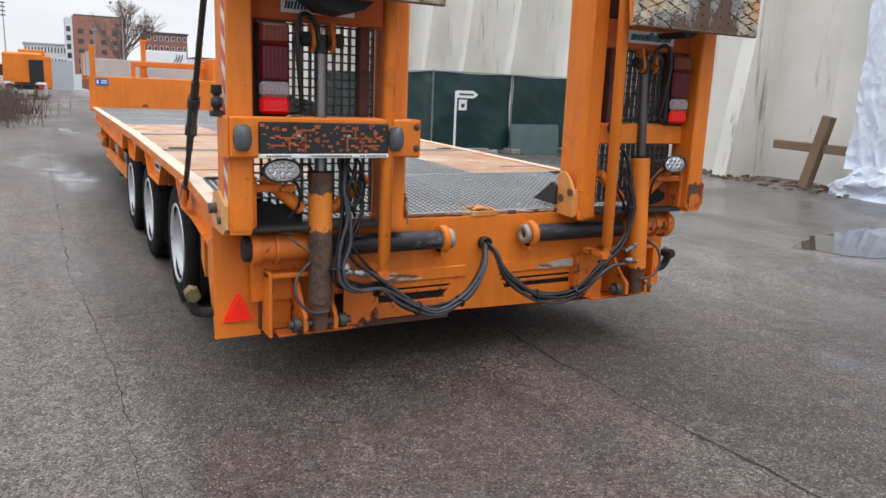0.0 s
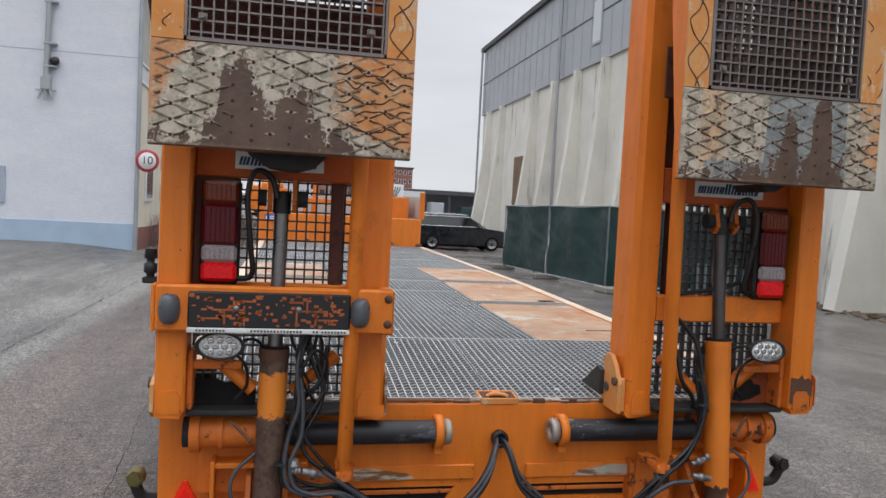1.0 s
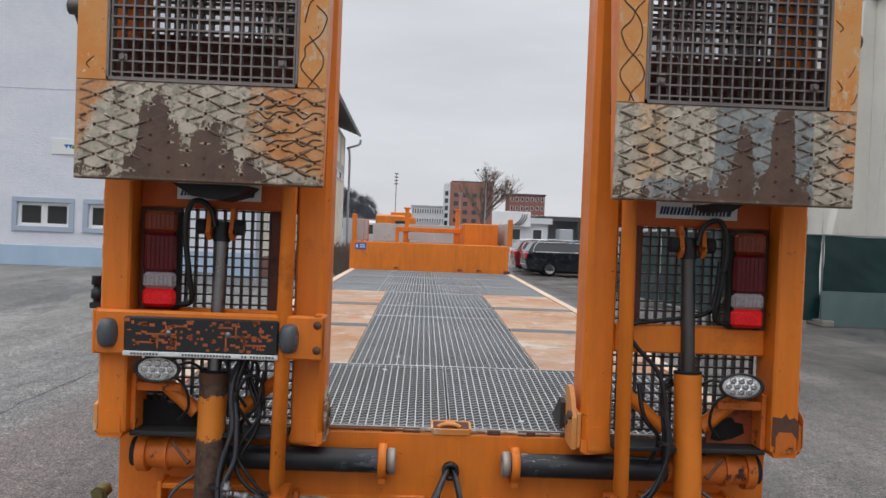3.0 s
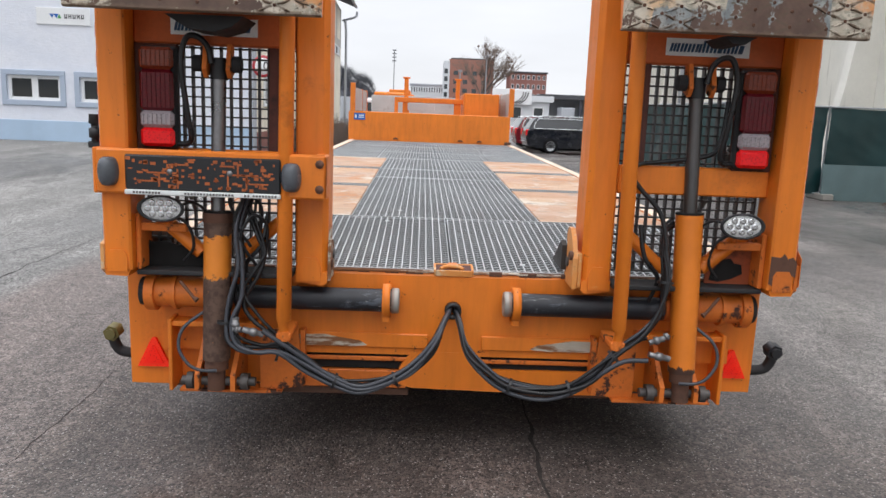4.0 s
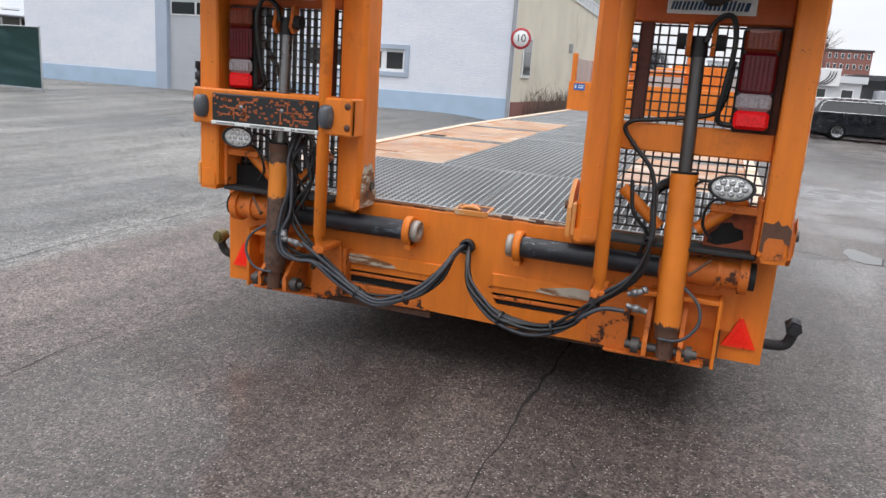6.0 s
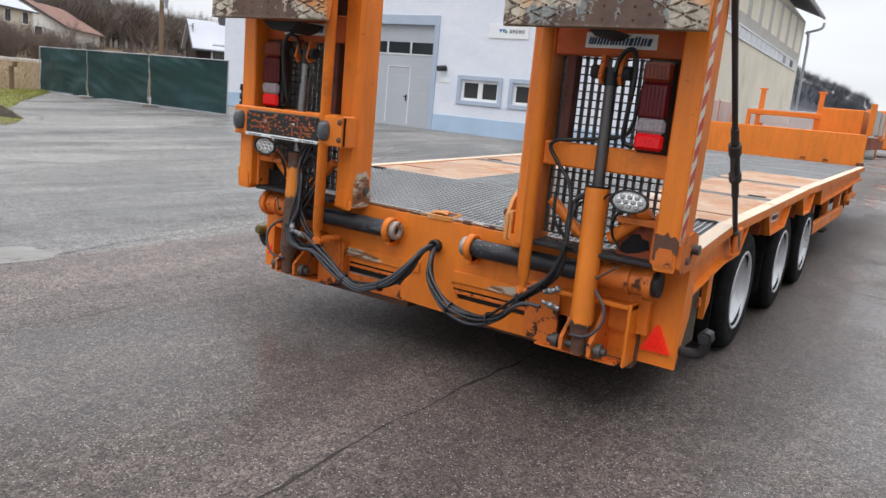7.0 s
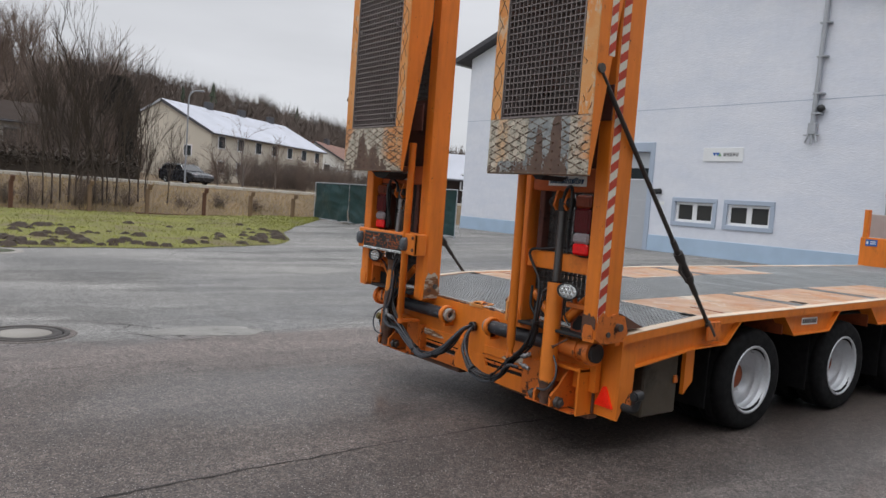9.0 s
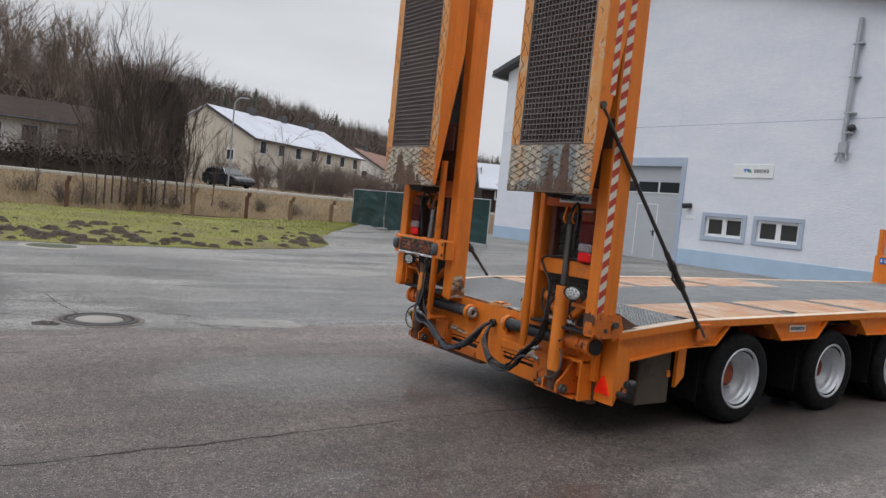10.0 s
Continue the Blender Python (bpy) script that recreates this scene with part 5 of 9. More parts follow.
    if s < 0:
        g = G().prism([(-1.0, 1.675), (-0.74, 1.675), (-0.78, 1.64), (-0.84, 1.622), (-0.93, 1.632)], "y", -0.30, -0.11)
    else:
        g = G().prism([(0.86, 1.675), (0.97, 1.675), (0.93, 1.65), (0.89, 1.65)], "y", -0.34, -0.16)
    part("spring_bracket", g, M["black"], trailer)
    # side tape
    for nm, U, va, vb, z0, z1 in (("tape", 1.2855, -0.16, -0.10, 0.80, TOP - 0.1), ("tape", fb + 0.0005, -0.30, -0.25, 2.32, TOP - 0.1)):
        tp = part("reflective_tape", G().box(s * U, s * (U + 0.0015), va, vb, z0, z1), M["tape_white"], post_out, "red and white striped tape")
        g = G()
        z = z0
        while z < z1 - 0.12:
            g.prism([(va, z), (va, z + 0.05), (vb, z + 0.09), (vb, z + 0.04)], "x", s * (U + 0.0015), s * (U + 0.003))
            z += 0.10
        part("red_stripes", g, M["tape_red"], tp)
        if s < 0:
            break
    # tension rod with turnbuckle
    a, b = Vector((s * 1.318, -0.351, 2.245)), Vector((s * 1.266, 0.96, 0.795))
    rod = part("tension_rod", G().cyl(a, b, 0.0135, 10), M["cast_iron"], trailer, "rusty tension rod with turnbuckle")
    p = a.lerp(b, 0.67)
    q = a.lerp(b, 0.79)
    part("turnbuckle", G().cyl(a.lerp(b, 0.62), p, 0.019, 10).cyl(p, p.lerp(q, 0.25), 0.030, 8).cyl(p.lerp(q, 0.25), p.lerp(q, 0.8), 0.024, 6).cyl(p.lerp(q, 0.8), q, 0.030, 8).cyl(q, a.lerp(b, 0.85), 0.018, 8), M["cast_iron"], rod)
    part("turnbuckle_handle", G().tube([p + Vector((0, 0.03, -0.02)), p.lerp(q, 0.5) + Vector((0, -0.04, -0.03)), q + Vector((0, -0.03, 0))], 0.009, 6), M["bolt"], rod)
    part("rod_end", G().cyl(a + Vector((-0.04 * s, 0, 0)), a + Vector((0.02 * s, 0, 0)), 0.026, 10), M["bolt"], rod)
    part("rod_foot", G().tube([b + Vector((0, -0.03, 0.03)), b, b + Vector((0, 0.05, -0.06))], 0.024, 8), M["bolt"], rod)
    part("rod_bracket", G().box(s * 1.262, s * 1.285, 0.93, 1.07, 0.70, 0.83, 0.006), M["orange_rusty"], trailer)


ramp(-1)
ramp(1)

# ---- number plate bar and its lamps ----
g = G().box(-1.285, -0.475, -0.212, -0.18, 1.062, 1.222, 0.008)
g.box(-0.52, -0.475, -0.21, -0.10, 1.06, 1.222, 0.006)
g.box(-1.30, -1.285, -0.2, -0.1, 1.06, 1.222, 0.004)
pbar = part("plate_bar", g, M["orange"], trailer)
for z in (1.19, 1.10):
    part("plate_bolt", G().lathe([(0.0, -0.008), (0.012, -0.006), (0.016, 0.0)], 8, pose(-0.497, -0.213, z, 0, 0, 90)), M["rust"], pbar)
holder = part("plate_holder", G().box(-1.178, -0.632, -0.226, -0.212, 1.08, 1.203, 0.006), M["black_plastic"], pbar, "black empty number plate holder")
g = G()
rng = random.Random(3)
for sx in (-1, 1):
    c = -0.905
    for dx, w, dz, hh in ((0.085, 0.11, 0.0, 0.006), (0.085, 0.006, -0.02, 0.07), (0.16, 0.07, -0.03, 0.006), (0.15, 0.006, -0.025, 0.05), (0.12, 0.006, 0.012, 0.04), (0.06, 0.05, 0.03, 0.006)):
        x = c + sx * (dx + w / 2)
        g.box(x - w / 2, x + w / 2, -0.2275, -0.226, 1.142 + dz - hh / 2, 1.142 + dz + hh / 2)
for k in range(110):
    x, z = rng.uniform(-1.168, -0.642), rng.uniform(1.088, 1.196)
    w, hh = rng.uniform(0.004, 0.02), rng.uniform(0.004, 0.012)
    g.box(x - w / 2, x + w / 2, -0.2275, -0.226, z - hh / 2, z + hh / 2)
tagged(part("holder_slot", g, M["holder_orange"], pbar, "orange showing through the holder's slots"), "orange showing through the holder's slots", kind="stuff")
for x in (-1.02, -0.81):
    part("holder_screw", G().lathe([(0.0, -0.006), (0.008, -0.005), (0.011, 0.0)], 10, pose(x, -0.227, 1.147, 0, 0, 90)), M["steel"], pbar)
g = G().box(-1.18, -0.632, -0.228, -0.206, 1.062, 1.079, 0.003)
strip = part("white_strip", g, M["badge_white"], pbar, "white strip with unreadable grey print")
g = G()
for x0, x1 in ((-1.15, -1.06), (-0.97, -0.80), (-0.76, -0.74), (-0.73, -0.65)):
    x = x0
    while x < x1:
        g.box(x, x + 0.007, -0.2288, -0.228, 1.067, 1.074)
        x += 0.011
tagged(part("grey_print", g, M["grate_dark"], strip), kind="stuff")
for x in (-1.238, -0.597):
    g = G().sheet(lambda a, b, x=x: (x + 0.036 * math.cos(a * 2 * math.pi) * math.sin(b * math.pi) ** 0.5, -0.212 - 0.045 * max(0, math.sin(a * 2 * math.pi)) * math.sin(b * math.pi) ** 0.5, 1.14 + 0.052 * math.cos(b * math.pi)), 24, 12)
    part("end_outline_lamp", g, M["grey_glass"], pbar, "grey domed plate lamp")
stub = part("marker_stub", G().box(-1.34, -1.27, -0.14, -0.11, 1.215, 1.238, 0.004), M["black_plastic"], trailer, "broken black marker lamp stub")
part("stub_stem", G().tube([(-1.315, -0.13, 1.236), (-1.315, -0.13, 1.25), (-1.315, -0.13, 1.252), (-1.315, -0.13, 1.285), (-1.315, -0.13, 1.287), (-1.315, -0.13, 1.30), (-1.315, -0.13, 1.302), (-1.315, -0.13, 1.335)], [0.014, 0.014, 0.022, 0.022, 0.014, 0.014, 0.022, 0.020], 8), M["black_plastic"], stub)

# ---- hoses ----
rng = random.Random(11)
CAT_L = [(0.0, 0.03, 0.615), (-0.022, -0.05, 0.59), (-0.065, -0.10, 0.50), (-0.13, -0.13, 0.425), (-0.21, -0.15, 0.376), (-0.335, -0.16, 0.342), (-0.44, -0.165, 0.368), (-0.54, -0.17, 0.425)]
CAT_R = [(0.015, 0.03, 0.615), (0.035, -0.05, 0.575), (0.07, -0.10, 0.48), (0.14, -0.13, 0.405), (0.23, -0.15, 0.362), (0.36, -0.16, 0.338), (0.46, -0.165, 0.365), (0.55, -0.17, 0.415)]
# ways on from the two hanging bundles, up to the cylinders and lamps
L_UP = [(-0.65, -0.18, 0.475), (-0.75, -0.19, 0.485), (-0.83, -0.19, 0.515), (-0.845, -0.18, 0.59), (-0.82, -0.17, 0.68), (-0.80, -0.165, 0.80), (-0.80, -0.15, 0.93), (-0.79, -0.11, 1.06)]
L_UP2 = [(-0.645, -0.18, 0.53), (-0.735, -0.18, 0.60), (-0.775, -0.17, 0.685), (-0.73, -0.15, 0.79), (-0.705, -0.14, 0.85), (-0.735, -0.13, 0.94), (-0.78, -0.11, 1.02)]
L_UP3 = [(-0.645, -0.19, 0.505), (-0.72, -0.195, 0.50), (-0.80, -0.195, 0.535), (-0.815, -0.185, 0.60), (-0.79, -0.17, 0.70), (-0.785, -0.16, 0.82), (-0.79, -0.13, 0.96), (-0.76, -0.09, 1.07)]
L_CPL = [(-0.626, -0.19, 0.515), (-0.70, -0.20, 0.553)]
R_UP = [(0.61, -0.18, 0.49), (0.71, -0.185, 0.575), (0.785, -0.18, 0.65), (0.795, -0.17, 0.755), (0.79, -0.16, 0.90), (0.765, -0.14, 1.04), (0.69, -0.125, 1.13), (0.655, -0.12, 1.185), (0.675, -0.12, 1.222), (0.76, -0.105, 1.228), (0.945, -0.09, 1.255), (0.99, -0.08, 1.31), (1.01, -0.075, 1.45)]
R_UP2 = [(0.62, -0.18, 0.50), (0.715, -0.18, 0.585), (0.78, -0.165, 0.675), (0.80, -0.155, 0.79), (0.795, -0.13, 0.90), (0.80, -0.09, 0.97), (0.84, -0.05, 1.0)]
R_CPL = [(0.585, -0.19, 0.452), (0.66, -0.20, 0.508), (0.745, -0.205, 0.522)]
R_CPL2 = [(0.585, -0.185, 0.480), (0.68, -0.195, 0.540), (0.745, -0.20, 0.566)]
RUNS = [(CAT_L + L_UP, 0.0105, "hose"), (CAT_L + L_UP, 0.0088, "hose_grey"), (CAT_L + L_UP2, 0.0095, "hose"), (CAT_L + L_UP2, 0.0075, "hose"), (CAT_L + L_UP3, 0.0095, "hose_grey"), (CAT_L + L_UP3, 0.0085, "hose"), (CAT_L + L_CPL, 0.0100, "hose_grey"), (CAT_L[:4] + [(-0.25, -0.14, 0.375), (-0.36, -0.15, 0.345), (-0.50, -0.16, 0.405)] + L_UP3, 0.008, "hose"),
        (CAT_R + R_UP, 0.0105, "hose"), (CAT_R + R_UP2, 0.0095, "hose"), (CAT_R + R_UP2, 0.0085, "hose"), (CAT_R + R_UP2, 0.0075, "hose_grey"), (CAT_R + R_CPL, 0.0105, "hose_grey"), (CAT_R + R_CPL2, 0.0095, "hose"), (CAT_R[:5] + [(0.36, -0.15, 0.345), (0.47, -0.16, 0.38)] + R_UP2, 0.0085, "hose")]
for k, (pts, r, mt) in enumerate(RUNS):
    ang = k * 2.4 + 0.4
    ox, oz = 0.019 * math.cos(ang), 0.019 * math.sin(ang)
    p = []
    for i, (x, y, z) in enumerate(pts):
        w = 0.45 if i < 2 else 1.0
        p.append((x + rng.uniform(-0.008, 0.008) * w, y + ox * w, z + oz * w + rng.uniform(-0.011, 0.011) * w))
    part("hydraulic_hose", G().tube(smooth_path(p, 5), r * 0.86, 8), M[mt], trailer)
for s in (-1, 1):
    for a, b in ((((-0.70, -0.20, 0.553), (-0.775, -0.205, 0.572)), ((-0.805, -0.20, 0.565), (-0.802, -0.20, 0.615)), ((-0.78, -0.205, 0.572), (-0.81, -0.20, 0.572))) if s < 0 else (((0.745, -0.205, 0.522), (0.825, -0.205, 0.506)), ((0.745, -0.20, 0.566), (0.80, -0.20, 0.585)), ((0.80, -0.20, 0.585), (0.815, -0.20, 0.60)))):
        a, b = Vector(a), Vector(b)
        part("hose_coupling", G().tube([a, a.lerp(b, 0.35), a.lerp(b, 0.36), a.lerp(b, 0.62), a.lerp(b, 0.63), b], [0.0115, 0.0115, 0.0165, 0.0165, 0.0125, 0.0125], 8), M["steel"], trailer, "bright steel hose coupling")
    g = G().tube(smooth_path([(s * 0.88, -0.18, 0.40), (s * 0.94, -0.19, 0.405), (s * 0.985, -0.19, 0.43), (s * 1.02, -0.18, 0.49), (s * 1.005, -0.16, 0.56), (s * 0.93, -0.12, 0.62)], 6), 0.0065, 8)
    part("thin_hose", g, M["hose_grey"], trailer)
    g = G().tube(smooth_path([(s * 1.06, -0.10, 1.24), (s * 0.98, -0.11, 1.25), (s * 0.985, -0.13, 1.36), (s * 1.0, -0.14, 1.52), (s * 0.985, -0.13, 1.61), (s * 0.95, -0.12, 1.622), (s * 0.915, -0.11, 1.59), (s * 0.90, -0.11, 1.53)], 6), 0.0105, 8)
    part("rod_hose", g, M["hose"], trailer)
    g = G().tube(smooth_path([(s * 1.10, -0.13, 1.0), (s * 1.0, -0.12, 0.95), (s * 0.98, -0.10, 0.86), (s * 1.02, -0.09, 0.80)], 6), 0.006, 6)
    part("lamp_cable", g, M["hose"], trailer)
    g = G().tube(smooth_path([(s * 1.01, -0.17, 1.02), (s * 0.965, -0.15, 1.03), (s * 0.93, -0.12, 1.0), (s * 0.92, -0.10, 0.94)], 6), 0.0055, 6)
    part("lamp_cable", g, M["hose"], trailer)
    g = G().tube([(s * 1.03, -0.11, 0.725), (s * 0.97, -0.15, 0.675), (s * 0.955, -0.155, 0.665)], [0.006, 0.006, 0.011], 6)
    part("lock_pin", g, M["rust"], trailer)
    g = G().tube(smooth_path([(s * 0.70, -0.11, 1.0), (s * 0.72, -0.13, 0.88), (s * 0.78, -0.12, 0.80), (s * 0.76, -0.10, 0.70)], 5), 0.0085, 6)
    part("hydraulic_hose", g, M["hose"], trailer)
    line = (CAT_L + L_UP) if s < 0 else (CAT_R + R_UP2)
    for i in (4, 6, 8, 11):
        q = Vector(line[i])
        d = (Vector(line[i + 1]) - Vector(line[i - 1])).normalized()
        part("cable_tie", G().cyl(q - d * 0.005, q + d * 0.005, 0.031, 12), M["black_plastic"], trailer)
for s in (-1, 1):
    for k in range(3 if s < 0 else 0):
        x0 = s * (0.74 + 0.02 * k)
        z0 = 0.80 + 0.07 * k
        pts = [(x0, -0.13, z0), (x0 + s * 0.05, -0.16, z0 + 0.10), (x0 + s * 0.01, -0.15, z0 + 0.19), (x0 - s * 0.04, -0.13, z0 + 0.15), (x0 - s * 0.03, -0.12, z0 + 0.03)]
        part("coiled_cable", G().tube(smooth_path(pts, 5), 0.0065, 6), M["hose"], trailer, "black coiled cable")
    part("rusty_seam", G().box(s * 1.094, s * 1.112, 0.066, 0.084, 0.275, 0.715, 0.004), M["rust"], trailer, "rusty weld seam on the tail plate")
    part("rusty_seam", G().box(s * 0.62, s * 1.10, 0.02, 0.032, 0.262, 0.284, 0.003), M["rust"], trailer, "rusty lower edge of the tail")
    part("tail_step", G().box(s * 0.66, s * 1.06, -0.06, 0.03, 0.268, 0.280, 0.003), M["orange_rusty"], trailer, "rust-eaten bottom plate")
part("hose_gland", G().lathe([(0.02, 0.0), (0.034, 0.0), (0.034, 0.03), (0.02, 0.03), (0.02, 0.0)], 16, pose(0.010, 0.022, 0.612, 0, 0, -90)), M["black_plastic"], trailer)

# ---- sides, wheels ----
for s in (-1, 1):
    g = G()
    edge = [(0.10, 0.71)] + [(v, deck_z(v) - 0.05) for v in (0.9, 3.6, 8.72)]
    low = [(8.72, 0.80), (4.62, 0.72), (4.48, 0.72), (4.42, 0.86), (3.98, 0.86), (3.86, 0.70), (3.48, 0.70), (3.32, 0.85), (2.78, 0.84), (2.62, 0.685), (2.08, 0.675), (1.92, 0.825), (1.36, 0.81), (1.20, 0.66), (0.86, 0.65), (0.10, 0.55)]
    g.prism(edge + low, "x", s * 1.205, s * 1.222)
    side = part("side_beam", g, M["orange"], trailer)
    g = G()
    path = low[::-1]
    for (a, za), (b, zb) in zip(path, path[1:]):
        d = Vector((0, b - a, zb - za)).normalized()
        nrm = Vector((0, -d.z, d.y)) * 0.010
        q = [(a, za), (b, zb), (b + nrm.y, zb + nrm.z), (a + nrm.y, za + nrm.z)]
        g.prism(q, "x", s * 1.15, s * 1.258)
    part("lower_flange", g, M["orange"], side)
    part("maker_sticker", G().box(s * 1.222, s * 1.2245, 2.24, 2.48, 0.745, 0.80), M["badge_white"], side, "pale worn sticker with grey bars")
    g = G()
    for k in range(8):
        g.box(s * 1.2245, s * 1.2255, 2.255 + k * 0.027, 2.275 + k * 0.027, 0.757, 0.788)
    tagged(part("sticker_bar", g, M["grate_dark"], side), kind="stuff")
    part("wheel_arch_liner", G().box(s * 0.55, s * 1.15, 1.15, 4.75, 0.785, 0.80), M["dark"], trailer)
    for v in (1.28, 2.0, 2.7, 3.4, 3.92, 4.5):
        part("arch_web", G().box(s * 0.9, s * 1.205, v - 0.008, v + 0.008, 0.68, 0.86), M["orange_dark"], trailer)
    for v in (1.63, 2.995, 4.245):
        tyre_p = [(0.222, -0.10), (0.25, -0.115), (0.33, -0.122), (0.365, -0.112), (0.384, -0.088), (0.388, -0.045), (0.380, -0.043), (0.380, -0.035), (0.388, -0.033), (0.389, 0.033), (0.380, 0.035), (0.380, 0.043), (0.388, 0.045), (0.384, 0.088), (0.365, 0.112), (0.33, 0.122), (0.25, 0.115), (0.232, 0.112), (0.222, 0.10)]
        for k, U in enumerate((1.10, 0.80)):
            mt = pose(s * U, v, 0.371) @ Matrix.Diagonal((s, 1.02, 1.02, 1))
            mty = pose(s * U, v, 0.371) @ Matrix.Diagonal((s, 1.02, 0.955, 1))
            ty = part("tyre", G().lathe(tyre_p, 48, mty), M["tyre"], trailer, "black truck tyre")
            if k == 0:
                rim_p = [(0.228, 0.098), (0.238, 0.108), (0.243, 0.116), (0.236, 0.122), (0.224, 0.118), (0.219, 0.104), (0.217, 0.085), (0.209, 0.078), (0.206, 0.066), (0.206, 0.035), (0.199, 0.030), (0.196, 0.02), (0.195, -0.02), (0.187, -0.026), (0.184, -0.05), (0.172, -0.06), (0.165, -0.09), (0.155, -0.10), (0.13, -0.105), (0.10, -0.105)]
                part("rim", G().lathe(rim_p, 40, mt), M["rim"], ty, "silver dished rim")
                part("hub", G().lathe([(0.118, -0.103), (0.110, -0.09), (0.095, -0.03), (0.085, -0.01), (0.05, 0.0), (0.0, 0.002)], 24, mt), M["orange_dark"], ty)
                g = G()
                for j in range(10):
                    a = 2 * math.pi * j / 10
                    c = Vector((s * (U - 0.102), v + 0.140 * math.cos(a), 0.371 + 0.140 * math.sin(a)))
                    g.cyl(c, c + Vector((s * 0.035, 0, 0)), 0.014, 6)
                part("wheel_nuts", g, M["steel"], ty)
    # Black sheets added behind the wheels so that the gaps there stay dark.
    for v, out in ((1.14, 1.17), (2.16, 0.955), (2.50, 1.17), (3.44, 0.955), (3.78, 1.17), (4.66, 0.955)):
        part("mud_flap", G().box(s * 0.45, s * out, v, v + 0.012, 0.20, 0.80, 0.004), M["tyre"], trailer, "black sheet added to keep the gaps round the wheels dark")
    # skirt plates behind the tail
    g = G().prism([(0.84, 0.34), (0.93, 0.42), (0.93, 0.65), (0.84, 0.64)], "x", s * 1.17, s * 1.20)
    part("skirt_bracket", g, M["orange"], trailer)
    g = G().box(s * 0.95, s * 1.19, 0.12, 0.16, 0.30, 0.62, 0.004).box(s * 1.05, s * 1.17, 0.30, 0.36, 0.28, 0.62, 0.004)
    part("skirt_upright", g, M["orange_rusty"], trailer)
    g = G().cyl((s * 1.0, 0.22, 0.33), (s * 1.18, 0.20, 0.335), 0.035, 12).cyl((s * 1.1, 0.28, 0.30), (s * 1.15, 0.24, 0.36), 0.03, 10)
    part("coupling", g, M["black"], trailer)
    # side guard rail
    g = G().box(s * 1.18, s * 1.225, 4.58, 7.1, 0.42, 0.53, 0.006)
    rail = part("side_guard", g, M["orange"], trailer)
    for v in (4.66, 5.8, 6.9, 7.7, 8.3):
        part("guard_post", G().box(s * 1.13, s * 1.19, v, v + 0.06, 0.45, 0.80, 0.004), M["orange_rusty"], rail)
    part("front_guard", G().box(s * 1.18, s * 1.225, 7.5, 8.6, 0.55, 0.63, 0.006), M["orange"], trailer)
    part("guard_tank", G().cyl((s * 0.7, 5.0, 0.56), (s * 0.7, 6.4, 0.56), 0.15, 18), M["dark"], trailer)
g = G().box(0.96, 1.175, 0.45, 0.80, 0.22, 0.62, 0.01)
flapbox = part("tool_box", g, M["box_grime"], trailer, "grimy grey-brown box plate")
part("latch", G().box(1.175, 1.19, 0.75, 0.79, 0.42, 0.47, 0.003), M["orange_rusty"], flapbox)
g = G().box(-1.0, 1.0, 7.2, 8.5, 0.45, 0.80, 0.02).box(-0.9, -0.7, 7.9, 8.1, 0.1, 0.5, 0.01).box(0.7, 0.9, 7.9, 8.1, 0.1, 0.5, 0.01).box(-1.0, -0.6, 7.8, 8.2, 0.08, 0.11, 0.01).box(0.6, 1.0, 7.8, 8.2, 0.08, 0.11, 0.01)
part("landing_gear", g, M["dark"], trailer)

# ---- headboard and goose neck ----
NECK = pose(0, 0.08, 0.03)
g = G().box(-1.285, 1.215, 8.70, 8.76, 0.88, 1.375, 0.008)
hb = part("headboard", g, M["orange"], trailer, "", NECK)
part("blue_sticker", G().box(-1.20, -1.03, 8.694, 8.699, 1.245, 1.345), M["sticker_blue"], hb, "blue sticker with white marks")
part("sticker_marks", G().box(-1.185, -1.16, 8.692, 8.694, 1.27, 1.32).box(-1.13, -1.05, 8.692, 8.694, 1.305, 1.32).box(-1.13, -1.05, 8.692, 8.694, 1.275, 1.29), M["badge_white"], hb)
part("lashing_loop", G().tube([(-0.58, 8.69, 0.97), (-0.55, 8.66, 0.985), (-0.52, 8.69, 0.97)], 0.012, 6).tube([(0.42, 8.69, 0.97), (0.45, 8.66, 0.985), (0.48, 8.69, 0.97)], 0.012, 6).tube([(0.72, 8.69, 0.97), (0.75, 8.66, 0.985), (0.78, 8.69, 0.97)], 0.012, 6), M["rust"], hb)
part("side_lamp", G().box(1.14, 1.24, 8.66, 8.70, 0.93, 0.985, 0.008), M["rust"], hb)
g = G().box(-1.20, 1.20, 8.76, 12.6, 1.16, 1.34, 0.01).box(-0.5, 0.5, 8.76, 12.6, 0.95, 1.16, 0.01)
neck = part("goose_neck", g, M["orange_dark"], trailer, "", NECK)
for s in (-1, 1):
    g = G().box(s * 1.20, s * 1.235, 8.80, 11.2, 1.38, 1.74, 0.006)
    part("side_board", g, M["side_board"], neck, "grey weathered side board")
    part("board_post", G().box(s * 1.19, s * 1.262, 8.70, 8.79, 1.37, 1.80, 0.006), M["orange"], neck)
    part("board_post", G().box(s * 1.19, s * 1.25, 11.2, 11.28, 1.3, 1.76, 0.006), M["orange"], neck)
    part("board_strap", G().box(s * 1.195, s * 1.242, 10.2, 10.24, 1.36, 1.75, 0.003), M["orange_rusty"], neck)
    x = s * 0.43
    g = G().box(x - 0.035, x + 0.035, 9.7, 9.77, 1.34, 1.95, 0.006).box(x - 0.06, x + 0.06, 9.69, 9.78, 1.94, 1.965, 0.004).box(x - 0.055, x + 0.055, 9.68, 9.79, 1.34, 1.56, 0.004)
    part("stake", g, M["orange"], neck)
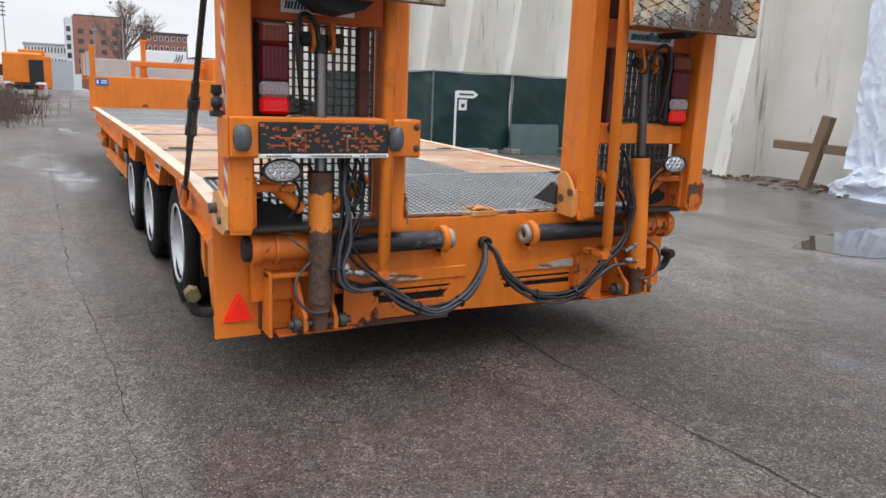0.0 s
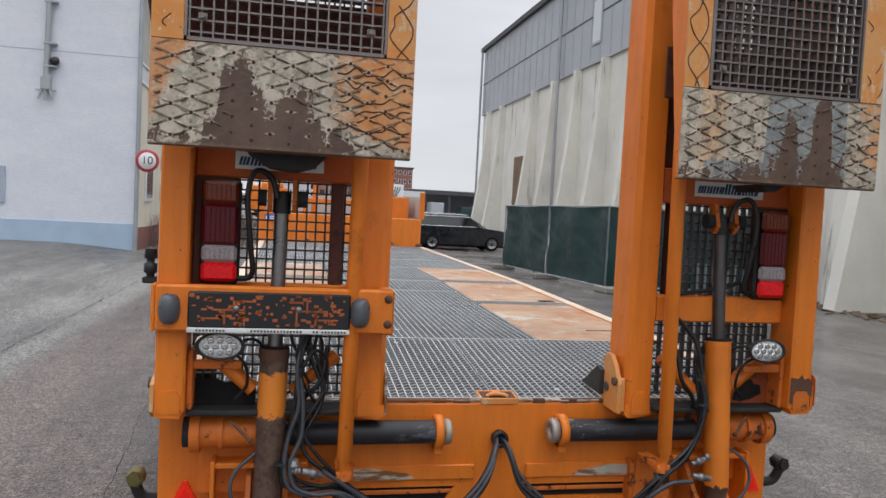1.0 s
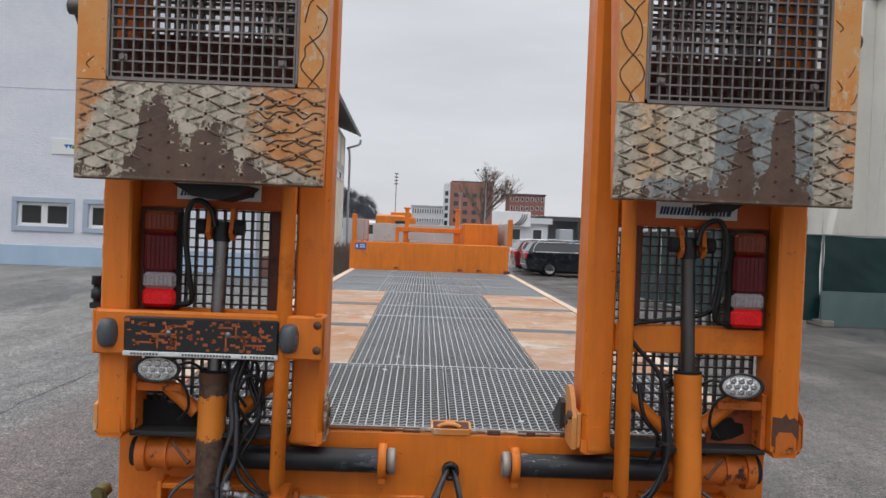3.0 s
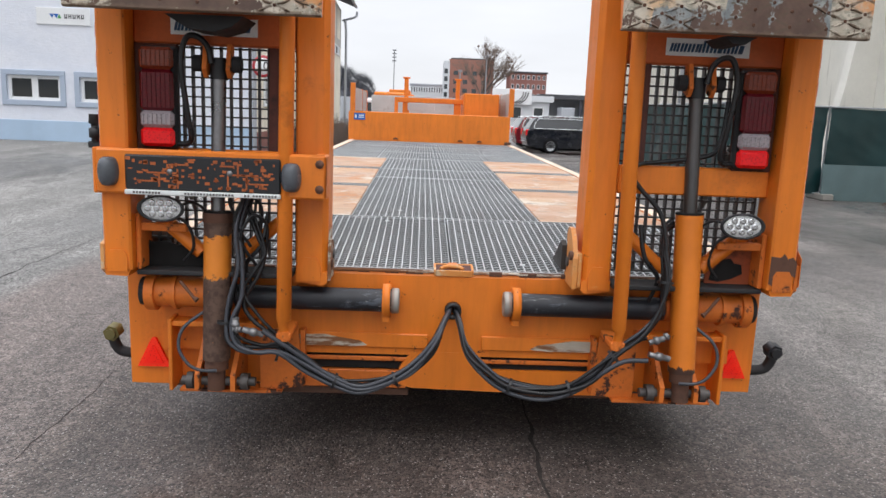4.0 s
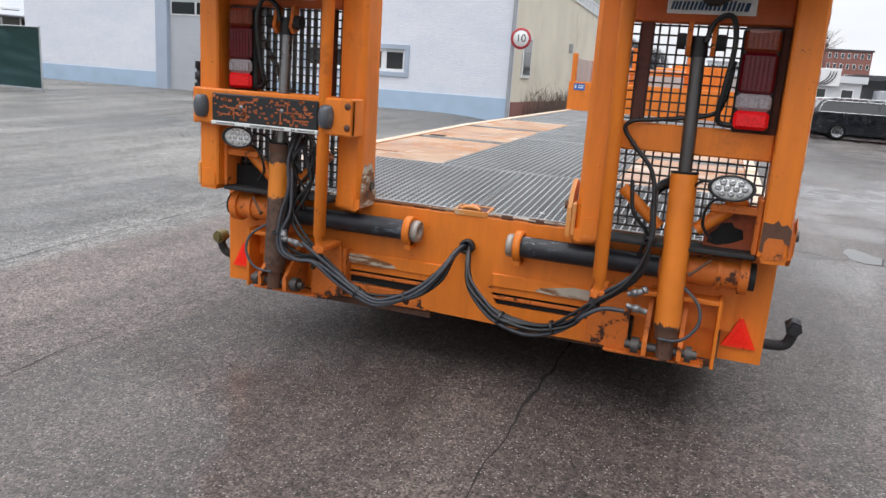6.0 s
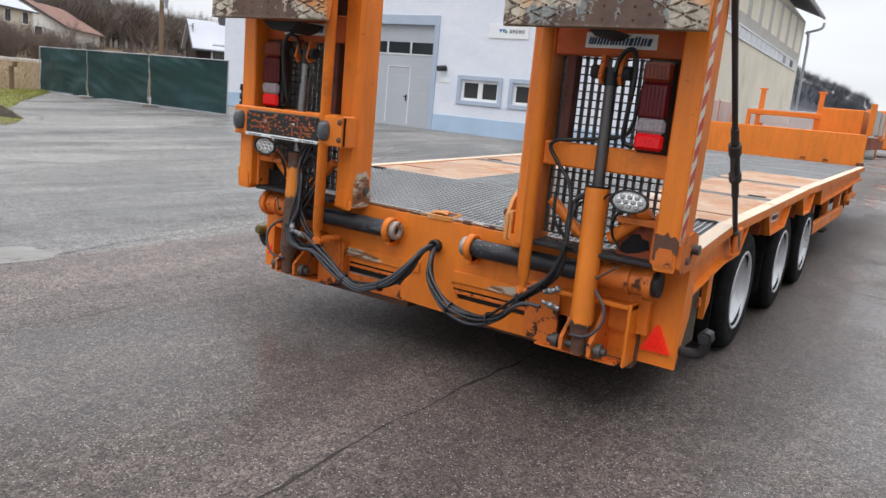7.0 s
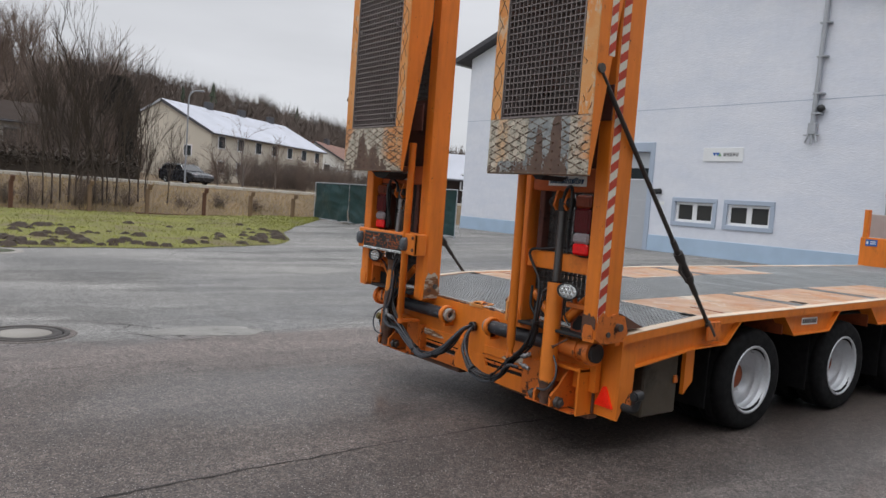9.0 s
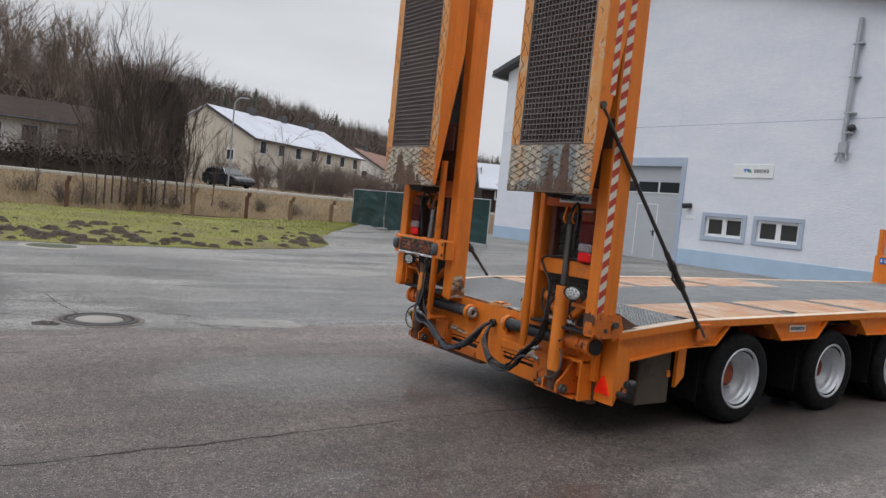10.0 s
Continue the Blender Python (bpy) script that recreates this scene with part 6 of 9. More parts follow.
part("stake_rail", G().box(-0.62, 0.55, 9.66, 9.72, 1.55, 1.63, 0.006).box(-0.62, -0.56, 9.66, 9.72, 1.34, 1.56, 0.004), M["orange"], neck)
part("warning_board", G().box(-0.40, 0.05, 9.62, 9.65, 1.42, 1.54, 0.003), M["side_board"], neck, "pale weathered striped board")
part("stacked_box", G().box(0.52, 1.08, 9.2, 10.6, 1.345, 1.72, 0.01), M["orange"], neck)
part("front_wall", G().box(-1.2, 1.2, 12.5, 12.56, 1.34, 1.72, 0.006), M["side_board"], neck)


# ---- ground ----
def ease(t):
    t = min(1.0, max(0.0, t))
    return t * t * (3 - 2 * t)


def ground_z(x, y):
    """The yard rises a little towards the white hall."""
    return 0.27 * ease((y - 7.0) / 13.0) * ease((-1.2 - x) / 4.0)


GX = [-900, -120, -60] + [-40 + 2 * k for k in range(16)] + [-8.5 + 0.5 * k for k in range(19)] + [4, 12, 30, 100, 900]
GY = [-900, -100, -30, 0, 6] + [7 + 0.5 * k for k in range(28)] + [24, 30, 60, 200, 1500]
g = G().add([(x, y, ground_z(x, y)) for y in GY for x in GX], [(j * len(GX) + i, j * len(GX) + i + 1, (j + 1) * len(GX) + i + 1, (j + 1) * len(GX) + i) for j in range(len(GY) - 1) for i in range(len(GX) - 1)], None, True)
solid("ground", g, M["asphalt"], "worn patched damp asphalt yard with joints and cracks", "ground", kind="structure")


def blob_sheet(cx, cy, rx, ry, seed, z=0.004, n=40):
    rng = random.Random(seed)
    ph = [rng.uniform(0, 6.28) for _ in range(4)]
    pts = []
    for k in range(n):
        a = 2 * math.pi * k / n
        r = 1 + 0.14 * math.sin(2 * a + ph[0]) + 0.10 * math.sin(3 * a + ph[1]) + 0.06 * math.sin(7 * a + ph[2]) + 0.03 * math.sin(13 * a + ph[3])
        pts.append((cx + rx * r * math.cos(a), cy + ry * r * math.sin(a), z + ground_z(cx, cy)))
    return G().add([(cx, cy, z + ground_z(cx, cy))] + pts, [(0, 1 + k, 1 + (k + 1) % n) for k in range(n)])


solid("puddle", blob_sheet(7.75, 4.5, 1.25, 0.62, 2), M["puddle"], "shallow puddle on the asphalt mirroring the sky", "puddle", kind="structure")

# joints and cracks, opened in ragged lines
def crack(pts, width, seed, label="dark open joint between asphalt lanes"):
    rng = random.Random(seed)
    g = G()
    line = []
    for (xa, ya), (xb, yb) in zip(pts, pts[1:]):
        n = max(2, int(math.hypot(xb - xa, yb - ya) / 0.07))
        for k in range(n):
            line.append((xa + (xb - xa) * k / n, ya + (yb - ya) * k / n))
    line.append(pts[-1])
    off = 0.0
    v = []
    for i, (x, y) in enumerate(line):
        (xa, ya), (xb, yb) = line[max(0, i - 1)], line[min(len(line) - 1, i + 1)]
        d = max(1e-6, math.hypot(xb - xa, yb - ya))
        nx, ny = -(yb - ya) / d, (xb - xa) / d
        off = off * 0.8 + rng.gauss(0, 0.007)
        w = width * 1.35 * rng.uniform(0.3, 1.0) * (0.35 + 0.75 * abs(noise.noise(Vector((x * 1.4, y * 1.4, seed))) * 2))
        h = ground_z(x, y) + (0.002 if ground_z(x, y) == 0 else 0.006)
        v += [(x + nx * (off - w), y + ny * (off - w), h), (x + nx * (off + w), y + ny * (off + w), h)]
    g.add(v, [(2 * i, 2 * i + 2, 2 * i + 3, 2 * i + 1) for i in range(len(line) - 1)])
    return solid("asphalt_crack", g, M["crack"], label, "crack", kind="structure")


crack([(2.46, -14.0), (2.44, -0.4), (2.42, 0.6), (2.37, 1.6), (2.34, 2.4), (2.36, 3.2), (2.40, 8.0), (2.4, 30.0)], 0.009, 1)
crack([(0.29, 1.80), (0.27, 2.4), (0.27, 3.6), (0.20, 5.2), (0.15, 7.0), (0.1, 22.0)], 0.004, 2)
crack([(-0.16, -12.0), (-0.145, 0.57), (-0.14, 1.69), (0.25, 1.73), (0.29, 1.82)], 0.006, 3)
crack([(-2.2, -9.0), (-1.96, -0.08), (-1.79, 0.36)], 0.010, 4)
crack([(-0.92, 2.02), (-1.12, 2.8), (-1.25, 3.75), (-1.34, 4.9), (-1.47, 6.5), (-1.55, 20.0)], 0.009, 5)
crack([(-3.3, 0.47), (-2.69, 0.51), (-2.2, 0.57), (-1.95, 0.62)], 0.014, 6, "branching crack beside the manhole")
crack([(-2.30, 0.89), (-2.08, 1.4), (-1.80, 1.76), (-1.50, 1.99), (-0.92, 2.05)], 0.012, 7, "branching crack beside the manhole")
crack([(-1.80, 1.76), (-1.46, 1.5), (-1.22, 1.75), (-0.95, 1.88), (-0.92, 2.02)], 0.010, 8, "branching crack beside the manhole")
crack([(-1.22, 1.75), (-1.27, 2.0), (-1.12, 2.10)], 0.008, 9, "branching crack beside the manhole")
crack([(-3.0, 6.2), (-2.2, 6.6), (-1.7, 7.4), (-1.47, 7.6)], 0.005, 10, "thin crack in the asphalt")
crack([(-6.5, 3.2), (-5.0, 4.4), (-4.2, 6.2), (-4.4, 8.0)], 0.006, 11, "thin crack in the asphalt")
crack([(-8.6, 8.6), (-8.36, 10.4), (-8.16, 13.0), (-8.6, 15.5)], 0.007, 12, "thin crack in the asphalt")
solid("asphalt_patch", blob_sheet(-1.30, 2.38, 0.26, 0.55, 15, 0.0025), M["asphalt_patch"], "pale worn patch in the asphalt", "patch", kind="structure")
solid("asphalt_patch", blob_sheet(-6.6, 6.2, 0.5, 0.9, 16, 0.0025), M["asphalt_patch"], "pale worn patch in the asphalt", "patch", kind="structure")
solid("puddle", blob_sheet(4.35, 7.5, 0.15, 0.33, 9), M["puddle"], "shallow puddle on the asphalt mirroring the sky", "puddle", kind="structure")
solid("puddle", blob_sheet(-1.40, 0.27, 0.14, 0.11, 6), M["puddle"], "small puddle beside the manhole", "puddle", kind="structure")
# manholes
mh = thing("manhole_cover", "round iron manhole cover with pale concrete fill", "manhole", pose(-1.555, 0.78, 0))
part("surround", G().lathe([(0.44, 0.001), (0.43, 0.006), (0.385, 0.009), (0.38, 0.004)], 48, pose(0, 0, 0, 0, -90)), M["asphalt"], mh)
part("rim", G().lathe([(0.378, 0.0), (0.375, 0.014), (0.335, 0.016), (0.33, 0.004)], 48, pose(0, 0, 0, 0, -90)), M["cast_iron"], mh, "cast-iron ring")
part("rim_gap", G().lathe([(0.332, 0.003), (0.31, 0.003)], 48, pose(0, 0, 0, 0, -90)), M["dark"], mh)
part("lid_ring", G().lathe([(0.312, 0.0), (0.31, 0.012), (0.235, 0.014), (0.23, 0.004)], 48, pose(0, 0, 0, 0, -90)), M["cast_iron"], mh)
part("lid", G().lathe([(0.228, 0.004), (0.225, 0.011), (0.0, 0.013)], 48, pose(0, 0, 0, 0, -90)), M["lid_concrete"], mh, "pale concrete lid")
mh = thing("manhole_cover", "mossy dark manhole cover in a pale ring", "manhole", pose(-9.4, 1.21, 0.0))
part("ring", G().lathe([(0.60, 0.001), (0.58, 0.012), (0.46, 0.014), (0.45, 0.003)], 40, pose(0, 0, 0, 0, -90)), M["lid_concrete"], mh, "pale concrete ring")
part("lid", G().lathe([(0.45, 0.002), (0.44, 0.010), (0.0, 0.02)], 40, pose(0, 0, 0, 0, -90)), M["moss"], mh)


# ---- hall with pale blue-white gable front ----
FY = 22.2
FX0, FX1 = -22.4, -3.15
hall = thing("hall_building", "long workshop hall with white gable front and cream side wall", "building", Matrix.Translation((0.134, 0.01, 0.046)) @ Matrix.Scale(0.968, 4), kind="structure")
OPEN = ((-15.9, -11.3, 0.0, 4.0), (-10.126, -8.634, 1.37, 2.065), (-8.078, -6.583, 1.37, 2.065))


def wall_with_openings(x0, x1, z0, ztop, y0, y1, holes):
    """Upright slab in the plane of x and z with openings through it; ztop is a function of x."""
    g = G()
    xs = sorted({x0, x1, (x0 + x1) / 2, *[h[0] for h in holes], *[h[1] for h in holes]})
    for a, b in zip(xs, xs[1:]):
        cuts = sorted((h[2], h[3]) for h in holes if h[0] <= a + 1e-6 and h[1] >= b - 1e-6)
        z = z0
        for lo, hi in cuts:
            if lo > z:
                g.prism([(a, z), (b, z), (b, lo), (a, lo)], "y", y0, y1)
            z = hi
        g.prism([(a, z), (b, z), (b, ztop(b)), (a, ztop(a))], "y", y0, y1)
    return g


def gable(x):
    return 8.32 + 0.30 * (9.72 - abs(x - (FX0 + FX1) / 2))


part("gable_wall", wall_with_openings(FX0, FX1, -0.1, gable, FY, FY + 0.35, OPEN), M["wall_white"], hall)
g = G()
for a, b in ((FX0, -16.22), (-11.22, FX1)):
    g.box(a, b, FY - 0.03, FY - 0.002, -0.1, 0.81, 0.01)
part("plinth", g, M["wall_base"], hall, "light blue plinth")
part("plaster_joint", G().box(FX0, FX1, FY - 0.006, FY - 0.001, 5.36, 5.38), M["blue_trim"], hall)
SIDE_END = 44.7
part("side_wall", G().box(-3.500, -3.150, FY + 0.35, SIDE_END, -0.1, 7.15), M["wall_cream"], hall)
part("side_wall_head", G().prism([(FY + 0.35, 7.15), (SIDE_END, 7.15), (FY + 0.35, 8.15)], "x", -3.480, -3.160), M["wall_cream"], hall)
part("side_plinth", G().box(-3.148, -3.120, FY + 0.36, SIDE_END, -0.1, 0.7, 0.01), M["brick_far2"], hall, "dark red-brown plinth")
part("far_wall", G().box(FX0, -3.500, SIDE_END - 0.3, SIDE_END, -0.1, 7.1).box(FX0, FX0 + 0.3, FY + 0.35, SIDE_END - 0.3, -0.1, 7.1), M["wall_cream"], hall)
# side window band, falling with the eaves


def band_z(y, low):
    k = (y - FY) / (43.9 - FY)
    return (4.76 - 0.28 * k) if low else (5.32 - 0.36 * k)


# grey frieze above the band, with plastered-up window fields
y0, y1 = FY + 0.37, SIDE_END - 0.02
g = G().prism([(y0, band_z(y0, False) + 0.01), (y1, band_z(y1, False) + 0.01), (y1, 7.14), (y0, 7.14)], "x", -3.1495, -3.142)
frieze = part("frieze", g, M["frieze_grey"], hall, "grey rendered frieze below the eaves")
for k in range(10):
    y = FY + 1.25 + 2.13 * k
    part("blind_window", G().box(-3.1418, -3.128, y, y + 1.45, band_z(y, False) + 0.42, 6.98, 0.006), M["wall_cream"], frieze, "plastered-up window field")
g = G()
for lo in (True, False):
    y0, y1 = FY + 0.12, 43.9
    g.prism([(y0, band_z(y0, lo)), (y1, band_z(y1, lo)), (y1, band_z(y1, lo) + (0.06 if lo else -0.06)), (y0, band_z(y0, lo) + (0.06 if lo else -0.06))], "x", -3.150, -3.100)
band = part("window_band", g, M["white_frame"], hall, "white-framed strip of windows")
y, k = FY + 0.12, 0
while y < 43.0:
    lo, hi = band_z(y + 0.5, True) + 0.065, band_z(y + 0.5, False) - 0.065
    part("mullion", G().box(-3.148, -3.105, y, y + 0.08, lo, hi, 0.01), M["white_frame"], band)
    part("pane", G().box(-3.148, -3.130, y + 0.09, y + 1.02, lo + 0.005, hi - 0.005), M["pane"] if k > 15 and k % 2 else M["office_white"], band)
    y += 1.03
    k += 1
part("side_window", G().box(-3.150, -3.100, 23.5, 24.6, 1.45, 2.78, 0.01), M["white_frame"], hall)
part("side_window_pane", G().box(-3.100, -3.090, 23.6, 24.5, 1.55, 2.68), M["pane"], hall)
part("wall_lamp", G().box(-3.150, -3.0, 31.0, 31.12, 2.6, 2.95, 0.01), M["zinc"], hall)
# roof
XM = (FX0 + FX1) / 2
for s in (-1, 1):
    e = XM + s * 10.38
    ze = 8.32 + 0.30 * (9.72 - 10.38)
    za = gable(XM)
    fall = 0.80
    y0, y1 = FY - 0.45, SIDE_END + 0.4
    v = [(XM, y0, za + 0.05), (e, y0, ze + 0.05), (e, y0, ze + 0.28), (XM, y0, za + 0.28), (XM, y1, za + 0.05), (e, y1, ze + 0.05 - fall), (e, y1, ze + 0.28 - fall), (XM, y1, za + 0.28)]
    g = G().add(v, [(0, 1, 2, 3), (7, 6, 5, 4), (0, 4, 5, 1), (1, 5, 6, 2), (2, 6, 7, 3), (3, 7, 4, 0)])
    part("roof", g, M["roof_dark"], hall, "dark roof with wide eaves")
    part("gutter", G().cyl((e + s * 0.06, FY - 0.4, ze + 0.06), (e + s * 0.06, SIDE_END + 0.35, ze + 0.06 - fall), 0.08, 10), M["zinc"], hall)
part("downpipe", G().tube(smooth_path([(-2.25, SIDE_END + 0.2, 7.1), (-2.35, SIDE_END + 0.1, 6.8), (-3.0, SIDE_END - 0.1, 6.5), (-2.85, SIDE_END - 0.1, 6.0), (-2.85, SIDE_END - 0.1, 0.1)], 4), 0.07, 8), M["zinc"], hall)
part("corner_pipe", G().tube(smooth_path([(-2.34, FY - 0.3, 8.08), (-2.42, FY - 0.25, 7.85), (-3.02, FY - 0.14, 7.45), (-3.1, FY - 0.12, 7.2), (-3.1, FY - 0.12, 4.0), (-3.1, FY - 0.12, 0.1)], 4), 0.06, 10), M["zinc"], hall)
# gate
gate = part("gate", G().box(-15.72, -11.42, FY + 0.12, FY + 0.18, 0.02, 3.84, 0.006), M["gate_grey"], hall, "grey sectional gate with wicket door")
g = G().box(-16.22, -15.72, FY - 0.05, FY + 0.2, -0.1, 4.18, 0.01).box(-11.42, -11.22, FY - 0.05, FY + 0.2, -0.1, 4.18, 0.01).box(-15.72, -11.42, FY - 0.05, FY + 0.2, 3.84, 4.18, 0.01)
part("gate_surround", g, M["blue_trim"], hall, "grey-blue gate surround")
for k in range(4):
    x0 = -15.62 + k * 1.055
    part("gate_window", G().box(x0, x0 + 0.96, FY + 0.105, FY + 0.12, 2.84, 3.24, 0.004), M["pane"], gate)
    part("gate_window_edge", G().box(x0 - 0.03, x0 + 0.99, FY + 0.098, FY + 0.119, 2.80, 2.835).box(x0 - 0.035, x0 - 0.002, FY + 0.098, FY + 0.119, 2.80, 3.26), M["white_frame"], gate)
g = G().box(-13.48, -13.45, FY + 0.10, FY + 0.119, 0.33, 2.39).box(-12.46, -12.43, FY + 0.10, FY + 0.119, 0.33, 2.39).box(-13.48, -12.43, FY + 0.10, FY + 0.119, 2.36, 2.39)
part("wicket_frame", g, M["white_frame"], gate)
part("wicket_handle", G().box(-12.56, -12.52, FY + 0.06, FY + 0.11, 1.15, 1.38, 0.006).box(-12.66, -12.53, FY + 0.05, FY + 0.07, 1.29, 1.32, 0.006), M["black_plastic"], gate)
g = G()
for z in (0.85, 1.45, 2.05, 2.65, 3.4):
    g.box(-15.72, -11.42, FY + 0.116, FY + 0.119, z, z + 0.012)
part("gate_joints", g, M["grate"], gate)
for k, (x0, x1, z0, z1) in enumerate(OPEN[1:]):
    g = G().box(x0 - 0.15, x1 + 0.15, FY - 0.05, FY - 0.001, z0 - 0.15, z0 - 0.001, 0.01).box(x0 - 0.15, x1 + 0.15, FY - 0.05, FY - 0.001, z1 + 0.001, z1 + 0.15, 0.01)
    g.box(x0 - 0.15, x0 - 0.001, FY - 0.05, FY - 0.001, z0, z1, 0.01).box(x1 + 0.001, x1 + 0.15, FY - 0.05, FY - 0.001, z0, z1, 0.01)
    win = part("window", g, M["blue_trim"], hall, "white double window with grey-blue surround")
    xm = (x0 + x1) / 2
    g = G()
    for a, b in ((x0, xm), (xm, x1)):
        g.box(a, a + 0.09, FY + 0.05, FY + 0.12, z0, z1, 0.006).box(b - 0.09, b, FY + 0.05, FY + 0.12, z0, z1, 0.006)
        g.box(a + 0.09, b - 0.09, FY + 0.05, FY + 0.12, z0, z0 + 0.09, 0.006).box(a + 0.09, b - 0.09, FY + 0.05, FY + 0.12, z1 - 0.09, z1, 0.006)
    part("window_frame", g, M["white_frame"], win)
    for a, b in ((x0, xm), (xm, x1)):
        part("pane", G().box(a + 0.09, b - 0.09, FY + 0.08, FY + 0.10, z0 + 0.09, z1 - 0.09), M["pane"], win)
board = part("name_board", G().box(-9.195, -7.705, FY - 0.04, FY - 0.002, 3.49, 3.95, 0.006), M["white_frame"], hall, "white company board with coloured marks")
BX = -8.83
g = G()
for q in (0.0, 0.12):
    g.prism([(BX + q, 3.78), (BX + q + 0.08, 3.66), (BX + q + 0.14, 3.78)], "y", FY - 0.044, FY - 0.041)
part("blue_mark", g, M["sticker_blue"], board)
part("green_mark", G().prism([(BX + 0.22, 3.66), (BX + 0.28, 3.78), (BX + 0.34, 3.66)], "y", FY - 0.047, FY - 0.044), M["sign_green"], board)
g = G()
for k in range(5):
    x = BX + 0.42 + k * 0.115
    g.box(x, x + 0.025, FY - 0.044, FY - 0.041, 3.66, 3.78).box(x + 0.055, x + 0.08, FY - 0.044, FY - 0.041, 3.66, 3.78).box(x + 0.025, x + 0.055, FY - 0.044, FY - 0.041, 3.66 + 0.05 * (k % 2), 3.69 + 0.05 * (k % 2))
part("dark_mark", g, M["sign_black"], board)
part("small_board", G().box(-11.03, -10.63, FY - 0.02, FY - 0.002, 1.92, 2.05, 0.004), M["sign_white"], hall)
part("wall_camera", G().cyl((-10.98, FY - 0.28, 2.37), (-10.83, FY - 0.02, 2.41), 0.10, 10).box(-10.88, -10.78, FY - 0.08, FY - 0.001, 2.31, 2.46, 0.01), M["black_plastic"], hall, "black security camera")
PX, PZ = -5.466, 4.265
g = G().cyl((PX, FY - 0.12, PZ + 0.34), (PX + 0.08, FY - 0.12, 8.4), 0.075, 12)
pipe = part("wall_pipe", g, M["zinc"], hall, "zinc wall pipe with split foot")
g = G().box(PX - 0.12, PX + 0.12, FY - 0.18, FY - 0.03, PZ + 0.04, PZ + 0.38, 0.01).box(PX - 0.25, PX + 0.25, FY - 0.14, FY - 0.08, PZ, PZ + 0.04, 0.004)
for q, w in ((-0.14, 0.26), (0.0, 0.30), (0.13, 0.24)):
    g.tube([(PX + q * 0.7, FY - 0.12, PZ + 0.04), (PX + q * 1.3, FY - 0.15, PZ + 0.04 - w)], 0.03, 8)
part("pipe_foot", g, M["zinc"], pipe)
g = G()
for z in (4.9, 5.5, 6.6, 7.6):
    g.box(PX - 0.06, PX + 0.25, FY - 0.20, FY - 0.01, z, z + 0.05, 0.006)
part("pipe_clips", g, M["zinc"], pipe)
lp = part("wall_lamp", G().lathe([(0.0, -0.06), (0.10, -0.05), (0.12, 0.0), (0.10, 0.05)], 14, pose(PX + 0.22, FY - 0.16, 5.07, 0, 0, 90)), M["black_plastic"], hall, "small round black wall lamp")
part("lamp_arm", G().box(PX + 0.10, PX + 0.30, FY - 0.12, FY - 0.001, 5.05, 5.09, 0.004), M["zinc"], lp)

# speed sign by the corner
sg = thing("speed_sign", "round speed limit sign reading 10, white with red ring", "traffic sign", pose(-2.60, 21.25, 0.10))
part("bracket", G().box(-0.30, 0.02, 0.012, 0.05, 2.38, 2.42, 0.004).box(-0.30, 0.02, 0.012, 0.05, 2.50, 2.54, 0.004), M["zinc"], sg)
part("disc", G().lathe([(0.0, 0.0), (0.30, 0.0), (0.30, 0.012), (0.0, 0.012)], 36, pose(0, 0, 2.43, 0, 0, 90)), M["sign_white"], sg)
part("ring", G().lathe([(0.225, -0.004), (0.298, -0.004), (0.298, 0.0), (0.225, 0.0), (0.225, -0.004)], 36, pose(0, 0, 2.43, 0, 0, 90)), M["sign_red"], sg, "red ring")


def lettering(txt, size, m, material, parent, name="numerals"):
    cu = bpy.data.curves.new(name, "FONT")
    cu.body, cu.size, cu.align_x, cu.align_y, cu.extrude = txt, size, "CENTER", "CENTER", 0.002
    tmp = bpy.data.objects.new(name, cu)
    scene.collection.objects.link(tmp)
    me = bpy.data.meshes.new_from_object(tmp.evaluated_get(bpy.context.evaluated_depsgraph_get()))
    bpy.data.objects.remove(tmp)
    me.materials.clear()
    me.materials.append(material)
    ob = new(name, me)
    ob.parent = parent
    ob.matrix_basis = m
    return ob


lettering("10", 0.30, pose(0, -0.004, 2.43, 90), M["grate_dark"], sg)

# dry shrubs along the cream wall
def twigs(seed, n, spread, height, r=0.006, branch=3):
    """A clump of bare stems with side shoots."""
    rng = random.Random(seed)
    g = G()
    for _ in range(n):
        x, y = rng.gauss(0, spread), rng.gauss(0, spread)
        lean = Vector((rng.gauss(0, 0.22), rng.gauss(0, 0.22), 1)).normalized()
        h = height * rng.uniform(0.45, 1.0)
        p0 = Vector((x, y, 0))
        p1 = p0 + lean * h * 0.5 + Vector((rng.gauss(0, 0.05), rng.gauss(0, 0.05), 0)) * h
        p2 = p1 + (lean + Vector((rng.gauss(0, 0.18), rng.gauss(0, 0.18), 0))) * h * 0.5
        g.tube([p0, p1, p2], [r * 1.5, r, r * 0.3], 3, False)
        for _ in range(branch):
            t = rng.uniform(0.3, 0.95)
            q = p0.lerp(p1, t * 2) if t < 0.5 else p1.lerp(p2, t * 2 - 1)
            d = (lean + Vector((rng.gauss(0, 0.6), rng.gauss(0, 0.6), rng.gauss(0, 0.2)))).normalized()
            g.tube([q, q + d * h * rng.uniform(0.15, 0.4)], [r * 0.7, r * 0.2], 3, False)
    return g


for k in range(5):
    solid("dry_shrub", twigs(40 + k, 220, 0.7, 1.2, 0.008, 3), M["twig"], "low bare brown shrub by the cream wall", "shrub", pose(-2.1 + 0.15 * k, 24.0 + 2.4 * k, 0), "shrubs along the cream wall")
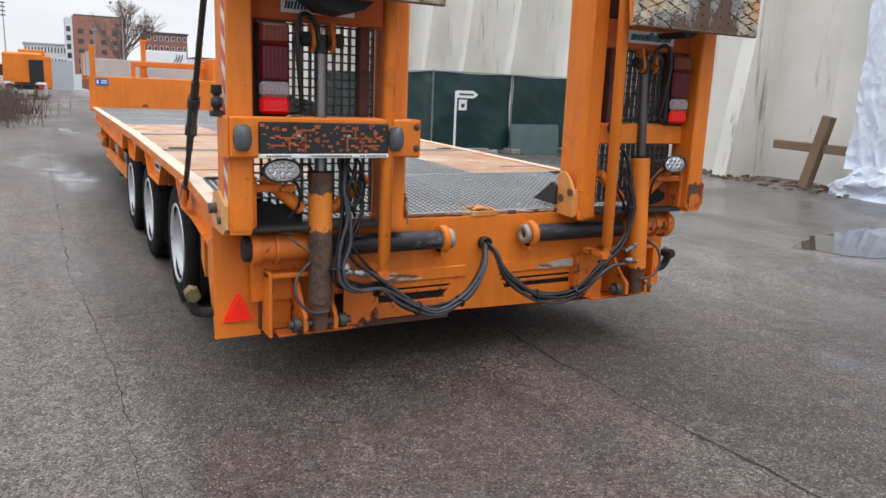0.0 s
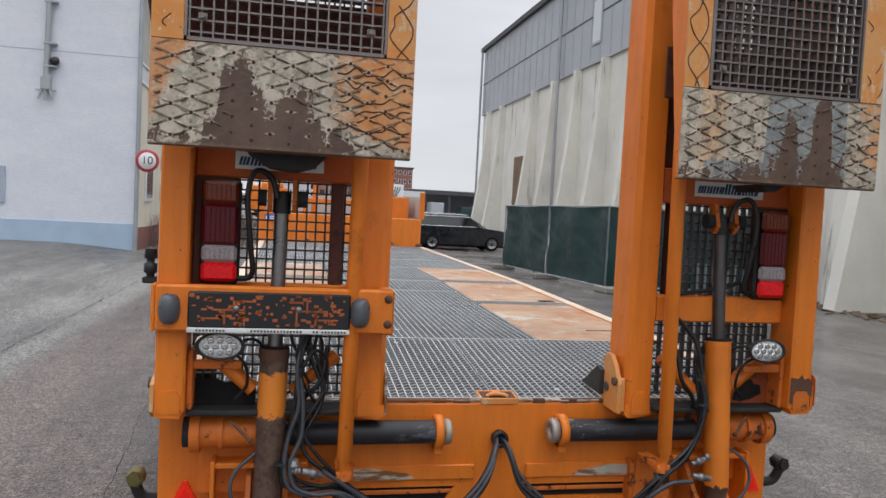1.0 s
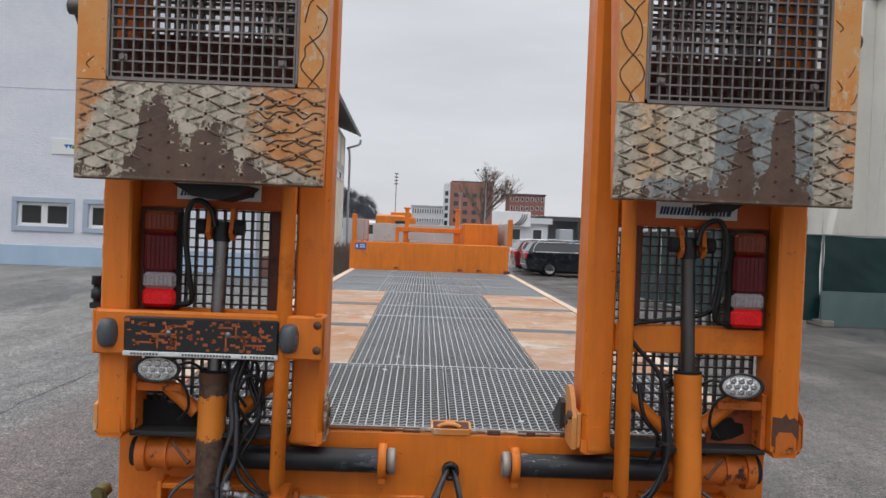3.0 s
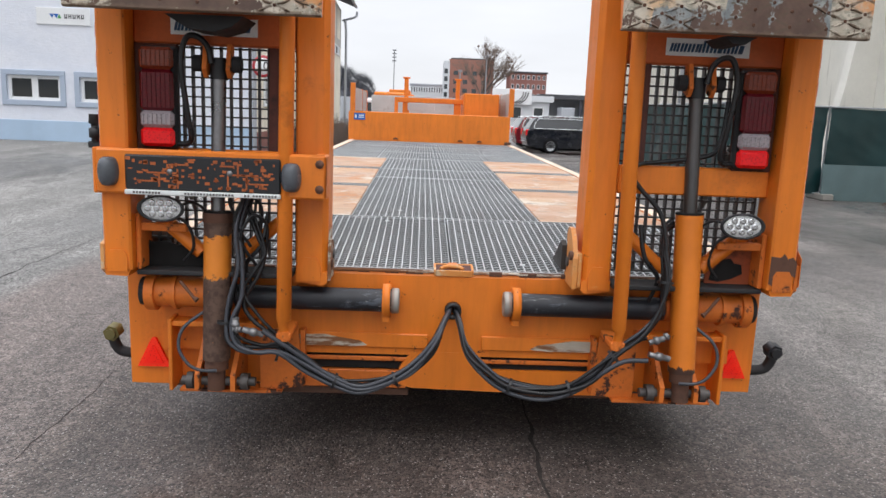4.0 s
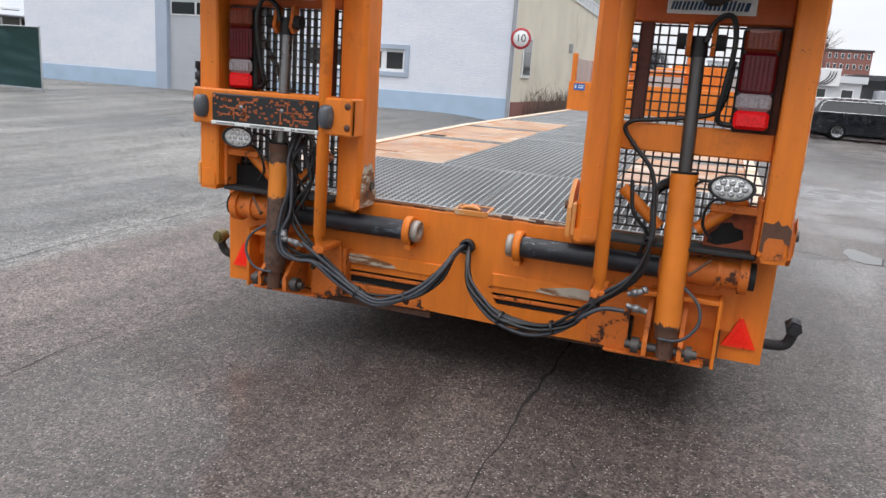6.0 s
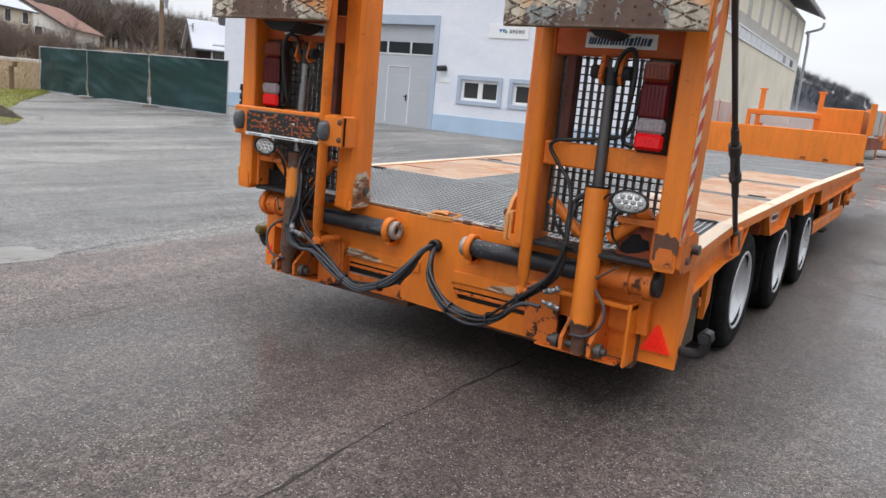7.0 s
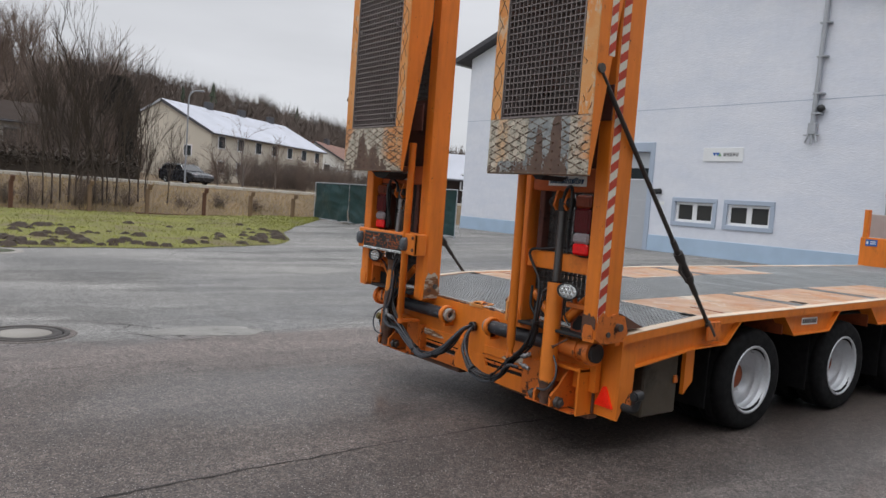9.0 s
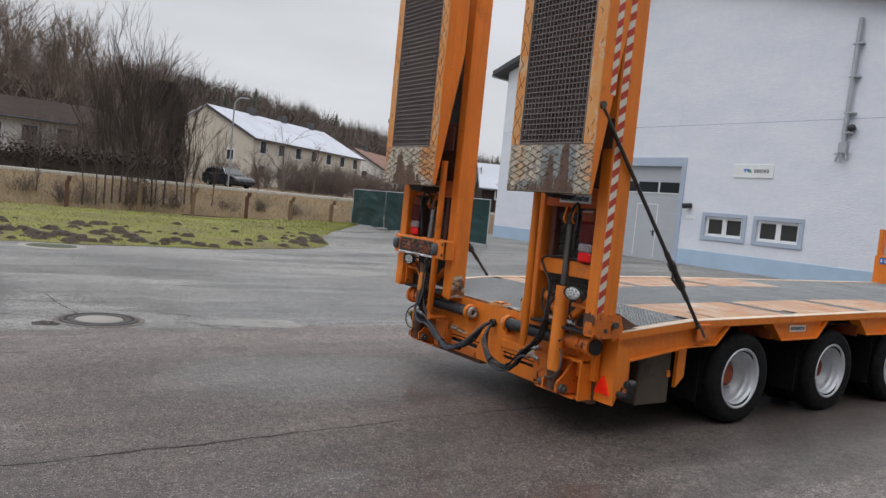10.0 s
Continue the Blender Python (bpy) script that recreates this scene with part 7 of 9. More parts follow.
solid("dry_shrub", twigs(47, 260, 0.6, 0.7, 0.007, 3), M["dry_grass"], "pale dry grass tuft at the wall", "shrub", pose(-1.2, 33.5, 0), "shrubs along the cream wall")

# ---- ribbed concrete hall on the other side ----
RX = 12.7
silo = thing("concrete_hall", "tall hall with ribbed pale concrete wall and grey metal cladding above", "building", kind="structure")
R0, R1 = -24.0, 45.0
part("wall", G().box(RX, RX + 0.4, R0, R1, 0, 7.8), M["concrete"], silo)
part("cladding", G().box(RX - 0.12, RX + 0.4, R0, R1, 7.7, 11.6), M["cladding"], silo, "grey metal cladding")
part("far_wall", G().box(RX + 0.4, RX + 18, R1 - 0.4, R1, 0, 11.6).box(RX + 0.4, RX + 18, R0, R0 + 0.4, 0, 11.6), M["concrete"], silo)
part("roof", G().box(RX - 0.3, RX + 18, R0 - 0.3, R1 + 0.3, 11.6, 11.85), M["roof_dark"], silo)
g = G()
y = R0
while y < R1:
    g.box(RX - 0.135, RX - 0.118, y, y + 0.05, 7.72, 11.58)
    y += 0.95
part("cladding_seams", g, M["cladding"], silo)
part("cladding_joint", G().box(RX - 0.14, RX - 0.12, R0, R1, 9.55, 9.6), M["roof_dark"], silo)
y = 1.9
k = 0
while y < R1:
    if abs(y - 37.0) > 1.3:
        prof = [(RX + 0.02, 0.0), (RX - 1.15, 0.0), (RX - 1.0, 0.9), (RX - 0.72, 2.6), (RX - 0.48, 4.6), (RX - 0.34, 6.4), (RX - 0.28, 7.7), (RX + 0.02, 7.7)]
        g = G().prism(prof, "y", y - 0.16, y + 0.16)
        part("rib", g, M["concrete"], silo, "tapering concrete buttress rib")
        g = G().prism([(RX + 0.01, 0.0), (RX - 0.42, 0.0), (RX - 0.28, 2.2), (RX - 0.12, 5.0), (RX + 0.01, 6.6)], "y", y + 0.16, y + 1.15)
        part("sloped_panel", g, M["concrete"], silo)
    y += 2.75
    k += 1
part("cladding_window", G().box(RX - 0.16, RX - 0.12, 27.2, 28.1, 8.4, 10.2, 0.01), M["zinc"], silo)
part("window_pane", G().box(RX - 0.17, RX - 0.16, 27.3, 28.0, 8.5, 10.1), M["office_white"], silo)
part("door_boards", G().box(RX - 0.02, RX + 0.0, 36.0, 38.1, 0.0, 4.7).box(RX - 0.05, RX - 0.02, 36.0, 38.1, 2.3, 2.4), M["timber"], silo, "brown boarded doorway")
part("downpipe", G().cyl((RX - 0.3, 31.3, 0.2), (RX - 0.3, 31.3, 11.5), 0.07, 8).cyl((RX - 0.35, 44.7, 0.2), (RX - 0.35, 44.7, 11.5), 0.07, 8), M["zinc"], silo)
# litter along the foot of the wall
rng = random.Random(21)
g = G()
for k in range(420):
    x, y = RX - 0.5 - abs(rng.gauss(0, 0.55)), rng.uniform(4.0, 16.5)
    w = rng.uniform(0.02, 0.09)
    m = pose(x, y, 0.012, rng.uniform(-18, 18), rng.uniform(-18, 18), rng.uniform(0, 360))
    g.box(-w, w, -w * 0.5, w * 0.5, -0.006, 0.006 + w * 0.12, 0, m)
solid("litter", g, M["debris"], "dead leaves and rubble along the wall foot", "litter", kind="stuff")
# crumpled white sheeting leaning on the wall
tp = thing("white_sheeting", "crumpled white plastic sheeting hung against the concrete wall", "plastic sheet", pose(11.4, 7.2, 0))


def crease(a, b, c):
    return 1.0 - abs(2.0 * noise.noise(Vector((a, b, c))))


def sheeting(a, b):
    z = 0.42 + 5.0 * b
    y = 0.26 + 0.09 * z - 3.2 * (1 - a) + 0.05 * noise.noise(Vector((b * 9, a, 4)))
    x = 0.02 + 0.17 * z - 0.07 * crease(a * 5 + b * 1.5, b * 1.6, 3) - 0.03 * crease(a * 11 - b * 4, b * 9, 7) - 0.02 * crease(a * 26, b * 22, 1)
    return (x, y, z)


part("sheet", G().sheet(sheeting, 110, 130, False), M["plastic_white"], tp)


def heap(a, b):
    r = math.sin(b * math.pi / 2)
    ang = a * 2 * math.pi
    cx, sy = math.cos(ang), math.sin(ang)
    rr = 1 + 0.3 * noise.noise(Vector((cx * 2, sy * 2, b * 4))) + 0.12 * crease(cx * 4, sy * 4, b * 6)
    return (0.02 + 0.36 * r * rr * cx, -0.75 + 1.15 * r * rr * sy, max(0.0, (0.42 + 0.16 * crease(cx * r * 4, sy * r * 4, 2)) * math.cos(b * math.pi / 2)))


part("crumpled_fold", G().sheet(heap, 110, 40, False), M["plastic_white"], tp)
# timber cross leaning there
cr = thing("timber_beams", "two weathered timber beams crossed and leaning by the wall", "timber")
part("long_beam", G().box(-0.09, 0.09, -2.2, 1.05, -0.075, 0.075, 0.012, pose(11.75, 8.0, 0.68, 1.5, 0, 4)), M["timber"], cr)
part("upright_beam", G().box(-0.08, 0.08, -0.09, 0.09, -0.05, 1.2, 0.012, pose(11.62, 8.32, 0.05, 11, 4, 0)), M["timber"], cr)
part("support_block", G().box(11.7, 12.0, 6.1, 6.4, 0, 0.6, 0.01), M["timber"], cr)


# ---- tarpaulin fences ----
def tarp_panel(parent, p, q, h, seed):
    p, q = Vector(p), Vector(q)
    d = q - p
    nrm = Vector((d.y, -d.x, 0)).normalized()

    def at(a, b):
        w = 0.09 * noise.noise(Vector((a * 3 + seed, b * 2.2, seed * 1.7))) + 0.022 * (1 - abs(2 * noise.noise(Vector((a * 4 + b * 3, b * 4 + seed, 2)))))
        sag = 0.03 * math.sin(a * math.pi) * (1 if b > 0.5 else 0)
        return p + d * (0.01 + 0.98 * a) + nrm * (w - 0.03) + Vector((0, 0, 0.10 + (h - 0.12 - sag) * b))

    g = G().sheet(at, 48, 30)
    part("tarpaulin", g, M["tarp"], parent, "dark green wrinkled tarpaulin")
    g = G().cyl(p + Vector((0, 0, 0.0)), p + Vector((0, 0, h)), 0.021, 8).cyl(q, q + Vector((0, 0, h)), 0.021, 8)
    g.cyl(p + Vector((0, 0, h - 0.02)), q + Vector((0, 0, h - 0.02)), 0.018, 8).cyl(p + Vector((0, 0, 0.12)), q + Vector((0, 0, 0.12)), 0.018, 8)
    part("fence_frame", g, M["zinc"], parent)
    a = math.degrees(math.atan2(d.y, d.x))
    part("fence_foot", G().box(-0.12, 0.12, -0.33, 0.33, 0, 0.13, 0.02, pose(p.x, p.y, p.z, 0, 0, a)), M["lid_concrete"], parent)


def fence(pts, h, label, seed, base=0.0):
    f = thing("tarp_fence", label, "fence")
    for k, (p, q) in enumerate(zip(pts, pts[1:])):
        tarp_panel(f, (*p, base), (*q, base), h, seed + k * 3.1)


fence([(7.35, 21.2), (7.6, 18.2), (7.85, 15.15), (10.0, 15.2), (12.15, 15.25)], 1.88, "mobile fence hung with dark green tarpaulin beside the concrete hall", 1.0)
fence([(-24.6, 15.4), (-21.5, 15.4), (-17.95, 15.4), (-14.1, 15.4)], 1.74, "mobile fence hung with dark green tarpaulin beside the white hall", 7.0, 0.16)
# Panel added in place of a pale translucent patch in the tarpaulin.
solid("leaning_board", G().box(-0.7, 0.7, -0.012, 0.012, 0, 0.72, 0.004, pose(10.6, 14.96, 0.0, -6)), M["board_pale"], "pale greenish panel standing in for a translucent patch of the tarpaulin", "board")
ws = thing("arrow_sign", "white arrow sign on a post in a dark foot", "sign", pose(7.98, 14.3, 0))
part("post", G().cyl((0, 0, 0.1), (0, 0, 1.42), 0.026, 10), M["sign_white"], ws)
part("arrow", G().prism([(0.0, 1.28), (0.42, 1.28), (0.54, 1.36), (0.42, 1.44), (0.0, 1.44)], "y", -0.03, -0.018), M["sign_white"], ws)
part("small_plate", G().box(0.06, 0.26, -0.03, -0.02, 1.02, 1.25), M["sign_white"], ws)
part("print_bar", G().box(0.06, 0.42, -0.0315, -0.0305, 1.34, 1.38), M["grate_dark"], ws, "unreadable grey print")
part("print_bar", G().box(0.12, 0.2, -0.0315, -0.0305, 1.08, 1.16), M["grate_dark"], ws)
part("foot", G().lathe([(0.25, 0.0), (0.24, 0.10), (0.10, 0.14), (0.0, 0.14)], 20, pose(0, 0, 0, 0, -90)), M["black"], ws)


# ---- cars and truck ----
def car(name, label, paint, m, wagon=True, group=""):
    """A car along x, its nose towards +x, origin under its middle."""
    c = thing(name, label, "car", m, group)
    prof = [(-2.30, 0.45), (-2.36, 0.62), (-2.34, 0.92), (-2.22, 1.02), (1.02, 0.98), (1.75, 0.90), (2.28, 0.74), (2.38, 0.55), (2.34, 0.30), (1.85, 0.22), (-1.9, 0.22), (-2.28, 0.30)]
    g = G()

    def ring(y, k):
        return [(x * (1 - 0.02 * k), y, z + (0.02 * k if z < 0.5 else -0.015 * k)) for x, z in prof]

    rows = [(-0.90, 1), (-0.84, 0), (-0.5, 0), (0.5, 0), (0.84, 0), (0.90, 1)]
    v = [p for y, k in rows for p in ring(y, k)]
    n = len(prof)
    f = [(i * n + j, i * n + (j + 1) % n, (i + 1) * n + (j + 1) % n, (i + 1) * n + j) for i in range(len(rows) - 1) for j in range(n)]
    f += [tuple(range(n)), tuple(range(6 * n - 1, 5 * n - 1, -1))]
    g.add(v, f, None, False)
    part("body", g, paint, c)
    top = [(-2.20, 1.0), (-1.95, 1.44), (-1.6, 1.49), (0.0, 1.50), (0.35, 1.45), (1.05, 0.99)] if wagon else [(-2.0, 1.0), (-1.3, 1.40), (-0.6, 1.46), (0.0, 1.46), (0.35, 1.41), (1.05, 0.99)]
    g = G()
    v = [(x, y * (0.86 if z < 1.1 else 0.68), z) for y in (-1, 1) for x, z in top]
    k = len(top)
    g.add(v, [(j, j + 1, k + j + 1, k + j) for j in range(k - 1)] + [tuple(range(k)), tuple(range(2 * k - 1, k - 1, -1))])
    part("cabin", g, paint, c)
    for s in (-1, 1):
        for x0, x1, x2, x3 in ((-2.0, -1.05, -1.05, -1.82), (-0.98, -0.1, -0.1, -0.98), (-0.02, 0.82, 0.33, -0.02)):
            def on(x, z):
                t = (z - 1.0) / 0.5
                return (x, s * (0.868 - 0.185 * t), z)
            g = G().add([on(x0, 1.04), on(x1, 1.04), on(x2, 1.40), on(x3, 1.40)], [(0, 1, 2, 3)])
            part("side_window", g, M["car_glass"], c)
        part("window_trim", G().tube([(-2.02, s * 0.885, 1.02), (0.9, s * 0.88, 1.02)], 0.016, 4), M["chrome"], c)
        if wagon:
            part("window_trim", G().tube(smooth_path([(-2.04, s * 0.88, 1.03), (-2.0, s * 0.83, 1.2), (-1.84, s * 0.73, 1.41), (-1.5, s * 0.725, 1.43), (0.2, s * 0.72, 1.43), (0.5, s * 0.75, 1.32), (0.9, s * 0.87, 1.04)], 3), 0.018, 4), M["chrome"], c)
        part("roof_rail", G().tube([(-1.9, s * 0.66, 1.50), (-1.5, s * 0.64, 1.54), (0.0, s * 0.64, 1.54), (0.25, s * 0.66, 1.50)], 0.02, 5), M["chrome"], c)
        part("tail_light", G().box(-2.36, -2.12, s * 0.62 if s > 0 else -0.88, s * 0.88 if s > 0 else -0.62, 0.72, 0.98, 0.02), M["lens_red"], c)
        part("head_light", G().box(2.0, 2.30, s * 0.55 if s > 0 else -0.86, s * 0.86 if s > 0 else -0.55, 0.62, 0.78, 0.03), M["lens_clear"], c)
        part("mirror", G().box(0.62, 0.78, s * 0.9 if s > 0 else -1.06, s * 1.06 if s > 0 else -0.9, 0.98, 1.12, 0.03), paint, c)
        for x in (-1.32, 1.32):
            mt = pose(x, s * 0.80, 0.32, 0, 0, 90 * s)
            w = part("wheel", G().lathe([(0.20, 0.12), (0.28, 0.12), (0.315, 0.09), (0.32, -0.09), (0.28, -0.12), (0.2, -0.12)], 28, mt), M["tyre"], c)
            g = G().lathe([(0.205, 0.115), (0.19, 0.10), (0.06, 0.085), (0.0, 0.10)], 20, mt)
            part("rim", g, M["rim"], w)
            g = G()
            for j in range(10):
                g.box(-0.012, 0.012, 0.06, 0.19, 0.10, 0.115, 0, mt @ pose(0, 0, 0, 36 * j, 0, 0) @ pose(0, 0, 0, 0, 90, 0))
            part("spokes", g, M["chrome"], w)
    g = G().add([(-2.235, -0.72, 1.03), (-2.235, 0.72, 1.03), (-1.99, 0.6, 1.42), (-1.99, -0.6, 1.42)], [(0, 1, 2, 3)])
    part("rear_window", g, M["car_glass"], c)
    g = G().add([(1.02, -0.74, 1.03), (1.02, 0.74, 1.03), (0.40, 0.62, 1.435), (0.40, -0.62, 1.435)], [(0, 1, 2, 3)])
    part("windscreen", g, M["car_glass"], c)
    part("bumper_trim", G().box(-2.385, -2.34, -0.75, 0.75, 0.46, 0.50, 0.01), M["chrome"], c)
    part("underside", G().box(-2.1, 2.1, -0.78, 0.78, 0.16, 0.30), M["dark"], c)
    return c


car("estate_car", "black estate car with chrome trim parked across the yard", M["car_black"], pose(8.49, 32.23, 0))
car("parked_car", "dark red car parked behind the black estate", M["car_red"], pose(8.45, 35.6, 0), True, "parked cars")
car("parked_car", "white car parked in the row", M["car_white"], pose(8.75, 39.2, 0), False, "parked cars")
car("parked_car", "grey car parked in the row", M["car_grey"], pose(9.5, 42.7, 0), True, "parked cars")

tr = thing("truck_tractor", "orange lorry tractor unit seen from behind", "lorry", pose(-0.73, 56.0, 0, 0, 0, 2))
part("cab", G().box(-1.2, 1.2, 2.6, 4.9, 0.9, 3.05, 0.12), M["orange"], tr)
part("cab_back", G().box(0.35, 1.22, 2.52, 2.62, 1.0, 2.6, 0.03), M["black_plastic"], tr)
part("chassis", G().box(-0.5, 0.5, 0.0, 4.8, 0.65, 0.95, 0.02).box(-1.1, 1.1, 0.2, 0.35, 0.75, 0.95, 0.02), M["dark"], tr)
part("coupling_plate", G().lathe([(0.55, 0.0), (0.55, 0.08), (0.0, 0.1)], 20, pose(0, 1.2, 1.0, 0, -90)), M["dark"], tr)
for s in (-1, 1):
    for v in (0.9, 4.2):
        mt = pose(s * 0.98, v, 0.5)
        w = part("wheel", G().lathe([(0.28, -0.26), (0.45, -0.27), (0.5, -0.2), (0.5, 0.2), (0.45, 0.27), (0.28, 0.26)], 28, mt), M["tyre"], tr)
        part("mudguard", G().lathe([(0.60, -0.28), (0.60, 0.28)], 28, mt), M["side_board"] if v < 2 else M["orange"], tr)
    part("rear_light", G().box(s * 0.75, s * 1.1, 0.14, 0.2, 0.72, 0.86, 0.01), M["lens_red"], tr)
for s in (-1, 1):
    part("rear_mudguard", G().box(s * 0.62, s * 1.28, 0.35, 1.45, 0.62, 1.12, 0.12), M["cladding"], tr, "grey rear mudguard")
part("number_bar", G().box(-0.26, 0.26, 0.13, 0.19, 0.5, 0.62, 0.005), M["sign_white"], tr)
van = thing("white_van", "white van parked beyond the lorry", "van", pose(-2.75, 61.5, 0, 0, 0, 3))
part("body", G().box(-1.0, 1.0, 0, 5.2, 0.45, 2.6, 0.18), M["car_white"], van)
part("rear_windows", G().box(-0.85, 0.85, -0.02, 0.05, 1.5, 2.25, 0.02), M["car_glass"], van)
for s in (-1, 1):
    for v in (1.0, 4.2):
        part("wheel", G().lathe([(0.2, -0.12), (0.34, -0.1), (0.34, 0.1), (0.2, 0.12)], 20, pose(s * 0.9, v, 0.34)), M["tyre"], van)
    part("rear_light", G().box(s * 0.85, s * 1.0, -0.03, 0.1, 0.9, 1.5, 0.02), M["lens_red"], van)


# ---- far buildings ----
def block(name, label, x0, x1, y0, y1, h, wall, roof, cols, rows, win, z_first=1.5, side_cols=4, mat_win="pane"):
    b = thing(name, label, "building", kind="structure")
    part("wall", G().box(x0, x1, y0, y1, 0, h), wall, b)
    part("roof", G().box(x0 - 0.4, x1 + 0.4, y0 - 0.4, y1 + 0.4, h, h + 0.6), roof, b)
    w = (x1 - x0) / cols
    fh = (h - z_first) / rows
    for i in range(cols):
        for j in range(rows):
            x, z = x0 + w * (i + 0.5), z_first + fh * (j + 0.3)
            a = part("window", G().box(x - w * win / 2, x + w * win / 2, y0 - 0.12, y0 - 0.01, z, z + fh * 0.5), M["white_frame"], b)
            part("pane", G().box(x - w * win / 2 + 0.12, x + w * win / 2 - 0.12, y0 - 0.16, y0 - 0.121, z + 0.12, z + fh * 0.5 - 0.12), M[mat_win], a)
    return b


# tower: pale end and red side
b = thing("brick_tower", "red brick tower block with a pale stair end", "building", kind="structure")
D = 300.0
part("wall", G().box(11.6, 28.9, D, D + 14, 0, 23.6), M["brick_far"], b)
part("pale_end", G().box(9.35, 11.6, D - 1, D + 14, 0, 22.8), M["office_white"], b)
part("top_storey", G().box(12.2, 29.3, D + 1, D + 13, 23.6, 24.2), M["roof_dark"], b)
for j in range(6):
    part("window", G().box(9.6, 10.9, D - 1.15, D - 1.01, 3 + 3.0 * j, 4.8 + 3.0 * j), M["pane"], b)
for i in range(4):
    for j in range(5):
        part("window", G().box(13.2 + 3.7 * i, 15.0 + 3.7 * i, D - 0.15, D - 0.01, 4 + 3.4 * j, 5.6 + 3.4 * j), M["pane"], b)
block("brick_block", "brown brick block with rows of windows", 34.6, 48.5, 290, 304, 18.7, M["brick_far2"], M["roof_dark"], 7, 5, 0.5)
block("office_block", "pale office block with a strip of dark windows", -4.1, 10.2, 330, 345, 14.3, M["office_white"], M["roof_pale"], 13, 3, 0.62)
kiosk = block("site_office", "low white site office with a large board on its roof", 10.3, 14.8, 78, 84, 3.2, M["office_white"], M["office_white"], 2, 1, 0.5, 0.6)
part("roof_board", G().box(8.87, 12.88, 77.5, 77.7, 2.84, 4.41, 0.03), M["sign_white"], kiosk, "white board with dark curved strokes")
g = G()
for k in range(3):
    g.tube(smooth_path([(10.9 + 0.35 * k, 77.45, 2.95), (11.5 + 0.3 * k, 77.45, 3.25), (11.9 + 0.25 * k, 77.45, 3.7), (12.0 + 0.25 * k, 77.45, 4.15)], 4), 0.05, 4)
part("strokes", g, M["sign_black"], kiosk)
shed = thing("steel_shed", "open steel shed with stacked grey and blue machinery", "shed", kind="structure")
part("roof", G().box(16.0, 38.0, 92, 104, 4.25, 4.5).box(16.0, 38.0, 91.8, 92, 3.95, 4.5), M["roof_dark"], shed)
for x in (16.5, 21, 26, 31, 37.5):
    part("column", G().box(x - 0.15, x + 0.15, 92, 92.3, 0, 3.95), M["roof_dark"], shed)
part("back_wall", G().box(16, 38, 103.6, 104, 0, 4.25), M["cladding"], shed)
rng = random.Random(8)
for k in range(11):
    x = 16.4 + k * 1.9
    h = rng.uniform(1.3, 3.0)
    solid("machine_crate", G().box(x, x + 1.6, 90, 93, 0, h, 0.06), (M["car_grey"], M["cladding"], M["sticker_blue"], M["tarp"])[k % 4], "boxed machinery standing before the shed", "crate", None, "crates at the shed")
# rows of containers and walls closing the yard in the distance
solid("orange_crane_truck", G().box(-1.8, 1.0, 66, 74, 0.6, 3.1, 0.1).box(-1.2, 0.6, 66, 90, 3.1, 3.5, 0.05), M["orange"], "orange vehicle parked far down the yard", "lorry")
wallb = thing("yard_wall", "pale boundary wall with boards at the end of the yard", "wall", kind="structure")
part("wall", G().box(-30, 20, 118, 118.4, 0, 2.2), M["office_white"], wallb)
part("hoarding", G().box(-10.0, 4.0, 108, 108.3, 0, 3.6), M["cladding"], wallb)
for x, y, h in ((-5.8, 190, 17.2), (7.5, 122, 8.8), (13.85, 149, 13.4)):
    pm = thing("lighting_mast", "thin grey floodlight mast", "mast", pose(x, y, 0), "masts")
    part("pole", G().cyl((0, 0, 0), (0, 0, h), 0.16, 8, 0.09), M["mast"], pm)
    for k in range(4 if h > 14 else 1):
        for q in (-1, 1):
            part("floodlight", G().box(q * 0.08, q * (0.5 if h > 14 else 0.34), -0.25, 0.2, h - 0.35 - 0.85 * k, h - 0.02 - 0.85 * k, 0.06), M["mast"], pm)


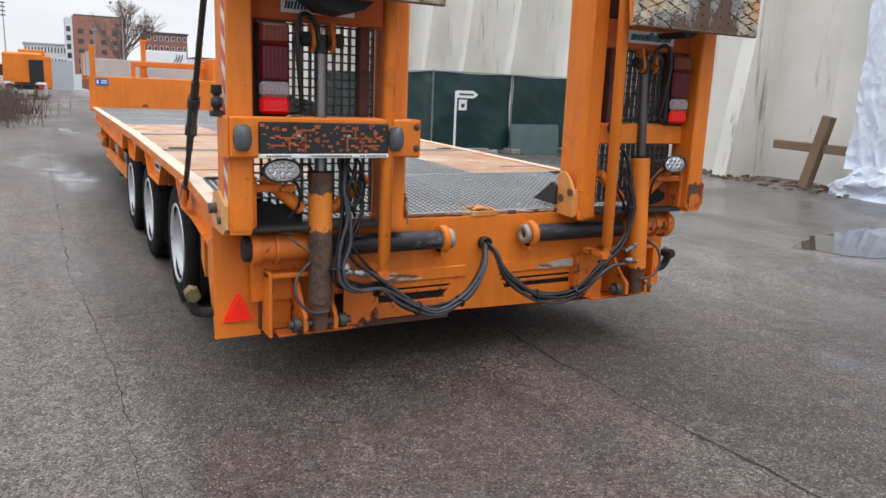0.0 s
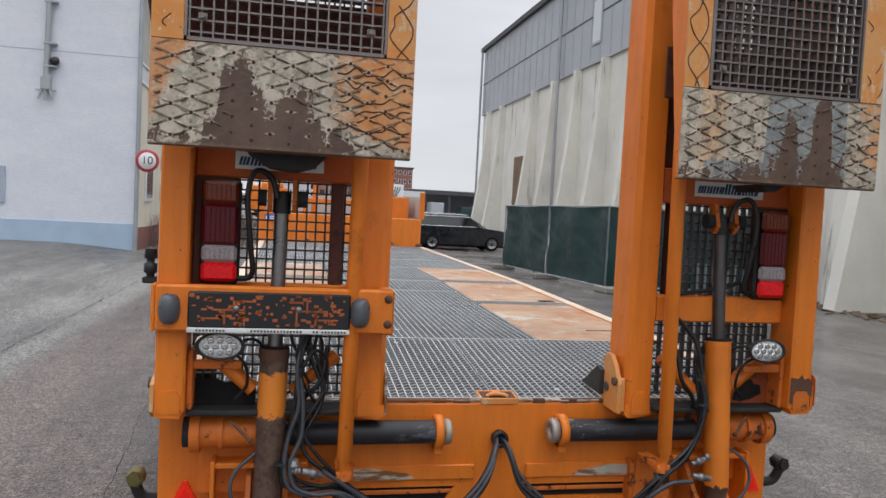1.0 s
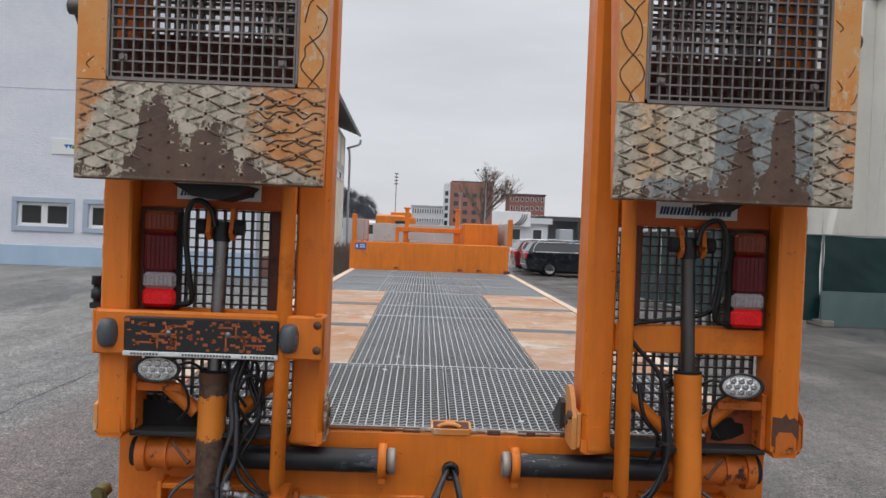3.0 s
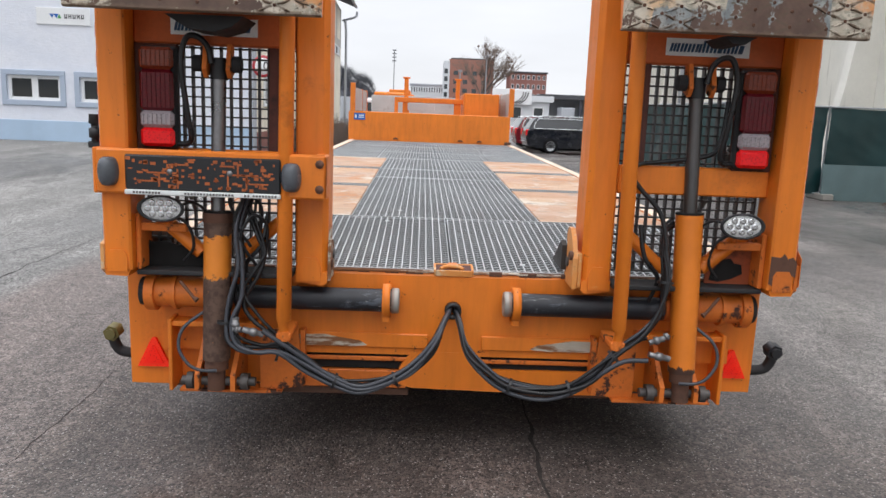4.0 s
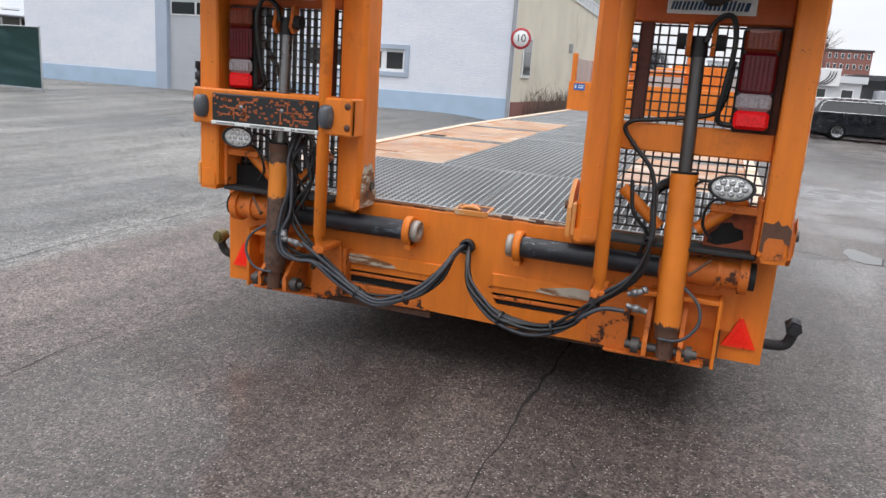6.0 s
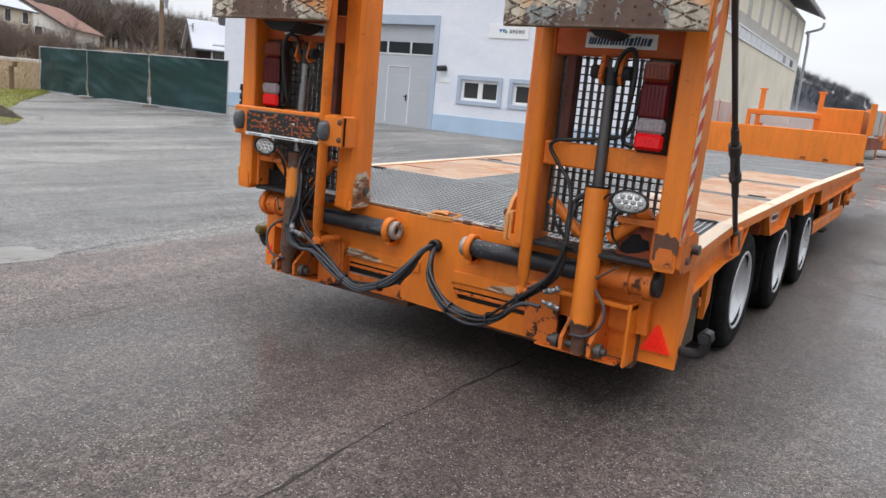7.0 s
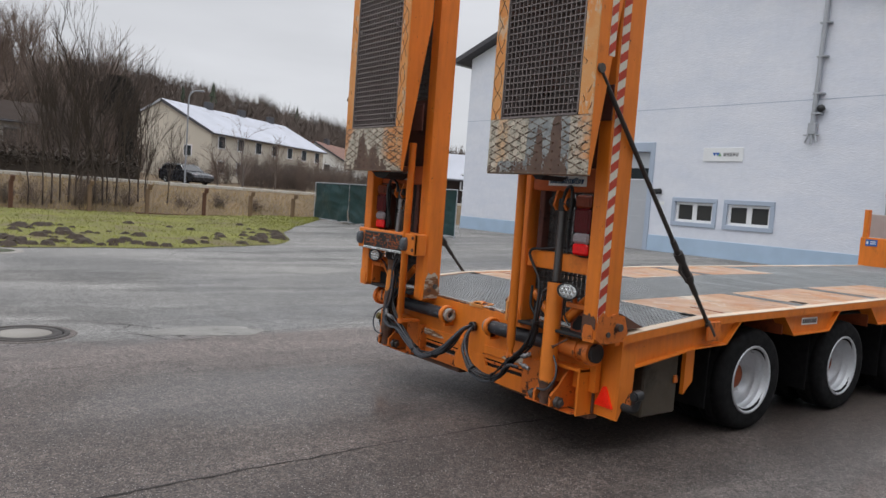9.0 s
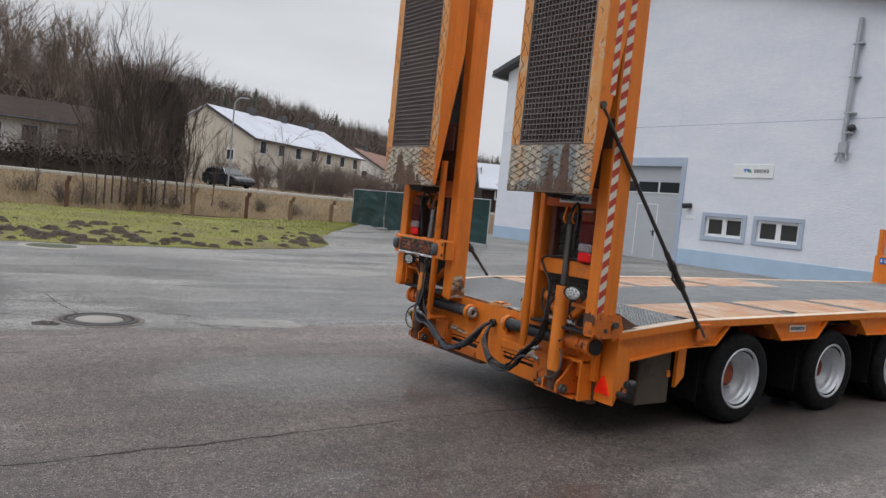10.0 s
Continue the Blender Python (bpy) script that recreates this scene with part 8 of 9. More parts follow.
# ---- trees ----
def bare_tree(seed, h, spread=0.45, depth=4, r0=None, balls=0, keep=(0.42, 0.6), bole=0.36, limbs=5):
    """Trunk and limbs, and the finer crown of twigs."""
    rng = random.Random(seed)
    tg, cg = G(), G()
    r0 = r0 or h * 0.016

    def grow(p, d, ln, r, lev):
        bend = Vector((rng.gauss(0, 0.12), rng.gauss(0, 0.12), 0.05))
        q1 = p + d * ln * 0.5
        d2 = (d + bend).normalized()
        q2 = q1 + d2 * ln * 0.5
        (tg if lev < 2 else cg).tube([p, q1, q2], [r, r * 0.82, r * 0.62], 5 if lev < 2 else 3, False)
        if lev >= depth:
            return
        n = 3 if lev < 2 else rng.choice((3, 4))
        for k in range(limbs if lev == 0 else n):
            t = 1.0 if k == 0 else rng.uniform(0.35, 1.0)
            base = q1.lerp(q2, t * 2 - 1) if t > 0.5 else p.lerp(q1, t * 2)
            nd = (d2 + Vector((rng.gauss(0, spread), rng.gauss(0, spread), rng.gauss(0.12, 0.2)))).normalized()
            grow(base, nd, ln * rng.uniform(0.55, 0.78), r * rng.uniform(*keep), lev + 1)

    grow(Vector((0, 0, 0)), Vector((rng.gauss(0, 0.03), rng.gauss(0, 0.03), 1)).normalized(), h * bole, r0, 0)
    for _ in range(balls):
        a = rng.choice(cg.v)
        if a[2] > h * 0.45:
            cg.add([(a[0] + 0.3 * x, a[1] + 0.3 * y, a[2] + 0.3 * z) for x, y, z in ((1, 0, 0), (-1, 0, 0), (0, 1, 0), (0, -1, 0), (0, 0, 1), (0, 0, -1))], [(0, 2, 4), (2, 1, 4), (1, 3, 4), (3, 0, 4), (2, 0, 5), (1, 2, 5), (3, 1, 5), (0, 3, 5)])
    return tg, cg


def tree(seed, h, m, label, spread=0.45, depth=4, balls=0, group="", r0=None, keep=(0.42, 0.6), bole=0.36, limbs=5, bark="bark", twig="twig"):
    t = thing("bare_tree", label, "tree", m, group)
    a, b = bare_tree(seed, h, spread, depth, r0, balls, keep, bole, limbs)
    part("trunk", a, M[bark], t)
    part("crown", b, M[twig], t)
    return t


tree(8, 20.5, pose(13.4, 151, 0), "tall bare tree with mistletoe balls before the brick tower", 0.36, 6, 30, "", 0.34, (0.48, 0.62), 0.32, 9)


# ---- grass, bank, road and hill on the far side ----
EDGE = ((-60, -10.0), (2.0, -10.2), (5.0, -10.45), (6.8, -11.4), (8.0, -12.2), (9.1, -13.7), (10.2, -16.7), (15.5, -24.3))


def verge(a, b):
    y = -60 + 75.5 * a
    for (ya, xa), (yb, xb) in zip(EDGE, EDGE[1:]):
        if y <= yb + 1e-6:
            e = xa + (xb - xa) * (y - ya) / (yb - ya)
            break
    e += 0.15 * math.sin(y * 0.9) * (1 if y < 8 else 0.3) + 0.18 * noise.noise(Vector((y * 1.3, 0.5, 0)))
    x = e + (-24.6 - e) * b
    return (x, y, ground_z(x, y) + 0.012 + 0.10 * min(1, b * 6) + 0.05 * noise.noise(Vector((x * 0.5, y * 0.5, 2))) * min(1, b * 5))


solid("grass_verge", G().sheet(verge, 220, 30), M["grass"], "winter grass verge with molehills", "grass", kind="structure")
rng = random.Random(31)
g = G()
for k in range(30000):
    y = rng.uniform(-8, 15.4)
    b = rng.random() ** 1.2
    x, _, z = verge((y + 60) / 75.5, b)
    if x < -24.4:
        continue
    h, w = rng.uniform(0.02, 0.055), rng.uniform(0.006, 0.016)
    a = rng.uniform(0, 3.14)
    dx, dy = math.cos(a) * w, math.sin(a) * w
    lx, ly = rng.gauss(0, 0.03), rng.gauss(0, 0.03)
    g.add([(x - dx, y - dy, z - 0.01), (x + dx, y + dy, z - 0.01), (x + lx, y + ly, z + h)], [(0, 1, 2)])
solid("grass_tufts", g, M["blade"], "tufts of short winter grass", "grass", kind="stuff")
g = G()
for k in range(130):
    y = rng.uniform(-2, 9.5) if k % 3 else rng.uniform(-2, 4)
    b = abs(rng.gauss(0, 0.16)) + 0.02
    x, _, z = verge((y + 60) / 75.5, min(b, 0.95))
    r = rng.uniform(0.08, 0.28)
    n = 9
    ring = [(x + r * rng.uniform(0.7, 1.2) * math.cos(6.283 * i / n), y + r * rng.uniform(0.7, 1.2) * math.sin(6.283 * i / n), z - 0.02) for i in range(n)]
    top = [(x + r * 0.45 * rng.uniform(0.6, 1.3) * math.cos(6.283 * i / n), y + r * 0.45 * rng.uniform(0.6, 1.3) * math.sin(6.283 * i / n), z + r * rng.uniform(0.25, 0.4)) for i in range(n)]
    g.add(ring + top + [(x, y, z + r * 0.38)], [(i, (i + 1) % n, n + (i + 1) % n, n + i) for i in range(n)] + [(n + i, n + (i + 1) % n, 2 * n) for i in range(n)])
solid("molehills", g, M["soil"], "dark crumbly molehills in the grass", "soil", kind="stuff")


def bank(a, b):
    y = -70 + 150 * a
    x = -24.3 - 3.0 * b
    z = 1.28 * b ** 0.8 + 0.07 * noise.noise(Vector((x * 0.9, y * 0.7, 5))) * math.sin(b * math.pi)
    return (x, y, z)


solid("grass_bank", G().sheet(bank, 200, 10), M["dry_grass"], "bank of dry yellowed grass below the road", "bank", kind="structure")
g = G()
for k in range(15000):
    y = rng.uniform(-8, 24)
    b = rng.random()
    x, _, z = bank((y + 70) / 150, b)
    h, w = rng.uniform(0.06, 0.24), rng.uniform(0.005, 0.014)
    a = rng.uniform(0, 3.14)
    dx, dy = math.cos(a) * w, math.sin(a) * w
    g.add([(x - dx, y - dy, z - 0.02), (x + dx, y + dy, z - 0.02), (x + rng.gauss(0.05, 0.08), y + rng.gauss(0, 0.08), z + h)], [(0, 1, 2)])
solid("bank_grass", g, M["straw"], "long dry grass on the bank", "grass", kind="stuff")
# terrace, road and kerb behind the bank
g = G().add([(-27.3, -300, 1.28), (-27.3, 300, 1.28), (-38, 300, 1.30), (-38, -300, 1.30)], [(0, 1, 2, 3)])
solid("road", g, M["road"], "asphalt road along the top of the bank", "road", kind="structure")
solid("kerb", G().box(-27.5, -27.25, -100, 120, 1.2, 1.40, 0.02), M["kerb"], "pale kerb along the road", "kerb", kind="structure")


def terrace(a, b):
    y = -320 + 900 * a
    x = -38 - 60 * b
    return (x, y, 1.3 + 3.0 * max(0.0, (b - 0.25) / 0.75) ** 1.3 + 0.3 * min(1.0, b * 2) * noise.noise(Vector((x * 0.1, y * 0.05, 1))))


solid("terrace", G().sheet(terrace, 120, 10), M["dry_grass"], "rough ground rising behind the road", "ground", kind="structure")


RIDGE = ((-400, 34), (-100, 30), (0, 23), (10, 21.5), (18, 24), (27, 25.5), (43, 25), (62, 22.5), (78, 19.5), (100, 16), (140, 12), (220, 10), (400, 9))


def ridge(y):
    for (a, za), (b, zb) in zip(RIDGE, RIDGE[1:]):
        if y <= b:
            return za + (zb - za) * (y - a) / (b - a)
    return RIDGE[-1][1]


def hill_h(x, y):
    """Height of the wooded hill."""
    d = min(1.0, max(0.0, (-x - 95) / 55.0))
    top = ridge(y) - 8.5
    back = max(0.0, -x - 150) * 0.03
    return 3.5 + (max(0.5, top - 3.5) - back) * (d * d * (3 - 2 * d)) + 1.0 * noise.noise(Vector((x * 0.02, y * 0.02, 4)))


def hill(a, b):
    x, y = -95 - 200 * b, -380 + 760 * a
    return (x, y, hill_h(x, y) - (1.5 if b < 0.01 else 0))


solid("wooded_hill", G().sheet(hill, 90, 26), M["wood_hill"], "wooded hillside in winter behind the houses", "hill", kind="structure")


def far_h(x, y):
    d = max(0.0, -x - 16.0)
    r = 11.0 * ease(d / 5.0) + 0.36 * min(d, 60.0)
    return r * math.exp(-((y - 310) / 60.0) ** 2)


def far_hill(a, b):
    x, y = -12 - 200 * a ** 1.6, 250 + 160 * b
    return (x, y, far_h(x, y) - 0.5)


solid("far_hill", G().sheet(far_hill, 60, 20), M["wood_dark"], "distant wooded hill beyond the yard", "hill", kind="structure")


def treelet(g, rng, x, y, z, h, conifer=False, wide=1.0):
    """A small far tree: a stem and a rounded spray of branches."""
    if conifer:
        for k in range(7):
            zz = z + h * (0.1 + 0.12 * k)
            r = h * 0.24 * (1 - k / 7.5)
            a0 = rng.uniform(0, 6.28)
            pts = [(x + r * rng.uniform(0.6, 1.25) * math.cos(a0 + 6.283 * i / 6), y + r * rng.uniform(0.6, 1.25) * math.sin(a0 + 6.283 * i / 6), zz - r * 0.3) for i in range(6)]
            g.add([(x, y, zz + h * 0.16)] + pts, [(0, 1 + i, 1 + (i + 1) % 6) for i in range(6)])
        return
    w = h * 0.012 * wide
    g.add([(x, y - w, z), (x, y + w, z), (x, y, z + h * 0.7)], [(0, 1, 2)])
    for k in range(22):
        a, e = rng.uniform(0, 6.28), rng.uniform(-0.25, 1.0)
        ring = math.sqrt(max(0.05, 1 - e * e))
        rad = rng.uniform(0.75, 1.05)
        ex, ey, ez = x + 0.30 * h * ring * rad * math.cos(a), y + 0.30 * h * ring * rad * math.sin(a), z + h * (0.58 + 0.40 * e * rad)
        t = rng.uniform(0.18, 0.5)
        bz = z + h * t
        w2 = w * rng.uniform(0.5, 0.9)
        g.add([(x, y - w2, bz), (x, y + w2, bz), (ex, ey, ez)], [(0, 1, 2)])
        mx, my, mz = x + (ex - x) * 0.55, y + (ey - y) * 0.55, bz + (ez - bz) * 0.55
        a2 = a + rng.choice((-1, 1)) * rng.uniform(0.4, 1.0)
        g.add([(mx, my - w2 * 0.7, mz), (mx, my + w2 * 0.7, mz), (mx + 0.16 * h * math.cos(a2), my + 0.16 * h * math.sin(a2), mz + 0.15 * h * rng.random())], [(0, 1, 2)])


rng = random.Random(77)
g, gc, gd = G(), G(), G()
for k in range(6500):
    b = rng.random() ** 1.2
    x = -92 - 85 * b
    y = rng.uniform(-70, 260)
    con = rng.random() < 0.012
    treelet(gc if con else g, rng, x, y, hill_h(x, y) - 0.6, rng.uniform(6.5, 9.5), con)
for k in range(1500):
    x, y = -17 - 110 * rng.random() ** 1.7, rng.uniform(262, 330)
    treelet(gd, rng, x, y, far_h(x, y) - 0.6, rng.uniform(4.0, 6.5), False, 3.2)
solid("far_wood", gd, M["wood_dark"], "dark bare wood on the distant hill", "wood", kind="stuff")
solid("bare_wood", g, M["wood_far"], "bare winter trees covering the hill", "wood", kind="stuff")
solid("conifers", gc, M["conifer"], "scattered dark conifers on the hill", "wood", kind="stuff")


# ---- houses ----
def house(name, label, m, ln, wd, h, rise, wall, roof, cols, rows, over=0.5, ridge_at=0.5, chimneys=2):
    """Gabled house: x along its ridge from 0 to ln, y across from 0 to wd, the ridge at a share of wd."""
    b = thing(name, label, "house", m)
    ym = wd * ridge_at
    pitch = rise / ym
    hb = h + rise - pitch * (wd - ym)
    g = G().prism([(0, 0), (wd, 0), (wd, hb), (ym, h + rise), (0, h)], "x", 0, ln)
    part("wall", g, wall, b)
    for y0, z0 in ((-over, h - over * pitch), (wd + over * 0.5, hb - over * 0.5 * pitch)):
        g = G().prism([(y0, z0 + 0.02), (ym, h + rise + 0.02), (ym, h + rise + 0.22), (y0, z0 + 0.16)], "x", -over * 0.6, ln + over)
        part("roof", g, roof, b)
    g = G().prism([(-over, h - over * pitch - 0.06), (ym, h + rise - 0.06), (ym, h + rise + 0.24), (-over, h - over * pitch + 0.18)], "x", -over * 0.6 - 0.05, -over * 0.6)
    part("verge_board", g, M["roof_dark"], b)
    part("gutter", G().cyl((-over * 0.6, -over - 0.05, h - over * pitch + 0.05), (ln + over, -over - 0.05, h - over * pitch + 0.05), 0.07, 6), M["roof_dark"], b)
    for i in range(cols):
        for j in range(rows):
            x, z = ln * (i + 0.5) / cols, 1.0 + j * 2.3
            w = part("window", G().box(x - 0.55, x + 0.55, -0.06, -0.005, z, z + 1.25), M["white_frame"], b)
            part("pane", G().box(x - 0.45, x + 0.45, -0.09, -0.061, z + 0.1, z + 1.15), M["pane"], w)
    for j in range(min(rows, 1)):
        for y in (wd * 0.30,):
            z = 2.4
            w = part("window", G().box(-0.06, -0.005, y - 0.45, y + 0.45, z, z + 1.1), M["white_frame"], b)
            part("pane", G().box(-0.09, -0.061, y - 0.36, y + 0.36, z + 0.1, z + 1.0), M["pane"], w)
    for k in range(chimneys):
        x = ln * (0.30 + 0.27 * k)
        part("chimney", G().box(x, x + 0.9, ym - 0.3, ym + 0.3, h + rise - 0.5, h + rise + 0.85, 0.03), M["roof_dark"], b)
    return b


HA = math.degrees(math.atan2(18.8, -13.0))
house("terraced_house", "long cream house with pale frosted roof behind bare bushes", pose(-61.2, 23.35, 1.4, 0, 0, HA), 21.6, 8.2, 4.7, 2.7, M["house_wall"], M["roof_pale"], 7, 2, 0.35, 0.68, 3)
house("red_roofed_house", "house with red tiled roof beyond the long one", pose(-78, 47, 1.6, 0, 0, HA + 8), 13, 9, 3.7, 2.4, M["house_white"], M["roof_red"], 4, 1, 0.5, 0.5, 1)
house("bungalow", "low white bungalow with brown roof behind hedges", pose(-50.0, 1.0, 2.0, 0, 0, 96), 8.5, 9, 2.75, 1.3, M["house_white"], M["roof_brown"], 4, 1, 0.9, 0.5, 0)
house("bungalow", "low white bungalow with brown roof partly hidden by trees", pose(-56.0, -12.0, 2.2, 0, 0, 92), 9, 9, 3.0, 1.5, M["house_white"], M["roof_brown"], 3, 1, 0.9, 0.5, 0)
house("garden_shed", "small dark shed with a pale roof by the fence", pose(-38, 33, 1.3, 0, 0, 60), 6, 5, 2.0, 1.6, M["roof_brown"], M["roof_pale"], 2, 1)
# hedge and bushes by the houses
def shrub_mesh(seed, stems):
    """A shrub one metre high: many forking stems from one base."""
    rng = random.Random(seed)
    g = G()

    def grow(p, d, ln, r, lev):
        q = p + d * ln
        mid_ = p.lerp(q, 0.5) + Vector((rng.gauss(0, 0.03), rng.gauss(0, 0.03), 0.01))
        g.tube([p, mid_, q], [r, r * 0.8, r * 0.55], 3, False)
        if lev >= 3:
            return
        for k in range(3):
            t = 1.0 if k == 0 else rng.uniform(0.3, 0.95)
            grow(p.lerp(q, t), (d + Vector((rng.gauss(0, 0.5), rng.gauss(0, 0.5), rng.gauss(0.1, 0.25)))).normalized(), ln * rng.uniform(0.5, 0.75), r * 0.6, lev + 1)

    for _ in range(stems):
        d = Vector((rng.gauss(0, 0.45), rng.gauss(0, 0.45), 1)).normalized()
        grow(Vector((rng.gauss(0, 0.12), rng.gauss(0, 0.12), -0.02)), d, rng.uniform(0.28, 0.46), 0.008, 0)
    return [g.mesh("bare_bush", M["twig"]), g.mesh("bare_bush", M["bark"])]


SHRUBS = [me for k in range(4) for me in shrub_mesh(300 + k, 20)]
BUSHES = ((-41.5, -3.0, 2.6, 2.4), (-42, 0.5, 2.2, 2.2), (-42.5, 3.0, 3.0, 2.4), (-42, 5.2, 3.4, 2.4), (-43, -6.0, 2.8, 2.4), (-41, 6.8, 2.6, 2.0), (-44.6, 8.4, 4.6, 2.2), (-44.8, 9.2, 5.2, 2.2), (-45.0, 10.0, 5.4, 2.2), (-45.0, 10.8, 5.2, 2.0), (-44.6, 9.6, 4.4, 2.4), (-45.6, 9.0, 5.4, 2.4), (-45.6, 10.4, 5.6, 2.2), (-42, 8, 2.0, 2.4), (-47, 11, 3.6, 3.0), (-50, 13, 4.2, 3.2), (-55, 14.0, 4.6, 3.2), (-57.5, 19, 3.2, 2.4), (-46, 9.5, 3.0, 2.4),
          (-51, 24, 2.4, 2.2), (-52, 27, 2.9, 2.4), (-55, 30, 3.2, 2.6), (-56, 33, 3.3, 2.6), (-59, 36, 3.6, 2.8), (-57, 28, 3.4, 2.4), (-60, 32, 3.6, 2.6), (-60, 39, 3.0, 3.0), (-56, 40, 2.4, 2.4), (-50, 40, 2.4, 2.4), (-46, 37, 2.0, 2.2), (-44, 42, 2.6, 2.6), (-50, 47, 3.0, 3.0), (-42, 48, 3.0, 3.0), (-40, 54, 3.0, 3.0), (-57, 22, 3.0, 2.2), (-58, 25, 3.6, 2.4), (-59, 27, 3.8, 2.4), (-60, 29.5, 3.8, 2.4), (-62, 31, 4.0, 2.4), (-56, 25.5, 2.4, 2.0), (-57, 29.5, 3.0, 2.2), (-60, 34, 3.8, 2.4), (-61, 36.5, 3.6, 2.4), (-46, 6.5, 3.6, 3.0), (-47, 8, 4.2, 3.0), (-51, 10, 5.0, 3.4), (-56, 14, 5.5, 3.6), (-58, 11, 6.0, 3.8))
for k, (x, y, h, w) in enumerate(BUSHES):
    for j in range(3):
        ob = new("bare_bush", SHRUBS[(k * 3 + j * 5) % 8])
        ob.matrix_basis = pose(x + 0.8 * math.sin(k * 2.1 + j * 2), y + 0.9 * math.cos(k * 1.7 + j * 2), 1.3, 0, 0, k * 77 + j * 50) @ Matrix.Diagonal((w, w, h * (0.9 + 0.12 * j), 1))
        tagged(ob, "dense bare brown garden bush", "bush", "garden bushes")
# tall dark evergreen beside the long house, of many upright sprays
g = G()
erng = random.Random(52)
for k in range(7600):
    a, q = erng.uniform(0, 6.283), erng.random() ** 0.5
    zz = erng.uniform(0.1, 6.6)
    rr = 1.32 * q * min(1.0, (7.3 - zz) / 1.6) * (1.0 + 0.2 * math.sin(a * 5 + zz))
    c0 = Vector((rr * math.cos(a), 1.1 * rr * math.sin(a), zz))
    d = Vector((0.10 * math.cos(a), 0.10 * math.sin(a), erng.uniform(0.16, 0.34)))
    q_ = Vector((-math.sin(a), math.cos(a), 0)) * erng.uniform(0.03, 0.06)
    g.add([c0 - q_, c0 + q_, c0 + d], [(0, 1, 2)])
ev = thing("evergreen", "tall dense dark evergreen beside the long house", "tree", pose(-46.5, 11.85, 1.3))
part("trunk", G().cyl((0, 0, 0), (0, 0, 5.2), 0.14, 8, 0.04), M["bark"], ev)
part("crown", g, M["evergreen"], ev)
# clipped hedge before the bungalow
g = G()
hrng = random.Random(44)
for k in range(6800):
    x, y, z = -39.5 + hrng.uniform(-0.5, 0.5), hrng.uniform(-14, 11.5), abs(hrng.gauss(0.75, 0.32))
    a, e = hrng.uniform(0, 6.28), hrng.uniform(-1, 1)
    d = Vector((math.cos(a), math.sin(a), e)) * 0.13
    q = Vector((-math.sin(a), math.cos(a), 0.4)) * 0.05
    c0 = Vector((x, y, z))
    g.add([c0 - d, c0 + q, c0 + d, c0 - q], [(0, 1, 2, 3)])
g.box(-39.8, -39.2, -14, 11.5, 0, 0.85)
solid("clipped_hedge", g, M["hedge"], "low dark brown clipped hedge before the bungalow", "hedge", pose(0, 0, 1.3))
# slender young trees on the bank
for k, (x, y, h) in enumerate(((-24.6, 3.9, 3.2), (-24.9, 5.0, 4.6), (-25.1, 5.7, 5.2), (-25.0, 6.2, 4.8), (-25.2, 6.7, 4.0), (-25.0, 7.5, 4.4), (-25.3, 8.2, 3.4), (-25.4, 2.4, 2.6), (-25.2, 9.0, 3.0), (-25.3, 0.5, 2.8), (-25.2, -1.6, 3.6), (-24.7, 4.4, 4.2), (-24.8, 4.7, 4.9), (-25.0, 5.3, 5.6), (-24.8, 5.5, 4.6), (-25.2, 6.0, 5.6), (-24.9, 6.5, 5.0), (-25.1, 7.0, 5.2), (-25.3, 7.9, 4.6))):
    tree(100 + k, h * 1.25, pose(x, y, -0.05 + 0.25 * (-24.3 - x)), "slender bare young tree on the dry bank", 0.24, 4, 0, "young trees on the bank", h * 0.0085, (0.5, 0.66), 0.42, 5, "young_bark", "young_bark")
for k, (x, y, h, w) in enumerate(((-24.7, 5.6, 1.7, 1.8), (-24.9, 6.3, 2.0, 1.7), (-24.7, 4.2, 1.4, 1.4), (-24.8, 3.2, 1.2, 1.3), (-24.9, 7.4, 1.4, 1.4), (-25.2, 0.0, 1.3, 1.3), (-25.0, 9.6, 1.0, 1.2), (-25.3, 11.2, 1.1, 1.4), (-25.2, 12.8, 0.9, 1.2), (-25.4, 2.0, 1.2, 1.4), (-25.3, -2.4, 1.4, 1.5))):
    ob = new("bare_bush", SHRUBS[(k * 3) % 8])
    ob.matrix_basis = pose(x, y, 0.30 * (-24.3 - x), 0, 0, k * 67) @ Matrix.Diagonal((w, w, h, 1))
    tagged(ob, "bare brown bush growing through the old fence", "bush", "bank bushes")
# larger bare trees
for k, (x, y, h) in enumerate(((-52, 12, 8.5), (-58, 6, 11), (-57, -6, 12), (-70, 20, 11), (-33.5, 15.5, 4.6), (-46, 23.0, 5.0), (-47, 19.0, 4.4), (-52, 32, 4.6), (-50, 47, 8.5), (-60, 58, 9), (-36, 58, 7), (-49, 37, 4.6))):
    tree(200 + k, h, pose(x, y, 1.1), "bare winter tree by the houses", 0.46, 5 if h > 9 else 4, 0, "trees by the houses")
